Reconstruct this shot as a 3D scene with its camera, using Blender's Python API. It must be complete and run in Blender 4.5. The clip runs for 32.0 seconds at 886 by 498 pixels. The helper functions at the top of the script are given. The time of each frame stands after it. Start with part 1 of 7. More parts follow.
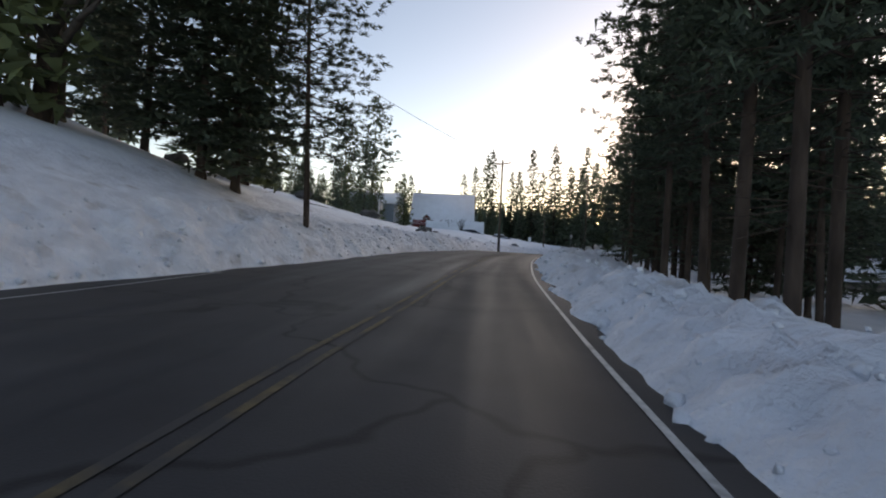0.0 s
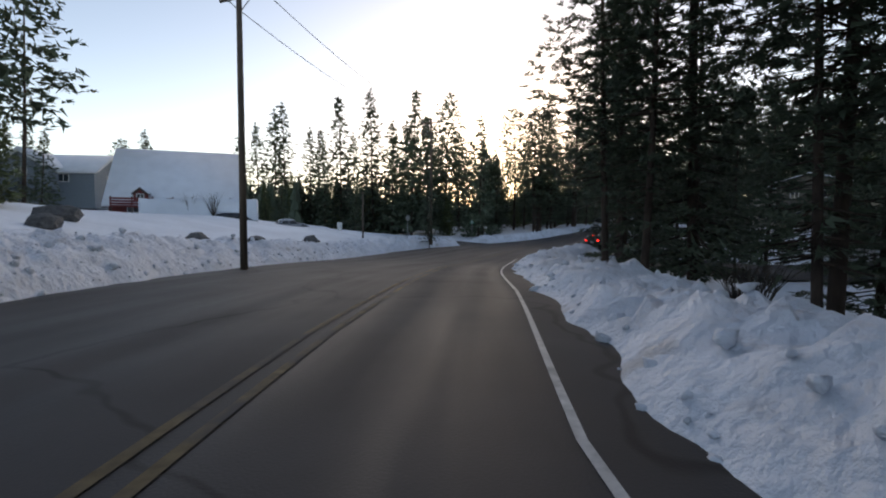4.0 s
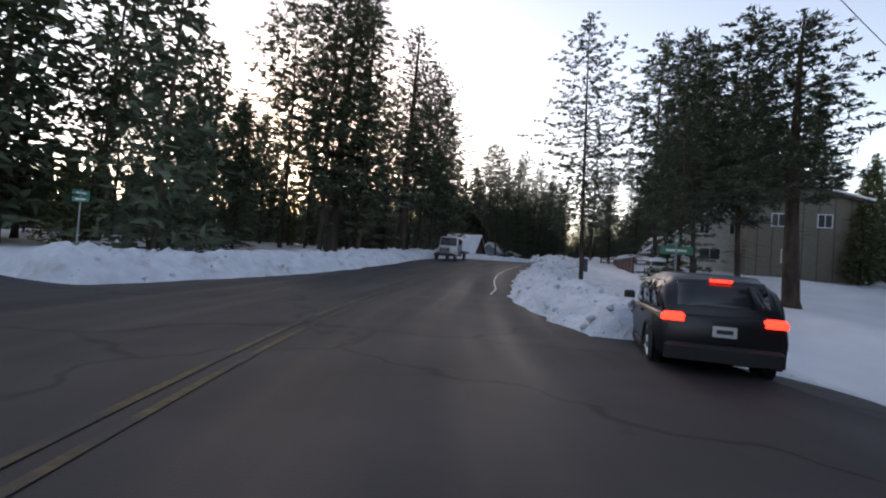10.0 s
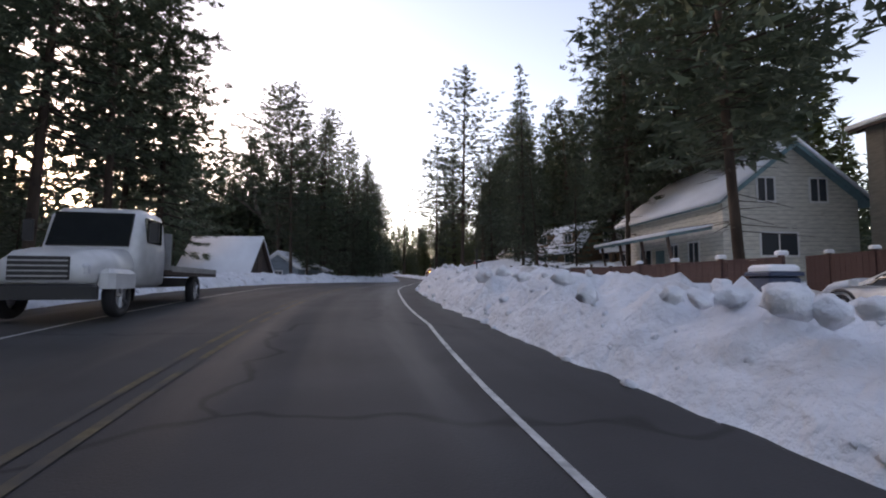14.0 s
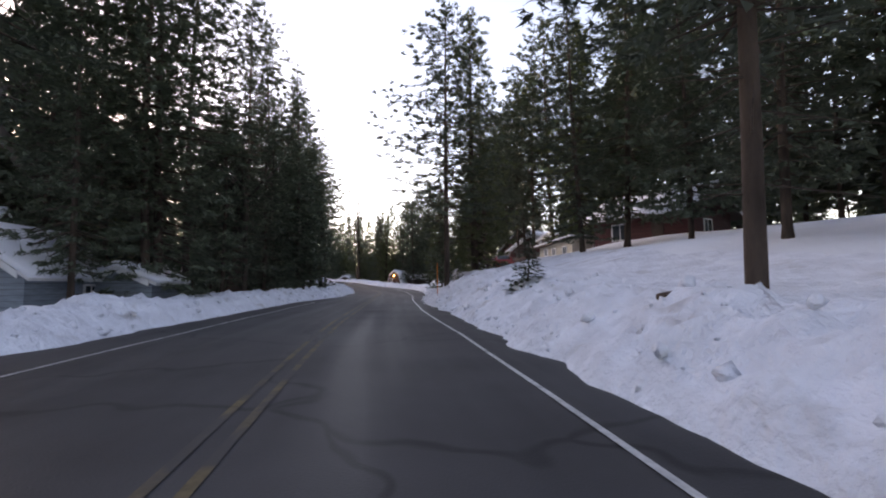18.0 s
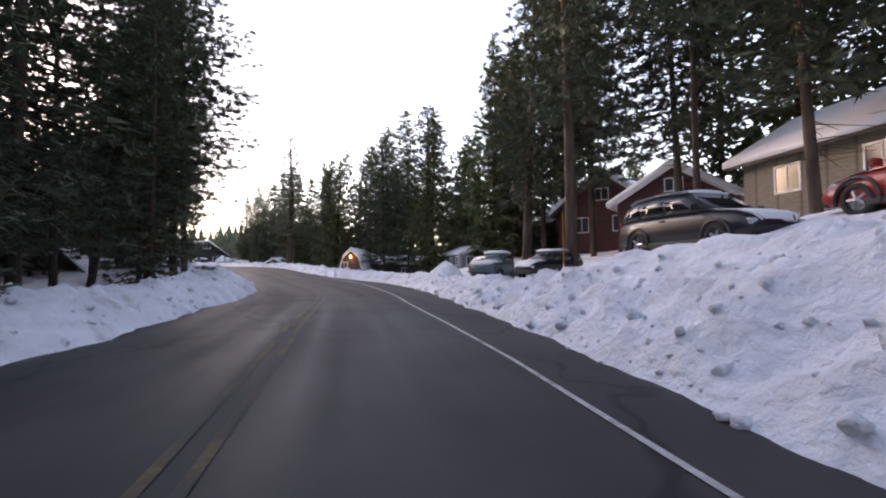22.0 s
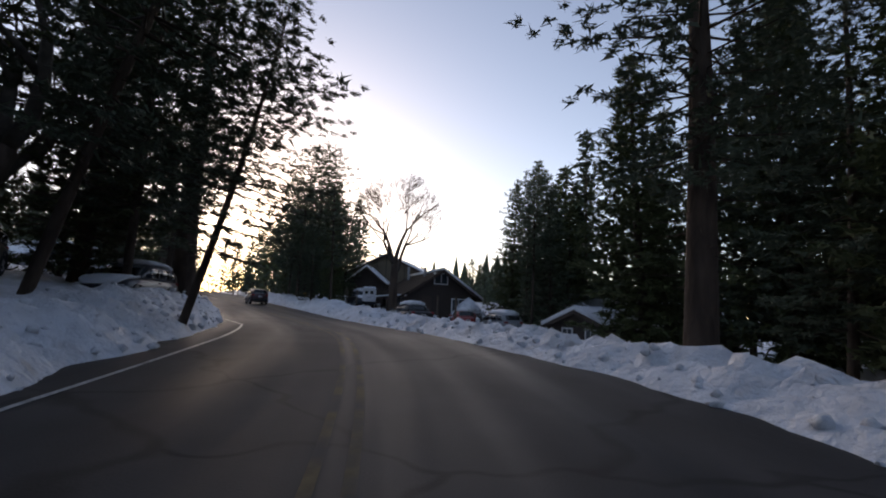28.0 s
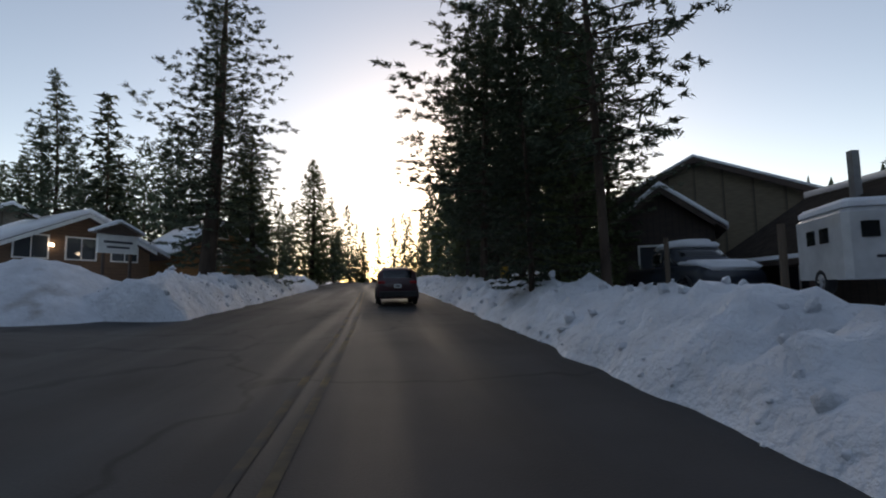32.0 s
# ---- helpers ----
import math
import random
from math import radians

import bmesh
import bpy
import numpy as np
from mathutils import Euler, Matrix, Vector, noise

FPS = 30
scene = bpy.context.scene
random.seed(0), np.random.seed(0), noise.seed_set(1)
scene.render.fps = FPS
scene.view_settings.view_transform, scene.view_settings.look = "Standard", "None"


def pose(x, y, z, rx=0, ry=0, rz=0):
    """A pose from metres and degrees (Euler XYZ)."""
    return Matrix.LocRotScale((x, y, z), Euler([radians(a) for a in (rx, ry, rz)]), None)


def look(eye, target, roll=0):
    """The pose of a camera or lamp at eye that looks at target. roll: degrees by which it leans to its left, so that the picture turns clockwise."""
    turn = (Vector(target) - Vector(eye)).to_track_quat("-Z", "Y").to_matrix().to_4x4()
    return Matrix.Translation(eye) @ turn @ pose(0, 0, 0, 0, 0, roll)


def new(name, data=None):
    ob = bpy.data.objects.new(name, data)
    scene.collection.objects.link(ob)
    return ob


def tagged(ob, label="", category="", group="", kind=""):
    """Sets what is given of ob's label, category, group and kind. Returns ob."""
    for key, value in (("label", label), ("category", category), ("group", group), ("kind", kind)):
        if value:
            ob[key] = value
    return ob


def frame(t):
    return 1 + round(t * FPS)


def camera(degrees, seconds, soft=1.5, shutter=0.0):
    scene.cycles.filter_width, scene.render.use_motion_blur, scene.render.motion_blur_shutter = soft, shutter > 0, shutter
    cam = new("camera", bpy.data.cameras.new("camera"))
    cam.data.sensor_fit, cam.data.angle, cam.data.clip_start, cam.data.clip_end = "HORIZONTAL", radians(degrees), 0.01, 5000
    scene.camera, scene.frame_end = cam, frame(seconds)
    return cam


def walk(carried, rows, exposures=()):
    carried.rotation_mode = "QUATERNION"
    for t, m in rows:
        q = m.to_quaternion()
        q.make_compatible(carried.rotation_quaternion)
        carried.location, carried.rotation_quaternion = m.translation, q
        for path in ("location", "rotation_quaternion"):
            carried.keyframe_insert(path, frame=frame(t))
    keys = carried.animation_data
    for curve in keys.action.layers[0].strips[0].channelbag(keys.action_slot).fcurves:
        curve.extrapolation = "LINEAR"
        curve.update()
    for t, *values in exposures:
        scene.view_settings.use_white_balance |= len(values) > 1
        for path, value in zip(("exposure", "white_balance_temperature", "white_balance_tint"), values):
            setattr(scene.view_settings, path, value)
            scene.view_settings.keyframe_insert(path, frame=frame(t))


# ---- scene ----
cam = camera(86.0, 32.0, soft=2.0)
PATH = [
    (0, (-0.000, 0.000, 1.350), (0.184, 1.991, 1.290), 2.62),
    (0.5, (1.040, 4.837, 1.254), (1.264, 6.824, 1.185), 9.89),
    (1, (2.005, 9.713, 1.209), (2.307, 11.690, 1.167), 8.90),
    (1.5, (3.039, 14.595, 1.205), (3.417, 16.558, 1.139), 7.63),
    (2, (4.206, 19.433, 1.225), (4.657, 21.379, 1.147), 5.93),
    (2.5, (5.467, 24.187, 1.255), (6.074, 26.089, 1.149), 5.52),
    (3, (6.925, 28.774, 1.290), (7.632, 30.639, 1.149), -0.77),
    (3.5, (8.557, 33.221, 1.319), (9.396, 35.032, 1.191), -1.22),
    (5.5, (17.647, 49.172, 1.061), (18.732, 50.852, 1.002), 4.02),
    (6, (19.799, 52.679, 0.866), (20.947, 54.315, 0.789), 4.83),
    (6.5, (22.077, 56.040, 0.650), (23.252, 57.658, 0.609), -2.46),
    (7, (24.456, 59.288, 0.419), (25.732, 60.828, 0.433), 1.52),
    (7.5, (26.950, 62.477, 0.205), (28.291, 63.956, 0.319), 2.50),
    (8, (30.002, 65.272, 0.064), (31.377, 66.720, 0.167), 1.32),
    (8.5, (33.418, 67.740, -0.006), (34.798, 69.186, 0.070), 4.14),
    (9, (36.534, 70.676, 0.124), (37.966, 72.071, 0.190), 2.55),
    (9.5, (39.692, 73.754, 0.143), (41.181, 75.087, 0.221), 4.18),
    (10, (42.866, 76.795, 0.135), (44.437, 78.031, 0.188), 4.13),
    (10.5, (46.175, 79.774, 0.114), (47.848, 80.869, 0.159), 3.61),
    (11, (49.751, 82.552, 0.106), (51.472, 83.570, 0.141), 3.60),
    (11.5, (53.554, 85.082, 0.131), (55.315, 86.026, 0.216), 0.23),
    (12, (57.457, 87.503, 0.214), (59.237, 88.408, 0.331), 1.70),
    (12.5, (61.429, 89.901, 0.371), (63.241, 90.741, 0.473), 3.03),
    (13, (65.466, 92.260, 0.595), (67.319, 93.006, 0.683), 1.41),
    (13.5, (69.567, 94.537, 0.847), (71.476, 95.116, 0.986), 0.84),
    (14, (73.713, 96.777, 1.072), (75.654, 97.239, 1.213), 0.20),
    (14.5, (77.838, 98.997, 1.300), (79.782, 99.419, 1.513), 2.14),
    (16.5, (95.033, 106.078, 2.001), (97.015, 106.292, 2.159), -0.26),
    (17, (99.555, 107.219, 2.096), (101.533, 107.457, 2.277), 0.11),
    (17.5, (104.070, 108.388, 2.172), (106.054, 108.579, 2.339), -0.59),
    (18, (108.610, 109.610, 2.234), (110.589, 109.858, 2.381), -0.63),
    (18.5, (113.154, 110.850, 2.308), (115.144, 111.018, 2.421), 0.71),
    (19, (117.735, 112.219, 2.350), (119.718, 112.459, 2.443), -0.25),
    (19.5, (122.378, 113.485, 2.377), (124.363, 113.719, 2.428), -0.88),
    (20, (127.078, 114.664, 2.393), (129.066, 114.886, 2.438), 1.10),
    (20.5, (131.829, 115.751, 2.404), (133.816, 115.974, 2.459), 2.00),
    (21, (136.610, 116.828, 2.415), (138.599, 117.031, 2.425), 0.76),
    (21.5, (141.417, 117.956, 2.423), (143.408, 118.138, 2.487), -5.31),
    (22, (146.237, 119.009, 2.413), (148.235, 119.058, 2.503), -0.21),
    (22.5, (151.013, 120.239, 2.422), (152.997, 120.450, 2.559), 2.27),
    (23, (155.740, 121.353, 2.449), (157.677, 121.816, 2.638), 2.94),
    (23.5, (160.367, 122.358, 2.480), (162.299, 122.827, 2.699), 1.71),
    (24, (164.833, 123.363, 2.511), (166.720, 123.955, 2.804), 1.00),
    (24.5, (169.101, 124.537, 2.546), (170.987, 125.154, 2.797), 1.40),
    (26.5, (183.740, 132.278, 3.177), (185.516, 133.164, 3.428), 1.10),
    (27, (187.477, 134.380, 3.371), (189.188, 135.378, 3.639), 1.10),
    (27.5, (191.152, 136.822, 3.601), (192.832, 137.869, 3.886), 2.20),
    (28, (194.795, 139.419, 3.831), (196.441, 140.524, 4.099), 2.40),
    (28.5, (198.222, 142.270, 4.051), (199.797, 143.459, 4.378), 2.00),
    (29, (201.459, 145.255, 4.245), (202.977, 146.527, 4.523), 0.60),
    (29.5, (204.269, 148.523, 4.354), (205.704, 149.888, 4.639), 0.00),
    (30, (206.887, 151.925, 4.373), (208.317, 153.303, 4.606), -0.80),
    (30.5, (209.538, 155.373, 4.351), (210.904, 156.819, 4.564), 0.00),
    (31, (212.163, 158.868, 4.371), (213.447, 160.391, 4.556), 1.00),
    (31.5, (214.594, 162.520, 4.432), (215.793, 164.114, 4.578), 0.60),
    (32, (216.680, 166.376, 4.525), (217.817, 168.012, 4.703), -0.90),
]
EXPO = [(0, 0.95, 8450, 20), (1, 1.25, 8250, 20), (3, 1.05, 8200, 19), (6, 1.0, 8100, 18), (9, 1.45, 8350, 21), (11, 1.8, 9100, 27), (13, 2.0, 9100, 30), (17, 2.2, 9000, 30), (19, 2.75, 9600, 35), (22, 2.8, 9300, 34), (24, 2.2, 8650, 31), (27, 1.2, 8150, 26), (28, 0.9, 7900, 23), (29, 0.3, 7600, 19), (30, 0.4, 7800, 20), (31, 0.5, 8150, 19), (32, 0.85, 8550, 18)]
walk(cam, [(t, look(eye, target, roll)) for t, eye, target, roll in PATH], exposures=EXPO)
SUN_UP, SUN_TURN, SKY_POWER = 10.0, 36.0, 0.14

# ---------------------------------------------------------------- light
world = bpy.data.worlds.new("world")
scene.world = world
world.use_nodes = True
wn = world.node_tree.nodes
sky = wn.new("ShaderNodeTexSky")
sky.sky_type = "NISHITA"
sky.sun_disc = False
sky.sun_elevation = radians(SUN_UP)
sky.sun_rotation = radians(SUN_TURN)
sky.air_density, sky.dust_density, sky.ozone_density = 0.75, 0.32, 1.0
wn["Background"].inputs["Strength"].default_value = SKY_POWER
world.node_tree.links.new(sky.outputs[0], wn["Background"].inputs["Color"])
sun = new("sun", bpy.data.lights.new("sun", "SUN"))
sun.data.energy, sun.data.angle, sun.data.color = 0.5, radians(60), (1.0, 0.95, 0.88)
sun_to = Vector((math.sin(radians(SUN_TURN)), math.cos(radians(SUN_TURN)), math.tan(radians(SUN_UP))))
sun.matrix_world = look(sun_to * 300, (0, 0, 0))


# ---------------------------------------------------------------- materials
def material(name, base, rough=0.7, metal=0.0, noise_scale=0.0, vary=0.25, bump=0.0, bump_scale=30.0, spread=0.0, other=None, other_scale=3.0, other_at=0.55, stretch=None, spec=0.5, depth=0.06):
    """A surface with grain and stains at two scales; spread: how far one object differs from the next."""
    mat = bpy.data.materials.new(name)
    mat.use_nodes = True
    nt = mat.node_tree
    bsdf = nt.nodes["Principled BSDF"]
    bsdf.inputs["Roughness"].default_value, bsdf.inputs["Metallic"].default_value = rough, metal
    bsdf.inputs["Specular IOR Level"].default_value = spec
    coord = nt.nodes.new("ShaderNodeTexCoord")
    where = coord.outputs["Object"]
    if stretch:
        mp = nt.nodes.new("ShaderNodeMapping")
        mp.inputs["Scale"].default_value = stretch
        nt.links.new(where, mp.inputs[0])
        where = mp.outputs[0]
    col = nt.nodes.new("ShaderNodeRGB")
    col.outputs[0].default_value = (*base, 1)
    out = col.outputs[0]
    if noise_scale:
        a = nt.nodes.new("ShaderNodeTexNoise")
        a.inputs["Scale"].default_value, a.inputs["Detail"].default_value = noise_scale, 5
        nt.links.new(where, a.inputs["Vector"])
        ramp = nt.nodes.new("ShaderNodeMapRange")
        ramp.inputs["From Min"].default_value, ramp.inputs["From Max"].default_value = 0.3, 0.7
        ramp.inputs["To Min"].default_value, ramp.inputs["To Max"].default_value = 1 - vary, 1 + vary
        nt.links.new(a.outputs[0], ramp.inputs[0])
        mul = nt.nodes.new("ShaderNodeVectorMath")
        mul.operation = "SCALE"
        nt.links.new(out, mul.inputs[0])
        nt.links.new(ramp.outputs[0], mul.inputs["Scale"])
        out = mul.outputs[0]
    if other:
        b = nt.nodes.new("ShaderNodeTexNoise")
        b.inputs["Scale"].default_value, b.inputs["Detail"].default_value = other_scale, 6
        nt.links.new(where, b.inputs["Vector"])
        r2 = nt.nodes.new("ShaderNodeMapRange")
        r2.inputs["From Min"].default_value, r2.inputs["From Max"].default_value = other_at, other_at + 0.18
        nt.links.new(b.outputs[0], r2.inputs[0])
        mix = nt.nodes.new("ShaderNodeMix")
        mix.data_type = "RGBA"
        nt.links.new(r2.outputs[0], mix.inputs["Factor"])
        nt.links.new(out, mix.inputs["A"])
        mix.inputs["B"].default_value = (*other, 1)
        out = mix.outputs["Result"]
    if spread:
        info = nt.nodes.new("ShaderNodeObjectInfo")
        geo = nt.nodes.new("ShaderNodeNewGeometry")
        add = nt.nodes.new("ShaderNodeMath")
        add.operation = "ADD"
        nt.links.new(info.outputs["Random"], add.inputs[0])
        nt.links.new(geo.outputs["Random Per Island"], add.inputs[1])
        r3 = nt.nodes.new("ShaderNodeMapRange")
        r3.inputs["From Max"].default_value = 2.0
        r3.inputs["To Min"].default_value, r3.inputs["To Max"].default_value = 1 - spread, 1 + spread
        nt.links.new(add.outputs[0], r3.inputs[0])
        m2 = nt.nodes.new("ShaderNodeVectorMath")
        m2.operation = "SCALE"
        nt.links.new(out, m2.inputs[0])
        nt.links.new(r3.outputs[0], m2.inputs["Scale"])
        out = m2.outputs[0]
    nt.links.new(out, bsdf.inputs["Base Color"])
    if bump:
        c = nt.nodes.new("ShaderNodeTexNoise")
        c.inputs["Scale"].default_value, c.inputs["Detail"].default_value = bump_scale, 6
        nt.links.new(where, c.inputs["Vector"])
        bp = nt.nodes.new("ShaderNodeBump")
        bp.inputs["Strength"].default_value, bp.inputs["Distance"].default_value = bump, depth
        nt.links.new(c.outputs[0], bp.inputs["Height"])
        nt.links.new(bp.outputs[0], bsdf.inputs["Normal"])
    return mat


def siding(name, base, pitch, across=False, rough=0.75, vary=0.2):
    """Boards: dark joints every pitch metres over grain."""
    mat = material(name, base, rough, noise_scale=2.5, vary=vary, bump=0.25, bump_scale=18, stretch=(1, 1, 6))
    nt = mat.node_tree
    bsdf = nt.nodes["Principled BSDF"]
    coord = nt.nodes.new("ShaderNodeTexCoord")
    sep = nt.nodes.new("ShaderNodeSeparateXYZ")
    nt.links.new(coord.outputs["Object"], sep.inputs[0])
    if across:
        a = nt.nodes.new("ShaderNodeMath")
        a.operation = "ADD"
        nt.links.new(sep.outputs[0], a.inputs[0])
        nt.links.new(sep.outputs[1], a.inputs[1])
        line = a.outputs[0]
    else:
        line = sep.outputs[2]
    d = nt.nodes.new("ShaderNodeMath")
    d.operation = "DIVIDE"
    nt.links.new(line, d.inputs[0])
    d.inputs[1].default_value = pitch
    fr = nt.nodes.new("ShaderNodeMath")
    fr.operation = "FRACT"
    nt.links.new(d.outputs[0], fr.inputs[0])
    r = nt.nodes.new("ShaderNodeMapRange")
    r.inputs["From Min"].default_value, r.inputs["From Max"].default_value = 0.0, 0.14
    r.inputs["To Min"].default_value, r.inputs["To Max"].default_value = 0.35, 1.0
    nt.links.new(fr.outputs[0], r.inputs[0])
    old = bsdf.inputs["Base Color"].links[0].from_socket
    m = nt.nodes.new("ShaderNodeVectorMath")
    m.operation = "SCALE"
    nt.links.new(old, m.inputs[0])
    nt.links.new(r.outputs[0], m.inputs["Scale"])
    nt.links.new(m.outputs[0], bsdf.inputs["Base Color"])
    return mat


def glow(name, colour, power):
    mat = material(name, colour, 0.4)
    b = mat.node_tree.nodes["Principled BSDF"]
    b.inputs["Emission Color"].default_value = (*colour, 1)
    b.inputs["Emission Strength"].default_value = power
    return mat


SNOW = material("snow", (0.80, 0.83, 0.87), 0.62, noise_scale=0.35, vary=0.07, bump=0.6, bump_scale=3.0, depth=0.12, spec=0.3)
BANK = material("ploughed_snow", (0.76, 0.79, 0.84), 0.66, noise_scale=1.6, vary=0.12, bump=0.85, bump_scale=5.5, depth=0.15, other=(0.42, 0.39, 0.37), other_scale=0.9, other_at=0.60, spec=0.3)
ROOFSNOW = material("roof_snow", (0.82, 0.84, 0.88), 0.6, noise_scale=0.8, vary=0.05, bump=0.25, bump_scale=2.5, spec=0.3)
NEEDLE = material("needles", (0.080, 0.104, 0.068), 0.65, spread=0.55, spec=0.25)
NEEDLE_WARM = material("cedar_needles", (0.095, 0.115, 0.052), 0.65, spread=0.5, spec=0.25)
BARK = material("bark", (0.074, 0.053, 0.042), 0.9, noise_scale=3.0, vary=0.45, bump=1.0, bump_scale=9, stretch=(1, 1, 0.25), spread=0.25, spec=0.2)
TWIG = material("bare_twigs", (0.075, 0.062, 0.052), 0.9, noise_scale=4, vary=0.3, spec=0.2)
LINE_W = material("white_road_paint", (0.50, 0.50, 0.49), 0.6, noise_scale=9, vary=0.25, other=(0.12, 0.12, 0.12), other_scale=2.2, other_at=0.56)
LINE_Y = material("yellow_road_paint", (0.125, 0.09, 0.042), 0.85, noise_scale=9, vary=0.3, other=(0.052, 0.049, 0.046), other_scale=1.1, other_at=0.40)
TYRE = material("tyre_rubber", (0.02, 0.02, 0.022), 0.85)
RIM = material("alloy_rim", (0.45, 0.46, 0.48), 0.35, 0.9)
GLASS = material("dark_glass", (0.015, 0.018, 0.02), 0.06, spec=0.8)
PANE = material("window_pane", (0.05, 0.06, 0.07), 0.08, spec=0.9)
TRIM_W = material("white_trim", (0.72, 0.72, 0.70), 0.6, noise_scale=3, vary=0.08)
TRIM_B = material("dark_brown_trim", (0.07, 0.045, 0.035), 0.7, noise_scale=3, vary=0.2)
ROOF_DARK = material("dark_shingles", (0.035, 0.028, 0.024), 0.95, noise_scale=4, vary=0.3, bump=0.4, bump_scale=8, spec=0.05)
TRIM_T = material("teal_trim", (0.10, 0.20, 0.22), 0.6, noise_scale=3, vary=0.15)
METAL = material("grey_metal", (0.35, 0.36, 0.37), 0.5, 0.7, noise_scale=4, vary=0.15)
BLACK = material("black_plastic", (0.02, 0.02, 0.022), 0.55)
WOOD_POLE = material("weathered_pole_wood", (0.13, 0.095, 0.07), 0.9, noise_scale=4, vary=0.35, bump=0.5, bump_scale=14, stretch=(1, 1, 0.15))
WOOD = siding("brown_boards", (0.16, 0.095, 0.06), 0.2)
FENCE = siding("red_brown_fence_boards", (0.062, 0.028, 0.026), 0.15, across=True)
TAIL = glow("tail_light", (0.9, 0.03, 0.02), 1.8)
AMBER = glow("amber_light", (1.0, 0.45, 0.05), 4.0)
LAMP = glow("porch_lamp_glass", (1.0, 0.55, 0.15), 6.0)
TAIL_OFF = material("unlit_tail_light", (0.30, 0.02, 0.02), 0.25)
HEAD = material("headlight_lens", (0.55, 0.57, 0.60), 0.1, spec=0.8)
PLATE = material("number_plate", (0.7, 0.7, 0.68), 0.5)
INK = material("sign_ink", (0.05, 0.05, 0.06), 0.6)
GREEN = material("green_sign", (0.02, 0.22, 0.14), 0.45)
SIGN_BACK = material("aluminium_sign_back", (0.42, 0.42, 0.40), 0.5, 0.6, noise_scale=5, vary=0.15)


def road_material():
    mat = bpy.data.materials.new("wet_asphalt")
    mat.use_nodes = True
    nt = mat.node_tree
    b = nt.nodes["Principled BSDF"]
    b.inputs["Specular IOR Level"].default_value = 0.3
    uv = nt.nodes.new("ShaderNodeUVMap")
    uv.uv_map = "lane"
    mp = nt.nodes.new("ShaderNodeMapping")
    mp.inputs["Scale"].default_value = (1.1, 0.05, 1)
    nt.links.new(uv.outputs[0], mp.inputs[0])
    streak = nt.nodes.new("ShaderNodeTexNoise")
    streak.inputs["Scale"].default_value, streak.inputs["Detail"].default_value = 1.0, 4
    nt.links.new(mp.outputs[0], streak.inputs["Vector"])
    grain = nt.nodes.new("ShaderNodeTexNoise")
    grain.inputs["Scale"].default_value, grain.inputs["Detail"].default_value = 0.45, 8
    nt.links.new(uv.outputs[0], grain.inputs["Vector"])
    mix = nt.nodes.new("ShaderNodeMix")
    mix.data_type = "RGBA"
    r = nt.nodes.new("ShaderNodeMapRange")
    r.inputs["From Min"].default_value, r.inputs["From Max"].default_value = 0.35, 0.68
    nt.links.new(streak.outputs[0], r.inputs[0])
    nt.links.new(r.outputs[0], mix.inputs["Factor"])
    mix.inputs["A"].default_value, mix.inputs["B"].default_value = (0.030, 0.030, 0.032, 1), (0.058, 0.056, 0.057, 1)
    fine = nt.nodes.new("ShaderNodeMapRange")
    fine.inputs["From Min"].default_value, fine.inputs["From Max"].default_value = 0.3, 0.7
    fine.inputs["To Min"].default_value, fine.inputs["To Max"].default_value = 0.75, 1.25
    nt.links.new(grain.outputs[0], fine.inputs[0])
    mul = nt.nodes.new("ShaderNodeVectorMath")
    mul.operation = "SCALE"
    nt.links.new(mix.outputs["Result"], mul.inputs[0])
    nt.links.new(fine.outputs[0], mul.inputs["Scale"])
    # sealed cracks, dark and thin
    crack = nt.nodes.new("ShaderNodeTexVoronoi")
    crack.feature = "DISTANCE_TO_EDGE"
    crack.inputs["Scale"].default_value = 0.16
    warp = nt.nodes.new("ShaderNodeTexNoise")
    warp.inputs["Scale"].default_value = 0.6
    nt.links.new(uv.outputs[0], warp.inputs["Vector"])
    addw = nt.nodes.new("ShaderNodeVectorMath")
    addw.operation = "MULTIPLY_ADD"
    nt.links.new(warp.outputs["Color"], addw.inputs[0])
    addw.inputs[1].default_value = (2.2, 2.2, 0)
    nt.links.new(uv.outputs[0], addw.inputs[2])
    nt.links.new(addw.outputs[0], crack.inputs["Vector"])
    cr = nt.nodes.new("ShaderNodeMapRange")
    cr.inputs["From Min"].default_value, cr.inputs["From Max"].default_value = 0.003, 0.012
    cr.inputs["To Min"].default_value = 0.5
    nt.links.new(crack.outputs["Distance"], cr.inputs[0])
    m3 = nt.nodes.new("ShaderNodeVectorMath")
    m3.operation = "SCALE"
    nt.links.new(mul.outputs[0], m3.inputs[0])
    nt.links.new(cr.outputs[0], m3.inputs["Scale"])
    nt.links.new(m3.outputs[0], b.inputs["Base Color"])
    rr = nt.nodes.new("ShaderNodeMapRange")
    rr.inputs["To Min"].default_value, rr.inputs["To Max"].default_value = 0.60, 0.88
    nt.links.new(r.outputs[0], rr.inputs[0])
    nt.links.new(rr.outputs[0], b.inputs["Roughness"])
    bp = nt.nodes.new("ShaderNodeBump")
    bp.inputs["Strength"].default_value, bp.inputs["Distance"].default_value = 0.35, 0.01
    fine2 = nt.nodes.new("ShaderNodeTexNoise")
    fine2.inputs["Scale"].default_value = 40
    nt.links.new(uv.outputs[0], fine2.inputs["Vector"])
    nt.links.new(fine2.outputs[0], bp.inputs["Height"])
    nt.links.new(bp.outputs[0], b.inputs["Normal"])
    return mat


ROAD = road_material()


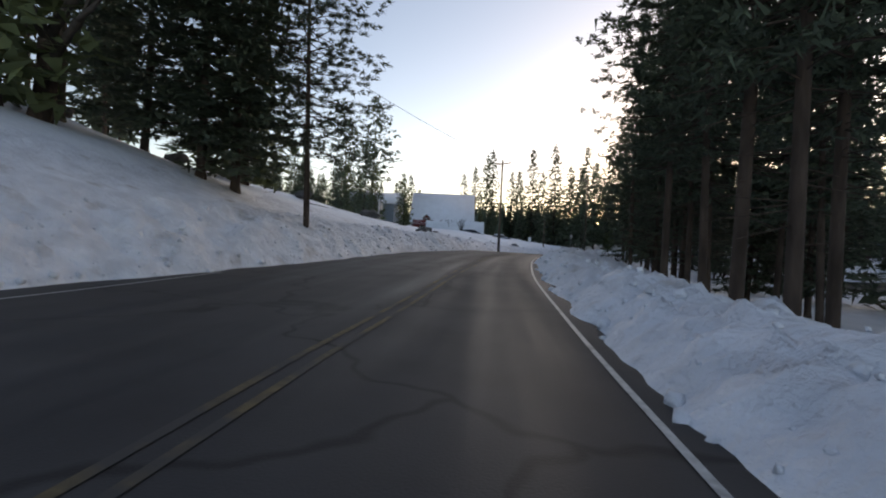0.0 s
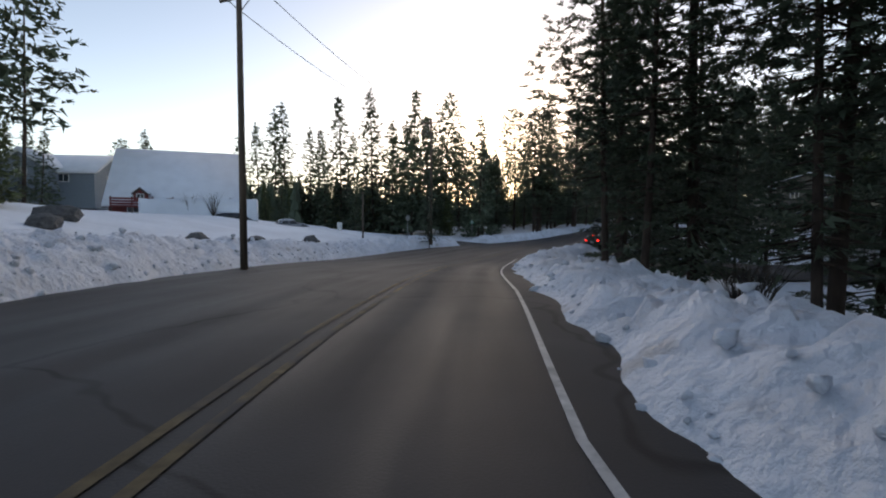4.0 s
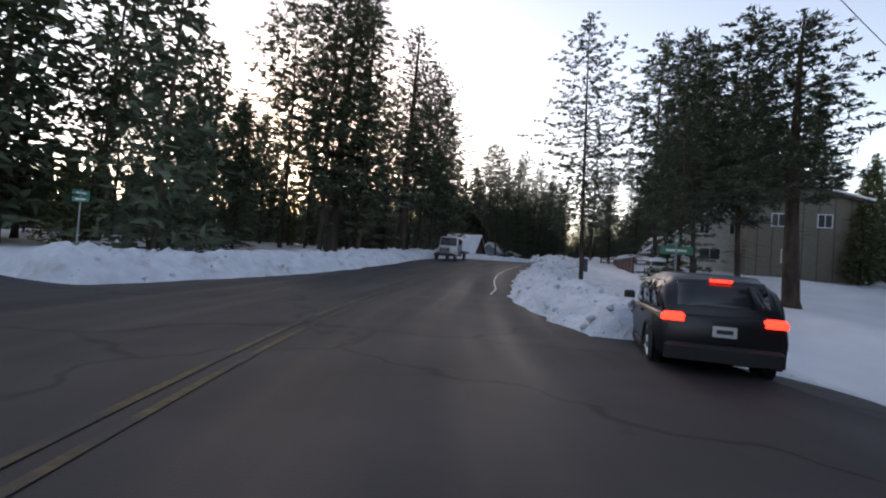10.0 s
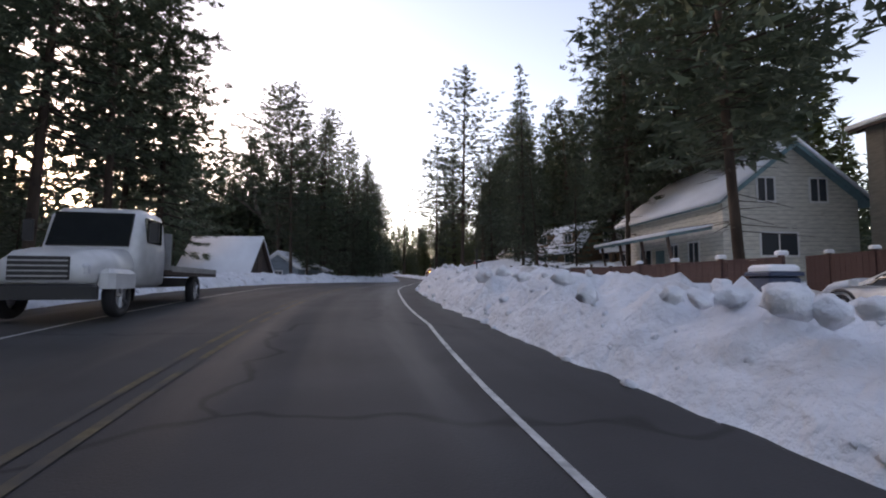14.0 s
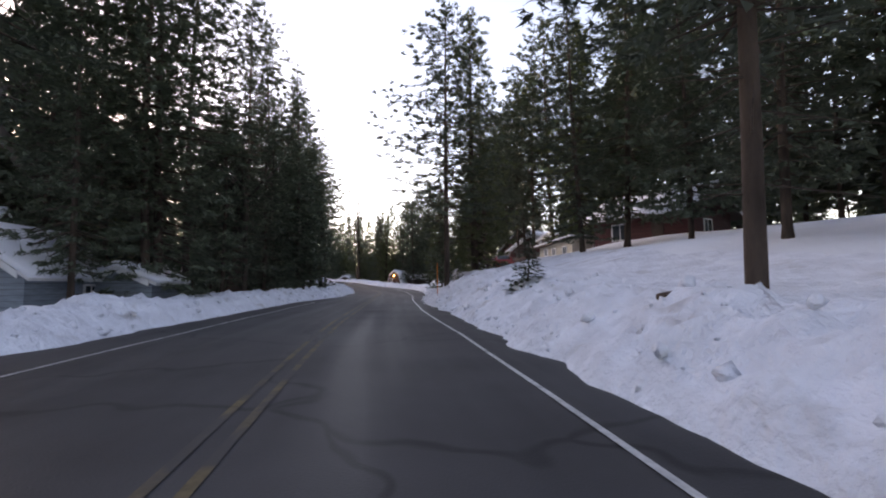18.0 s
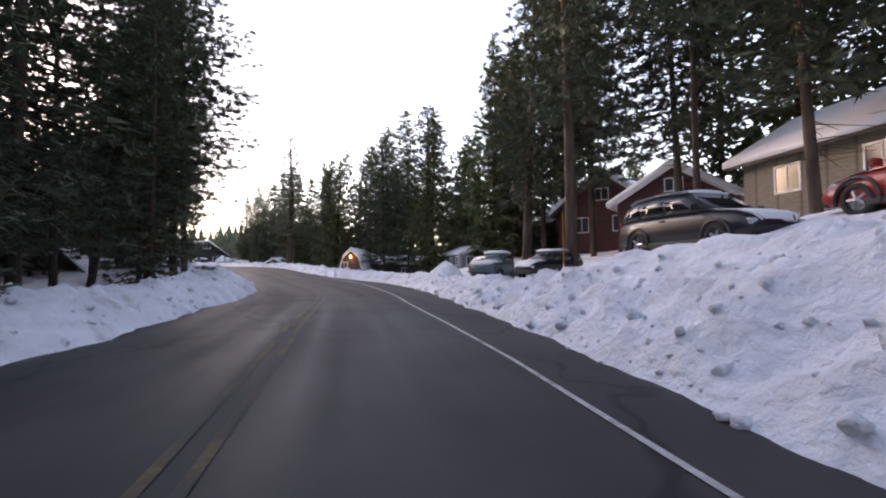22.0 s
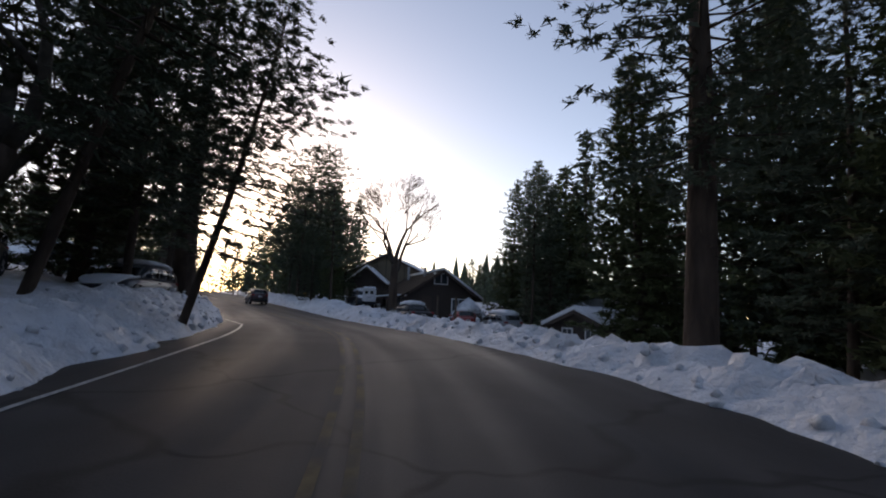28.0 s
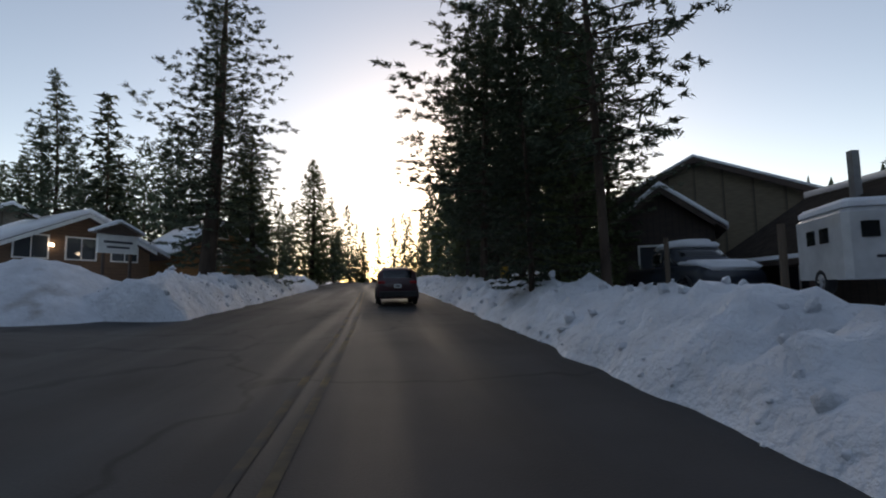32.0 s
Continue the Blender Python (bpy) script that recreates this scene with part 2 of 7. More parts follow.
# ---------------------------------------------------------------- mesh helpers
class Shape:
    """Vertices and faces gathered from simple bodies, made into one mesh."""

    def __init__(self):
        self.v, self.f = [], []

    def add(self, verts, faces):
        n = len(self.v)
        self.v += [tuple(p) for p in verts]
        self.f += [tuple(n + i for i in q) for q in faces]
        return self

    def box(self, x, y, z, sx, sy, sz, turn=0.0, cut=0.0):
        """A box centred in x and y that stands on z; cut: chamfer of its upright and top edges."""
        c, s = math.cos(turn), math.sin(turn)
        hx, hy = sx / 2, sy / 2
        if not cut:
            ring = [(-hx, -hy), (hx, -hy), (hx, hy), (-hx, hy)]
            levels = [(0, 0), (sz, 0)]
        else:
            k = cut
            ring = [(-hx + k, -hy), (hx - k, -hy), (hx, -hy + k), (hx, hy - k), (hx - k, hy), (-hx + k, hy), (-hx, hy - k), (-hx, -hy + k)]
            levels = [(0, 0), (sz - k, 0), (sz, k)]
        n, vs = len(ring), []
        for h, inset in levels:
            for a, b in ring:
                a2, b2 = a * (1 - inset / hx), b * (1 - inset / hy)
                vs.append((x + a2 * c - b2 * s, y + a2 * s + b2 * c, z + h))
        fs = [tuple(range(n))[::-1], tuple(range((len(levels) - 1) * n, len(levels) * n))]
        for L in range(len(levels) - 1):
            fs += [(L * n + i, L * n + (i + 1) % n, L * n + n + (i + 1) % n, L * n + n + i) for i in range(n)]
        return self.add(vs, fs)

    def tube(self, a, b, r0, r1, sides=6, caps=True):
        a, b = Vector(a), Vector(b)
        d = (b - a).normalized()
        u = d.orthogonal().normalized()
        w = d.cross(u)
        vs = [p + (u * math.cos(t) + w * math.sin(t)) * r for p, r in ((a, r0), (b, r1)) for t in (2 * math.pi * i / sides for i in range(sides))]
        fs = [(i, (i + 1) % sides, sides + (i + 1) % sides, sides + i) for i in range(sides)]
        if caps:
            fs += [tuple(range(sides))[::-1], tuple(range(sides, 2 * sides))]
        return self.add(vs, fs)

    def chain(self, pts, radii, sides=6):
        """A bent tapered tube through points."""
        n, vs, fs = len(pts), [], []
        ref = Vector((0.31, 0.95, 0.07))
        for i, p in enumerate(pts):
            d = (Vector(pts[min(i + 1, n - 1)]) - Vector(pts[max(i - 1, 0)])).normalized()
            u = d.cross(ref).normalized()
            w = d.cross(u)
            vs += [Vector(p) + (u * math.cos(2 * math.pi * k / sides) + w * math.sin(2 * math.pi * k / sides)) * radii[i] for k in range(sides)]
        for i in range(n - 1):
            fs += [(i * sides + k, i * sides + (k + 1) % sides, (i + 1) * sides + (k + 1) % sides, (i + 1) * sides + k) for k in range(sides)]
        fs += [tuple(range(sides))[::-1], tuple(range((n - 1) * sides, n * sides))]
        return self.add(vs, fs)

    def prism(self, outline, y0, y1):
        """An outline in x and z drawn out from y0 to y1."""
        n = len(outline)
        vs = [(x, y0, z) for x, z in outline] + [(x, y1, z) for x, z in outline]
        fs = [tuple(range(n)), tuple(range(n, 2 * n))[::-1]] + [(i, n + i, n + (i + 1) % n, (i + 1) % n) for i in range(n)]
        return self.add(vs, fs)

    def mesh(self, name, smooth=False):
        me = bpy.data.meshes.new(name)
        me.from_pydata(self.v, [], self.f)
        bm = bmesh.new()
        bm.from_mesh(me)
        bmesh.ops.recalc_face_normals(bm, faces=bm.faces)
        bm.to_mesh(me)
        bm.free()
        if smooth:
            me.polygons.foreach_set("use_smooth", [True] * len(me.polygons))
        return me


def part(name, shape, mat, parent=None, label="", smooth=False):
    me = shape.mesh(name, smooth) if isinstance(shape, Shape) else shape
    if not me.materials:
        me.materials.append(mat)
    ob = new(name, me)
    ob.parent = parent
    if label:
        ob["label"] = label
    return ob


def thing(name, label, category, m, group=""):
    ob = new(name)
    ob.empty_display_size = 0.3
    ob.matrix_world = m
    return tagged(ob, label, category, group)


# ---------------------------------------------------------------- plan of the road
ROAD_LINE = [
    (-6.2, -29.3, 0.61), (-3.5, -16.6, 0.35), (-0.8, -3.9, 0.08), (1.8, 8.7, -0.14), (4.7, 21.4, -0.12), (8.9, 34.1, -0.02), (15.4, 45.5, -0.15), (22.1, 56, -0.7),
    (30.6, 65.8, -1.3), (40.4, 74.4, -1.21), (50.5, 83, -1.25), (61.4, 89.9, -0.98), (72.9, 96.4, -0.32), (84.6, 102.2, 0.28), (96.8, 106.5, 0.69), (108.6, 109.7, 0.88),
    (121.5, 113.2, 1.02), (133.8, 116.1, 1.06), (147.2, 119.2, 1.06), (159.5, 122.1, 1.12), (172.3, 125.8, 1.27), (183, 131.8, 1.79), (194.1, 138.9, 2.44), (203.8, 147.8, 2.99),
    (211.6, 158.2, 3.02), (217.9, 168.9, 3.25), (252.1, 238.1, 6), (294, 323, 8.6)]


def smooth_line(knots, step=0.5):
    """An even run of points on a smooth curve through the knots."""
    k = np.array(knots, float)
    k = np.vstack([2 * k[0] - k[1], k, 2 * k[-1] - k[-2]])
    out = []
    for i in range(1, len(k) - 2):
        p0, p1, p2, p3 = k[i - 1:i + 3]
        n = max(2, int(np.linalg.norm(p2 - p1) / 0.25))
        scale = np.linalg.norm(p2 - p1)
        m1 = (p2 - p0) / max(np.linalg.norm(p2 - p0), 1e-6) * scale
        m2 = (p3 - p1) / max(np.linalg.norm(p3 - p1), 1e-6) * scale
        u = np.linspace(0, 1, n, endpoint=False)[:, None]
        out.append((2 * u**3 - 3 * u**2 + 1) * p1 + (u**3 - 2 * u**2 + u) * m1 + (-2 * u**3 + 3 * u**2) * p2 + (u**3 - u**2) * m2)
    pts = np.vstack(out + [k[-2:-1]])
    s = np.r_[0, np.cumsum(np.linalg.norm(np.diff(pts[:, :2], axis=0), axis=1))]
    even = np.arange(0, s[-1], step)
    return np.stack([np.interp(even, s, pts[:, i]) for i in range(3)], 1), even


LINE, RUN = smooth_line(ROAD_LINE)
RUN = RUN - 30.0
AHEAD = np.gradient(LINE[:, :2], axis=0)
AHEAD /= np.linalg.norm(AHEAD, axis=1)[:, None]
ASIDE = np.stack([AHEAD[:, 1], -AHEAD[:, 0]], 1)

EDGE_S = [-40, 0, 20, 40, 55, 63, 72, 80, 90, 100, 108, 118, 127, 137, 150, 166, 176, 184, 192, 200, 212, 222, 230, 236, 245, 252, 262, 270, 280, 290, 300, 320, 420]
EDGE_L = [-10.5, -10.8, -8.2, -7.4, -9.8, -11, -12.2, -12.6, -12, -10.2, -8.8, -7.4, -7, -7.6, -8.3, -8.8, -6.4, -6.2, -6.2, -6.2, -4.6, -4.5, -4.0, -3.6, -3.8, -3.8, -4.2, -4.2, -4.4, -4.5, -6.2, -5.8, -6]
EDGE_R = [1.6, 1.6, 1.8, 1.4, 1.7, 1.6, 1.1, 0.8, 3.4, 3.6, 2.1, 2.3, 3.4, 3.3, 2.8, 2.8, 2.9, 2.9, 2.5, 2.7, 3.8, 4.4, 5.0, 5.4, 3.6, 3.2, 4.5, 3.1, 3.1, 2.8, 3.3, 3.6, 4]


def run_values(s, at, values):
    return np.interp(s, at, values)


def on_line(x, y):
    """How far along the road, and how far to its right, points lie."""
    x, y = np.atleast_1d(np.asarray(x, float)), np.atleast_1d(np.asarray(y, float))
    s, l, z = np.empty(len(x)), np.empty(len(x)), np.empty(len(x))
    coarse = LINE[::4, :2]
    for a in range(0, len(x), 20000):
        q = np.stack([x[a:a + 20000], y[a:a + 20000]], 1)
        d = (q[:, 0:1] - coarse[None, :, 0])**2 + (q[:, 1:2] - coarse[None, :, 1])**2
        i = np.minimum(d.argmin(1) * 4, len(LINE) - 1)
        v = q - LINE[i, :2]
        s[a:a + 20000] = RUN[i] + (v * AHEAD[i]).sum(1)
        l[a:a + 20000] = (v * ASIDE[i]).sum(1)
    return s, l, np.interp(s, RUN, LINE[:, 2])


def road_point(s, l, up=0.0):
    i = int(np.argmin(abs(RUN - s)))
    p = LINE[i, :2] + AHEAD[i] * (s - RUN[i]) + ASIDE[i] * l
    return Vector((p[0], p[1], float(np.interp(s, RUN, LINE[:, 2])) + up))


def road_turn(s):
    i = int(np.argmin(abs(RUN - s)))
    return math.degrees(math.atan2(AHEAD[i, 1], AHEAD[i, 0]))


# side roads and drives: start and end (run, offset), width
SIDE = [((94.5, 2.0), (103.0, 48.0), 10.5), ((99.0, -9.0), (104.0, -46.0), 7.0), ((303.0, -4.0), (308.0, -48.0), 8.0),
        ((252.0, -2.5), (267.0, -10.0), 4.2)]
SIDE_XY = [(road_point(*a), road_point(*b), w) for a, b, w in SIDE]


def side_depth(x, y):
    """1 on a side road, 0 away from it."""
    out = np.zeros(len(x))
    for a, b, w in SIDE_XY:
        d = np.array((b - a)[:2])
        n = np.linalg.norm(d)
        u = ((x - a[0]) * d[0] + (y - a[1]) * d[1]) / n
        v = abs((x - a[0]) * d[1] - (y - a[1]) * d[0]) / n
        k = np.clip((w / 2 + 0.9 - v) / 0.9, 0, 1) * np.clip((n + 1.5 - u) / 1.5, 0, 1) * (u > -4)
        out = np.maximum(out, k * k * (3 - 2 * k))
    return out


RISE_S = [-40, 15, 35, 50, 65, 80, 90, 100, 112, 135, 150, 160, 182, 202, 212, 222, 240, 252, 265, 285, 297, 305, 420]
RIGHT_8 = [-1.3, -1.3, -1.3, -1.3, -1.2, -1.2, -1.6, -1.5, -0.5, 0.0, 0.1, 0.6, 2.6, 3.0, 2.9, 1.0, 0.3, -0.4, -0.6, -0.4, 0.3, 0.6, 0.5]
RIGHT_18 = [-3.2, -3.2, -3.2, -3.2, -2.8, -2.4, -2.2, -2.0, -0.8, 0.2, 0.6, 1.6, 4.0, 4.6, 4.4, 3.4, 2.4, -0.2, -1.2, -1.2, -0.2, 1.4, 1.6]
LEFT_6 = [4.4, 3.8, 2.2, 1.3, 0.9, 0.8, 0.5, 0.3, 0.0, 0.0, 0.0, 0.1, 0.1, 0.0, 0.0, 0.0, 0.0, 0.5, 0.7, 1.8, 1.8, 0.2, 0.2]
LEFT_18 = [11.5, 9.0, 5.2, 3.8, 3.4, 3.2, 2.4, 1.4, 0.2, 0.2, 0.3, 0.5, 0.5, 0.0, 0.0, 0.0, 0.2, 1.2, 1.9, 3.4, 2.8, 1.2, 1.6]
LEFT_40 = [15, 13, 8, 5.5, 4.8, 4.4, 5.0, 3.2, 0.6, 0.2, 0.3, 0.6, 0.6, 0.0, 0.0, 0.0, 0.3, 3.0, 5.5, 5.0, 3.6, 2.8, 3.4]


def ground_height(x, y, banks=False):
    """The snow-covered land; banks: with the ploughed ridges beside the road."""
    x, y = np.atleast_1d(np.asarray(x, float)), np.atleast_1d(np.asarray(y, float))
    s, l, z = on_line(x, y)
    tl, tr = run_values(s, EDGE_S, EDGE_L), run_values(s, EDGE_S, EDGE_R)
    ur, ul = l - tr, tl - l
    r8, r18 = run_values(s, RISE_S, RIGHT_8), run_values(s, RISE_S, RIGHT_18)
    l6, l18, l40 = (run_values(s, RISE_S, k) for k in (LEFT_6, LEFT_18, LEFT_40))
    steep = run_values(s, [170, 185, 214, 224], [1.3, 0.75, 0.75, 1.3])
    right = np.where(ur < 8, r8 * np.clip(ur / 8, 0, 1)**steep, r8 + (r18 - r8) * np.clip((ur - 8) / 10, 0, 1))
    left = np.where(ul < 6, l6 * np.clip(ul / 6, 0, 1)**1.2, np.where(ul < 18, l6 + (l18 - l6) * (ul - 6) / 12, l18 + (l40 - l18) * np.clip((ul - 18) / 22, 0, 1)))
    land = np.where(l > 0, right, left)
    far = np.clip((np.maximum(ur, ul) - 40) / 200, 0, 1)
    land = land * (1 - far)
    u = np.maximum(ur, ul)
    roll = (np.sin(x * 0.33 + 1.3 * np.sin(y * 0.21)) * np.cos(y * 0.29 + 0.8 * np.sin(x * 0.17))) * 0.22 + np.sin(x * 0.9 + y * 0.4) * np.cos(y * 0.8 - x * 0.3) * 0.06
    land = land + roll * np.clip((u - 3) / 6, 0, 1)
    k = side_depth(x, y)
    land = land * (1 - k) + np.clip(land, -2.5, 0.3) * k
    return s, l, u, z, land, k


def ground_z(x, y):
    s, l, u, z, land, k = ground_height(x, y)
    return float(z[0] + land[0])


# ---------------------------------------------------------------- ground, road, banks
def grid_mesh(name, xs, ys, zs, mat, smooth=True):
    nx, ny = len(xs), len(ys)
    gx, gy = np.meshgrid(xs, ys, indexing="ij")
    verts = np.stack([gx.ravel(), gy.ravel(), zs.ravel()], 1)
    idx = np.arange(nx * ny).reshape(nx, ny)
    faces = np.stack([idx[:-1, :-1].ravel(), idx[1:, :-1].ravel(), idx[1:, 1:].ravel(), idx[:-1, 1:].ravel()], 1)
    me = bpy.data.meshes.new(name)
    me.from_pydata(verts.tolist(), [], faces.tolist())
    if smooth:
        me.polygons.foreach_set("use_smooth", [True] * len(me.polygons))
    me.materials.append(mat)
    return me


def strip_mesh(name, rows, mat, smooth=True, uv=None):
    """A sheet from rows of points, each of the same length."""
    rows = np.asarray(rows)
    n, m = rows.shape[:2]
    idx = np.arange(n * m).reshape(n, m)
    faces = np.stack([idx[:-1, :-1].ravel(), idx[:-1, 1:].ravel(), idx[1:, 1:].ravel(), idx[1:, :-1].ravel()], 1)[:, ::-1]
    me = bpy.data.meshes.new(name)
    me.from_pydata(rows.reshape(-1, 3).tolist(), [], faces.tolist())
    if uv is not None:
        layer = me.uv_layers.new(name="lane")
        loops = np.empty(len(me.loops), np.int32)
        me.loops.foreach_get("vertex_index", loops)
        layer.data.foreach_set("uv", np.asarray(uv, np.float32).reshape(-1, 2)[loops].ravel())
    if smooth:
        me.polygons.foreach_set("use_smooth", [True] * len(me.polygons))
    me.materials.append(mat)
    if me.polygons[0].normal.z < 0:
        me.flip_normals()
    return me


far_steps = np.array([20, 50, 110, 240, 520, 1100, 2200.0])
gx = np.r_[-110 - far_steps[::-1], np.arange(-110, 331, 2.2), 330 + far_steps]
gy = np.r_[-90 - far_steps[::-1], np.arange(-90, 331, 2.2), 330 + far_steps]
mx, my = np.meshgrid(gx, gy, indexing="ij")
s_, l_, u_, z_, land_, k_ = ground_height(mx.ravel(), my.ravel())
sheet = z_ + land_ - np.where(u_ < 6.0, 0.75, 0.0) - 0.5 * k_
tagged(new("ground", grid_mesh("ground", gx, gy, sheet.reshape(mx.shape), SNOW)), "open snow-covered forest ground beside the mountain road", "ground", kind="structure")

sel = RUN > -29.5
S = RUN[sel]
tl_, tr_ = run_values(S, EDGE_S, EDGE_L) - 1.6, run_values(S, EDGE_S, EDGE_R) + 1.6
across = np.linspace(0, 1, 13)
off = tl_[:, None] + (tr_ - tl_)[:, None] * across[None]
rows = np.stack([LINE[sel, 0][:, None] + ASIDE[sel, 0][:, None] * off, LINE[sel, 1][:, None] + ASIDE[sel, 1][:, None] * off, np.repeat(LINE[sel, 2][:, None], 13, 1)], 2)
uv = np.stack([off, np.repeat(S[:, None], 13, 1)], 2)
tagged(new("road", strip_mesh("road", rows, ROAD, uv=uv)), "wet grey asphalt two-lane mountain road with sealed cracks", "road", kind="structure")


def ribbon(name, label, s0, s1, offset, width, mat, up=0.012, step=1.0, gap=None):
    """A painted line along the road; offset: a number, or run and offset values."""
    ss = np.arange(s0, s1 + 0.01, step)
    o = np.interp(ss, *offset) if isinstance(offset, tuple) else np.full(len(ss), offset)
    i = np.clip(np.round((ss - RUN[0]) / 0.5).astype(int), 0, len(RUN) - 1)
    r = [[(LINE[k, 0] + ASIDE[k, 0] * (a + d), LINE[k, 1] + ASIDE[k, 1] * (a + d), LINE[k, 2] + up) for d in (-width / 2, width / 2)] for k, a in zip(i, o)]
    return tagged(new(name, strip_mesh(name, r, mat, smooth=False)), label, "road marking", kind="structure")


WHITE_R = ([-30, 0, 20, 34, 42, 50, 61, 66, 72, 80], [1.3, 1.35, 1.4, 1.3, 0.75, 1.05, 1.12, 1.0, 0.65, 0.05])
ribbon("edge_line", "worn white edge line along the lane", -29, 77, WHITE_R, 0.075, LINE_W)
WHITE_R2 = ([106, 113, 118, 123, 132, 137, 145, 152, 160, 170, 176, 186, 200, 210, 222, 230, 236, 243], [1.1, 1.48, 1.24, 1.26, 1.74, 2.1, 2.0, 1.8, 1.9, 2.1, 2.16, 1.9, 2.0, 2.4, 2.5, 2.85, 3.4, 3.2])
ribbon("edge_line", "worn white edge line along the lane", 110, 243, WHITE_R2, 0.075, LINE_W)
LEFT_LINE = ([-30, 0, 14, 22], [-8.3, -8.4, -8.6, -7.0])
ribbon("edge_line", "faded white edge line of the far lane", -29, 14, LEFT_LINE, 0.08, LINE_W)
LEFT_LINE2 = ([136, 141, 146, 160, 166, 172, 178, 186, 200], [-5.0, -5.0, -5.1, -5.7, -5.8, -5.2, -4.9, -4.8, -4.8])
ribbon("edge_line", "faded white edge line of the far lane", 136, 198, LEFT_LINE2, 0.08, LINE_W)
LEFT_LINE3 = ([240, 249, 253, 262, 270, 279, 289, 300], [-3.5, -3.6, -3.4, -3.6, -3.4, -3.5, -5.0, -6.0])
ribbon("edge_line", "faded white edge line of the far lane", 240, 296, LEFT_LINE3, 0.08, LINE_W)
MIDDLE = ([-30, 5, 24, 37, 45, 57, 66, 75, 86, 104, 113, 122, 137, 150, 180, 200, 215, 235, 250, 270, 285, 293, 304, 330], [-2.0, -2.0, -1.5, -1.7, -1.9, -1.7, -1.9, -2.2, -2.3, -2.4, -2.6, -2.2, -1.5, -1.3, -1.2, -1.1, -1.2, -0.5, -0.3, -0.4, -0.6, -0.8, -0.7, -0.9])
for side_step in (-0.14, 0.14):
    ribbon("centre_line", "worn double yellow centre line", -29, 330, (MIDDLE[0], [v + side_step for v in MIDDLE[1]]), 0.10, LINE_Y)

for a, b, w in SIDE_XY:
    d = (b - a).normalized()
    n = Vector((d.y, -d.x, 0))
    length = (b - a).to_2d().length
    r, uvs = [], []
    for q in np.arange(-3.5, length, 1.0):
        row, urow = [], []
        for v in np.linspace(-w / 2 - 0.4, w / 2 + 0.4, 7):
            p = a + d * q + n * float(v)
            gs, gl, gu, gz, gland, gk = ground_height(p.x, p.y)
            row.append((p.x, p.y, float(gz[0] + gland[0]) - 0.02 if q > 0 else float(gz[0]) - 0.05))
            urow.append((v + 31, q + 7))
        r.append(row)
        uvs.append(urow)
    tagged(new("side_road" if w > 6 else "driveway", strip_mesh("side_road", r, ROAD, uv=uvs)), "wet dark asphalt opening ploughed through the snow", "road", kind="structure")

BANK_S = [-40, 30, 60, 78, 100, 112, 130, 150, 175, 205, 225, 240, 250, 275, 300, 420]
BANK_R = [0.75, 0.75, 0.5, 0.6, 0.8, 0.9, 1.1, 1.1, 0.9, 0.8, 0.8, 0.6, 0.55, 0.45, 1.05, 1.0]
BANK_L = [0.9, 1.1, 1.1, 1.05, 0.95, 0.95, 0.9, 0.85, 0.75, 0.8, 0.9, 0.85, 0.6, 0.85, 1.4, 0.9]


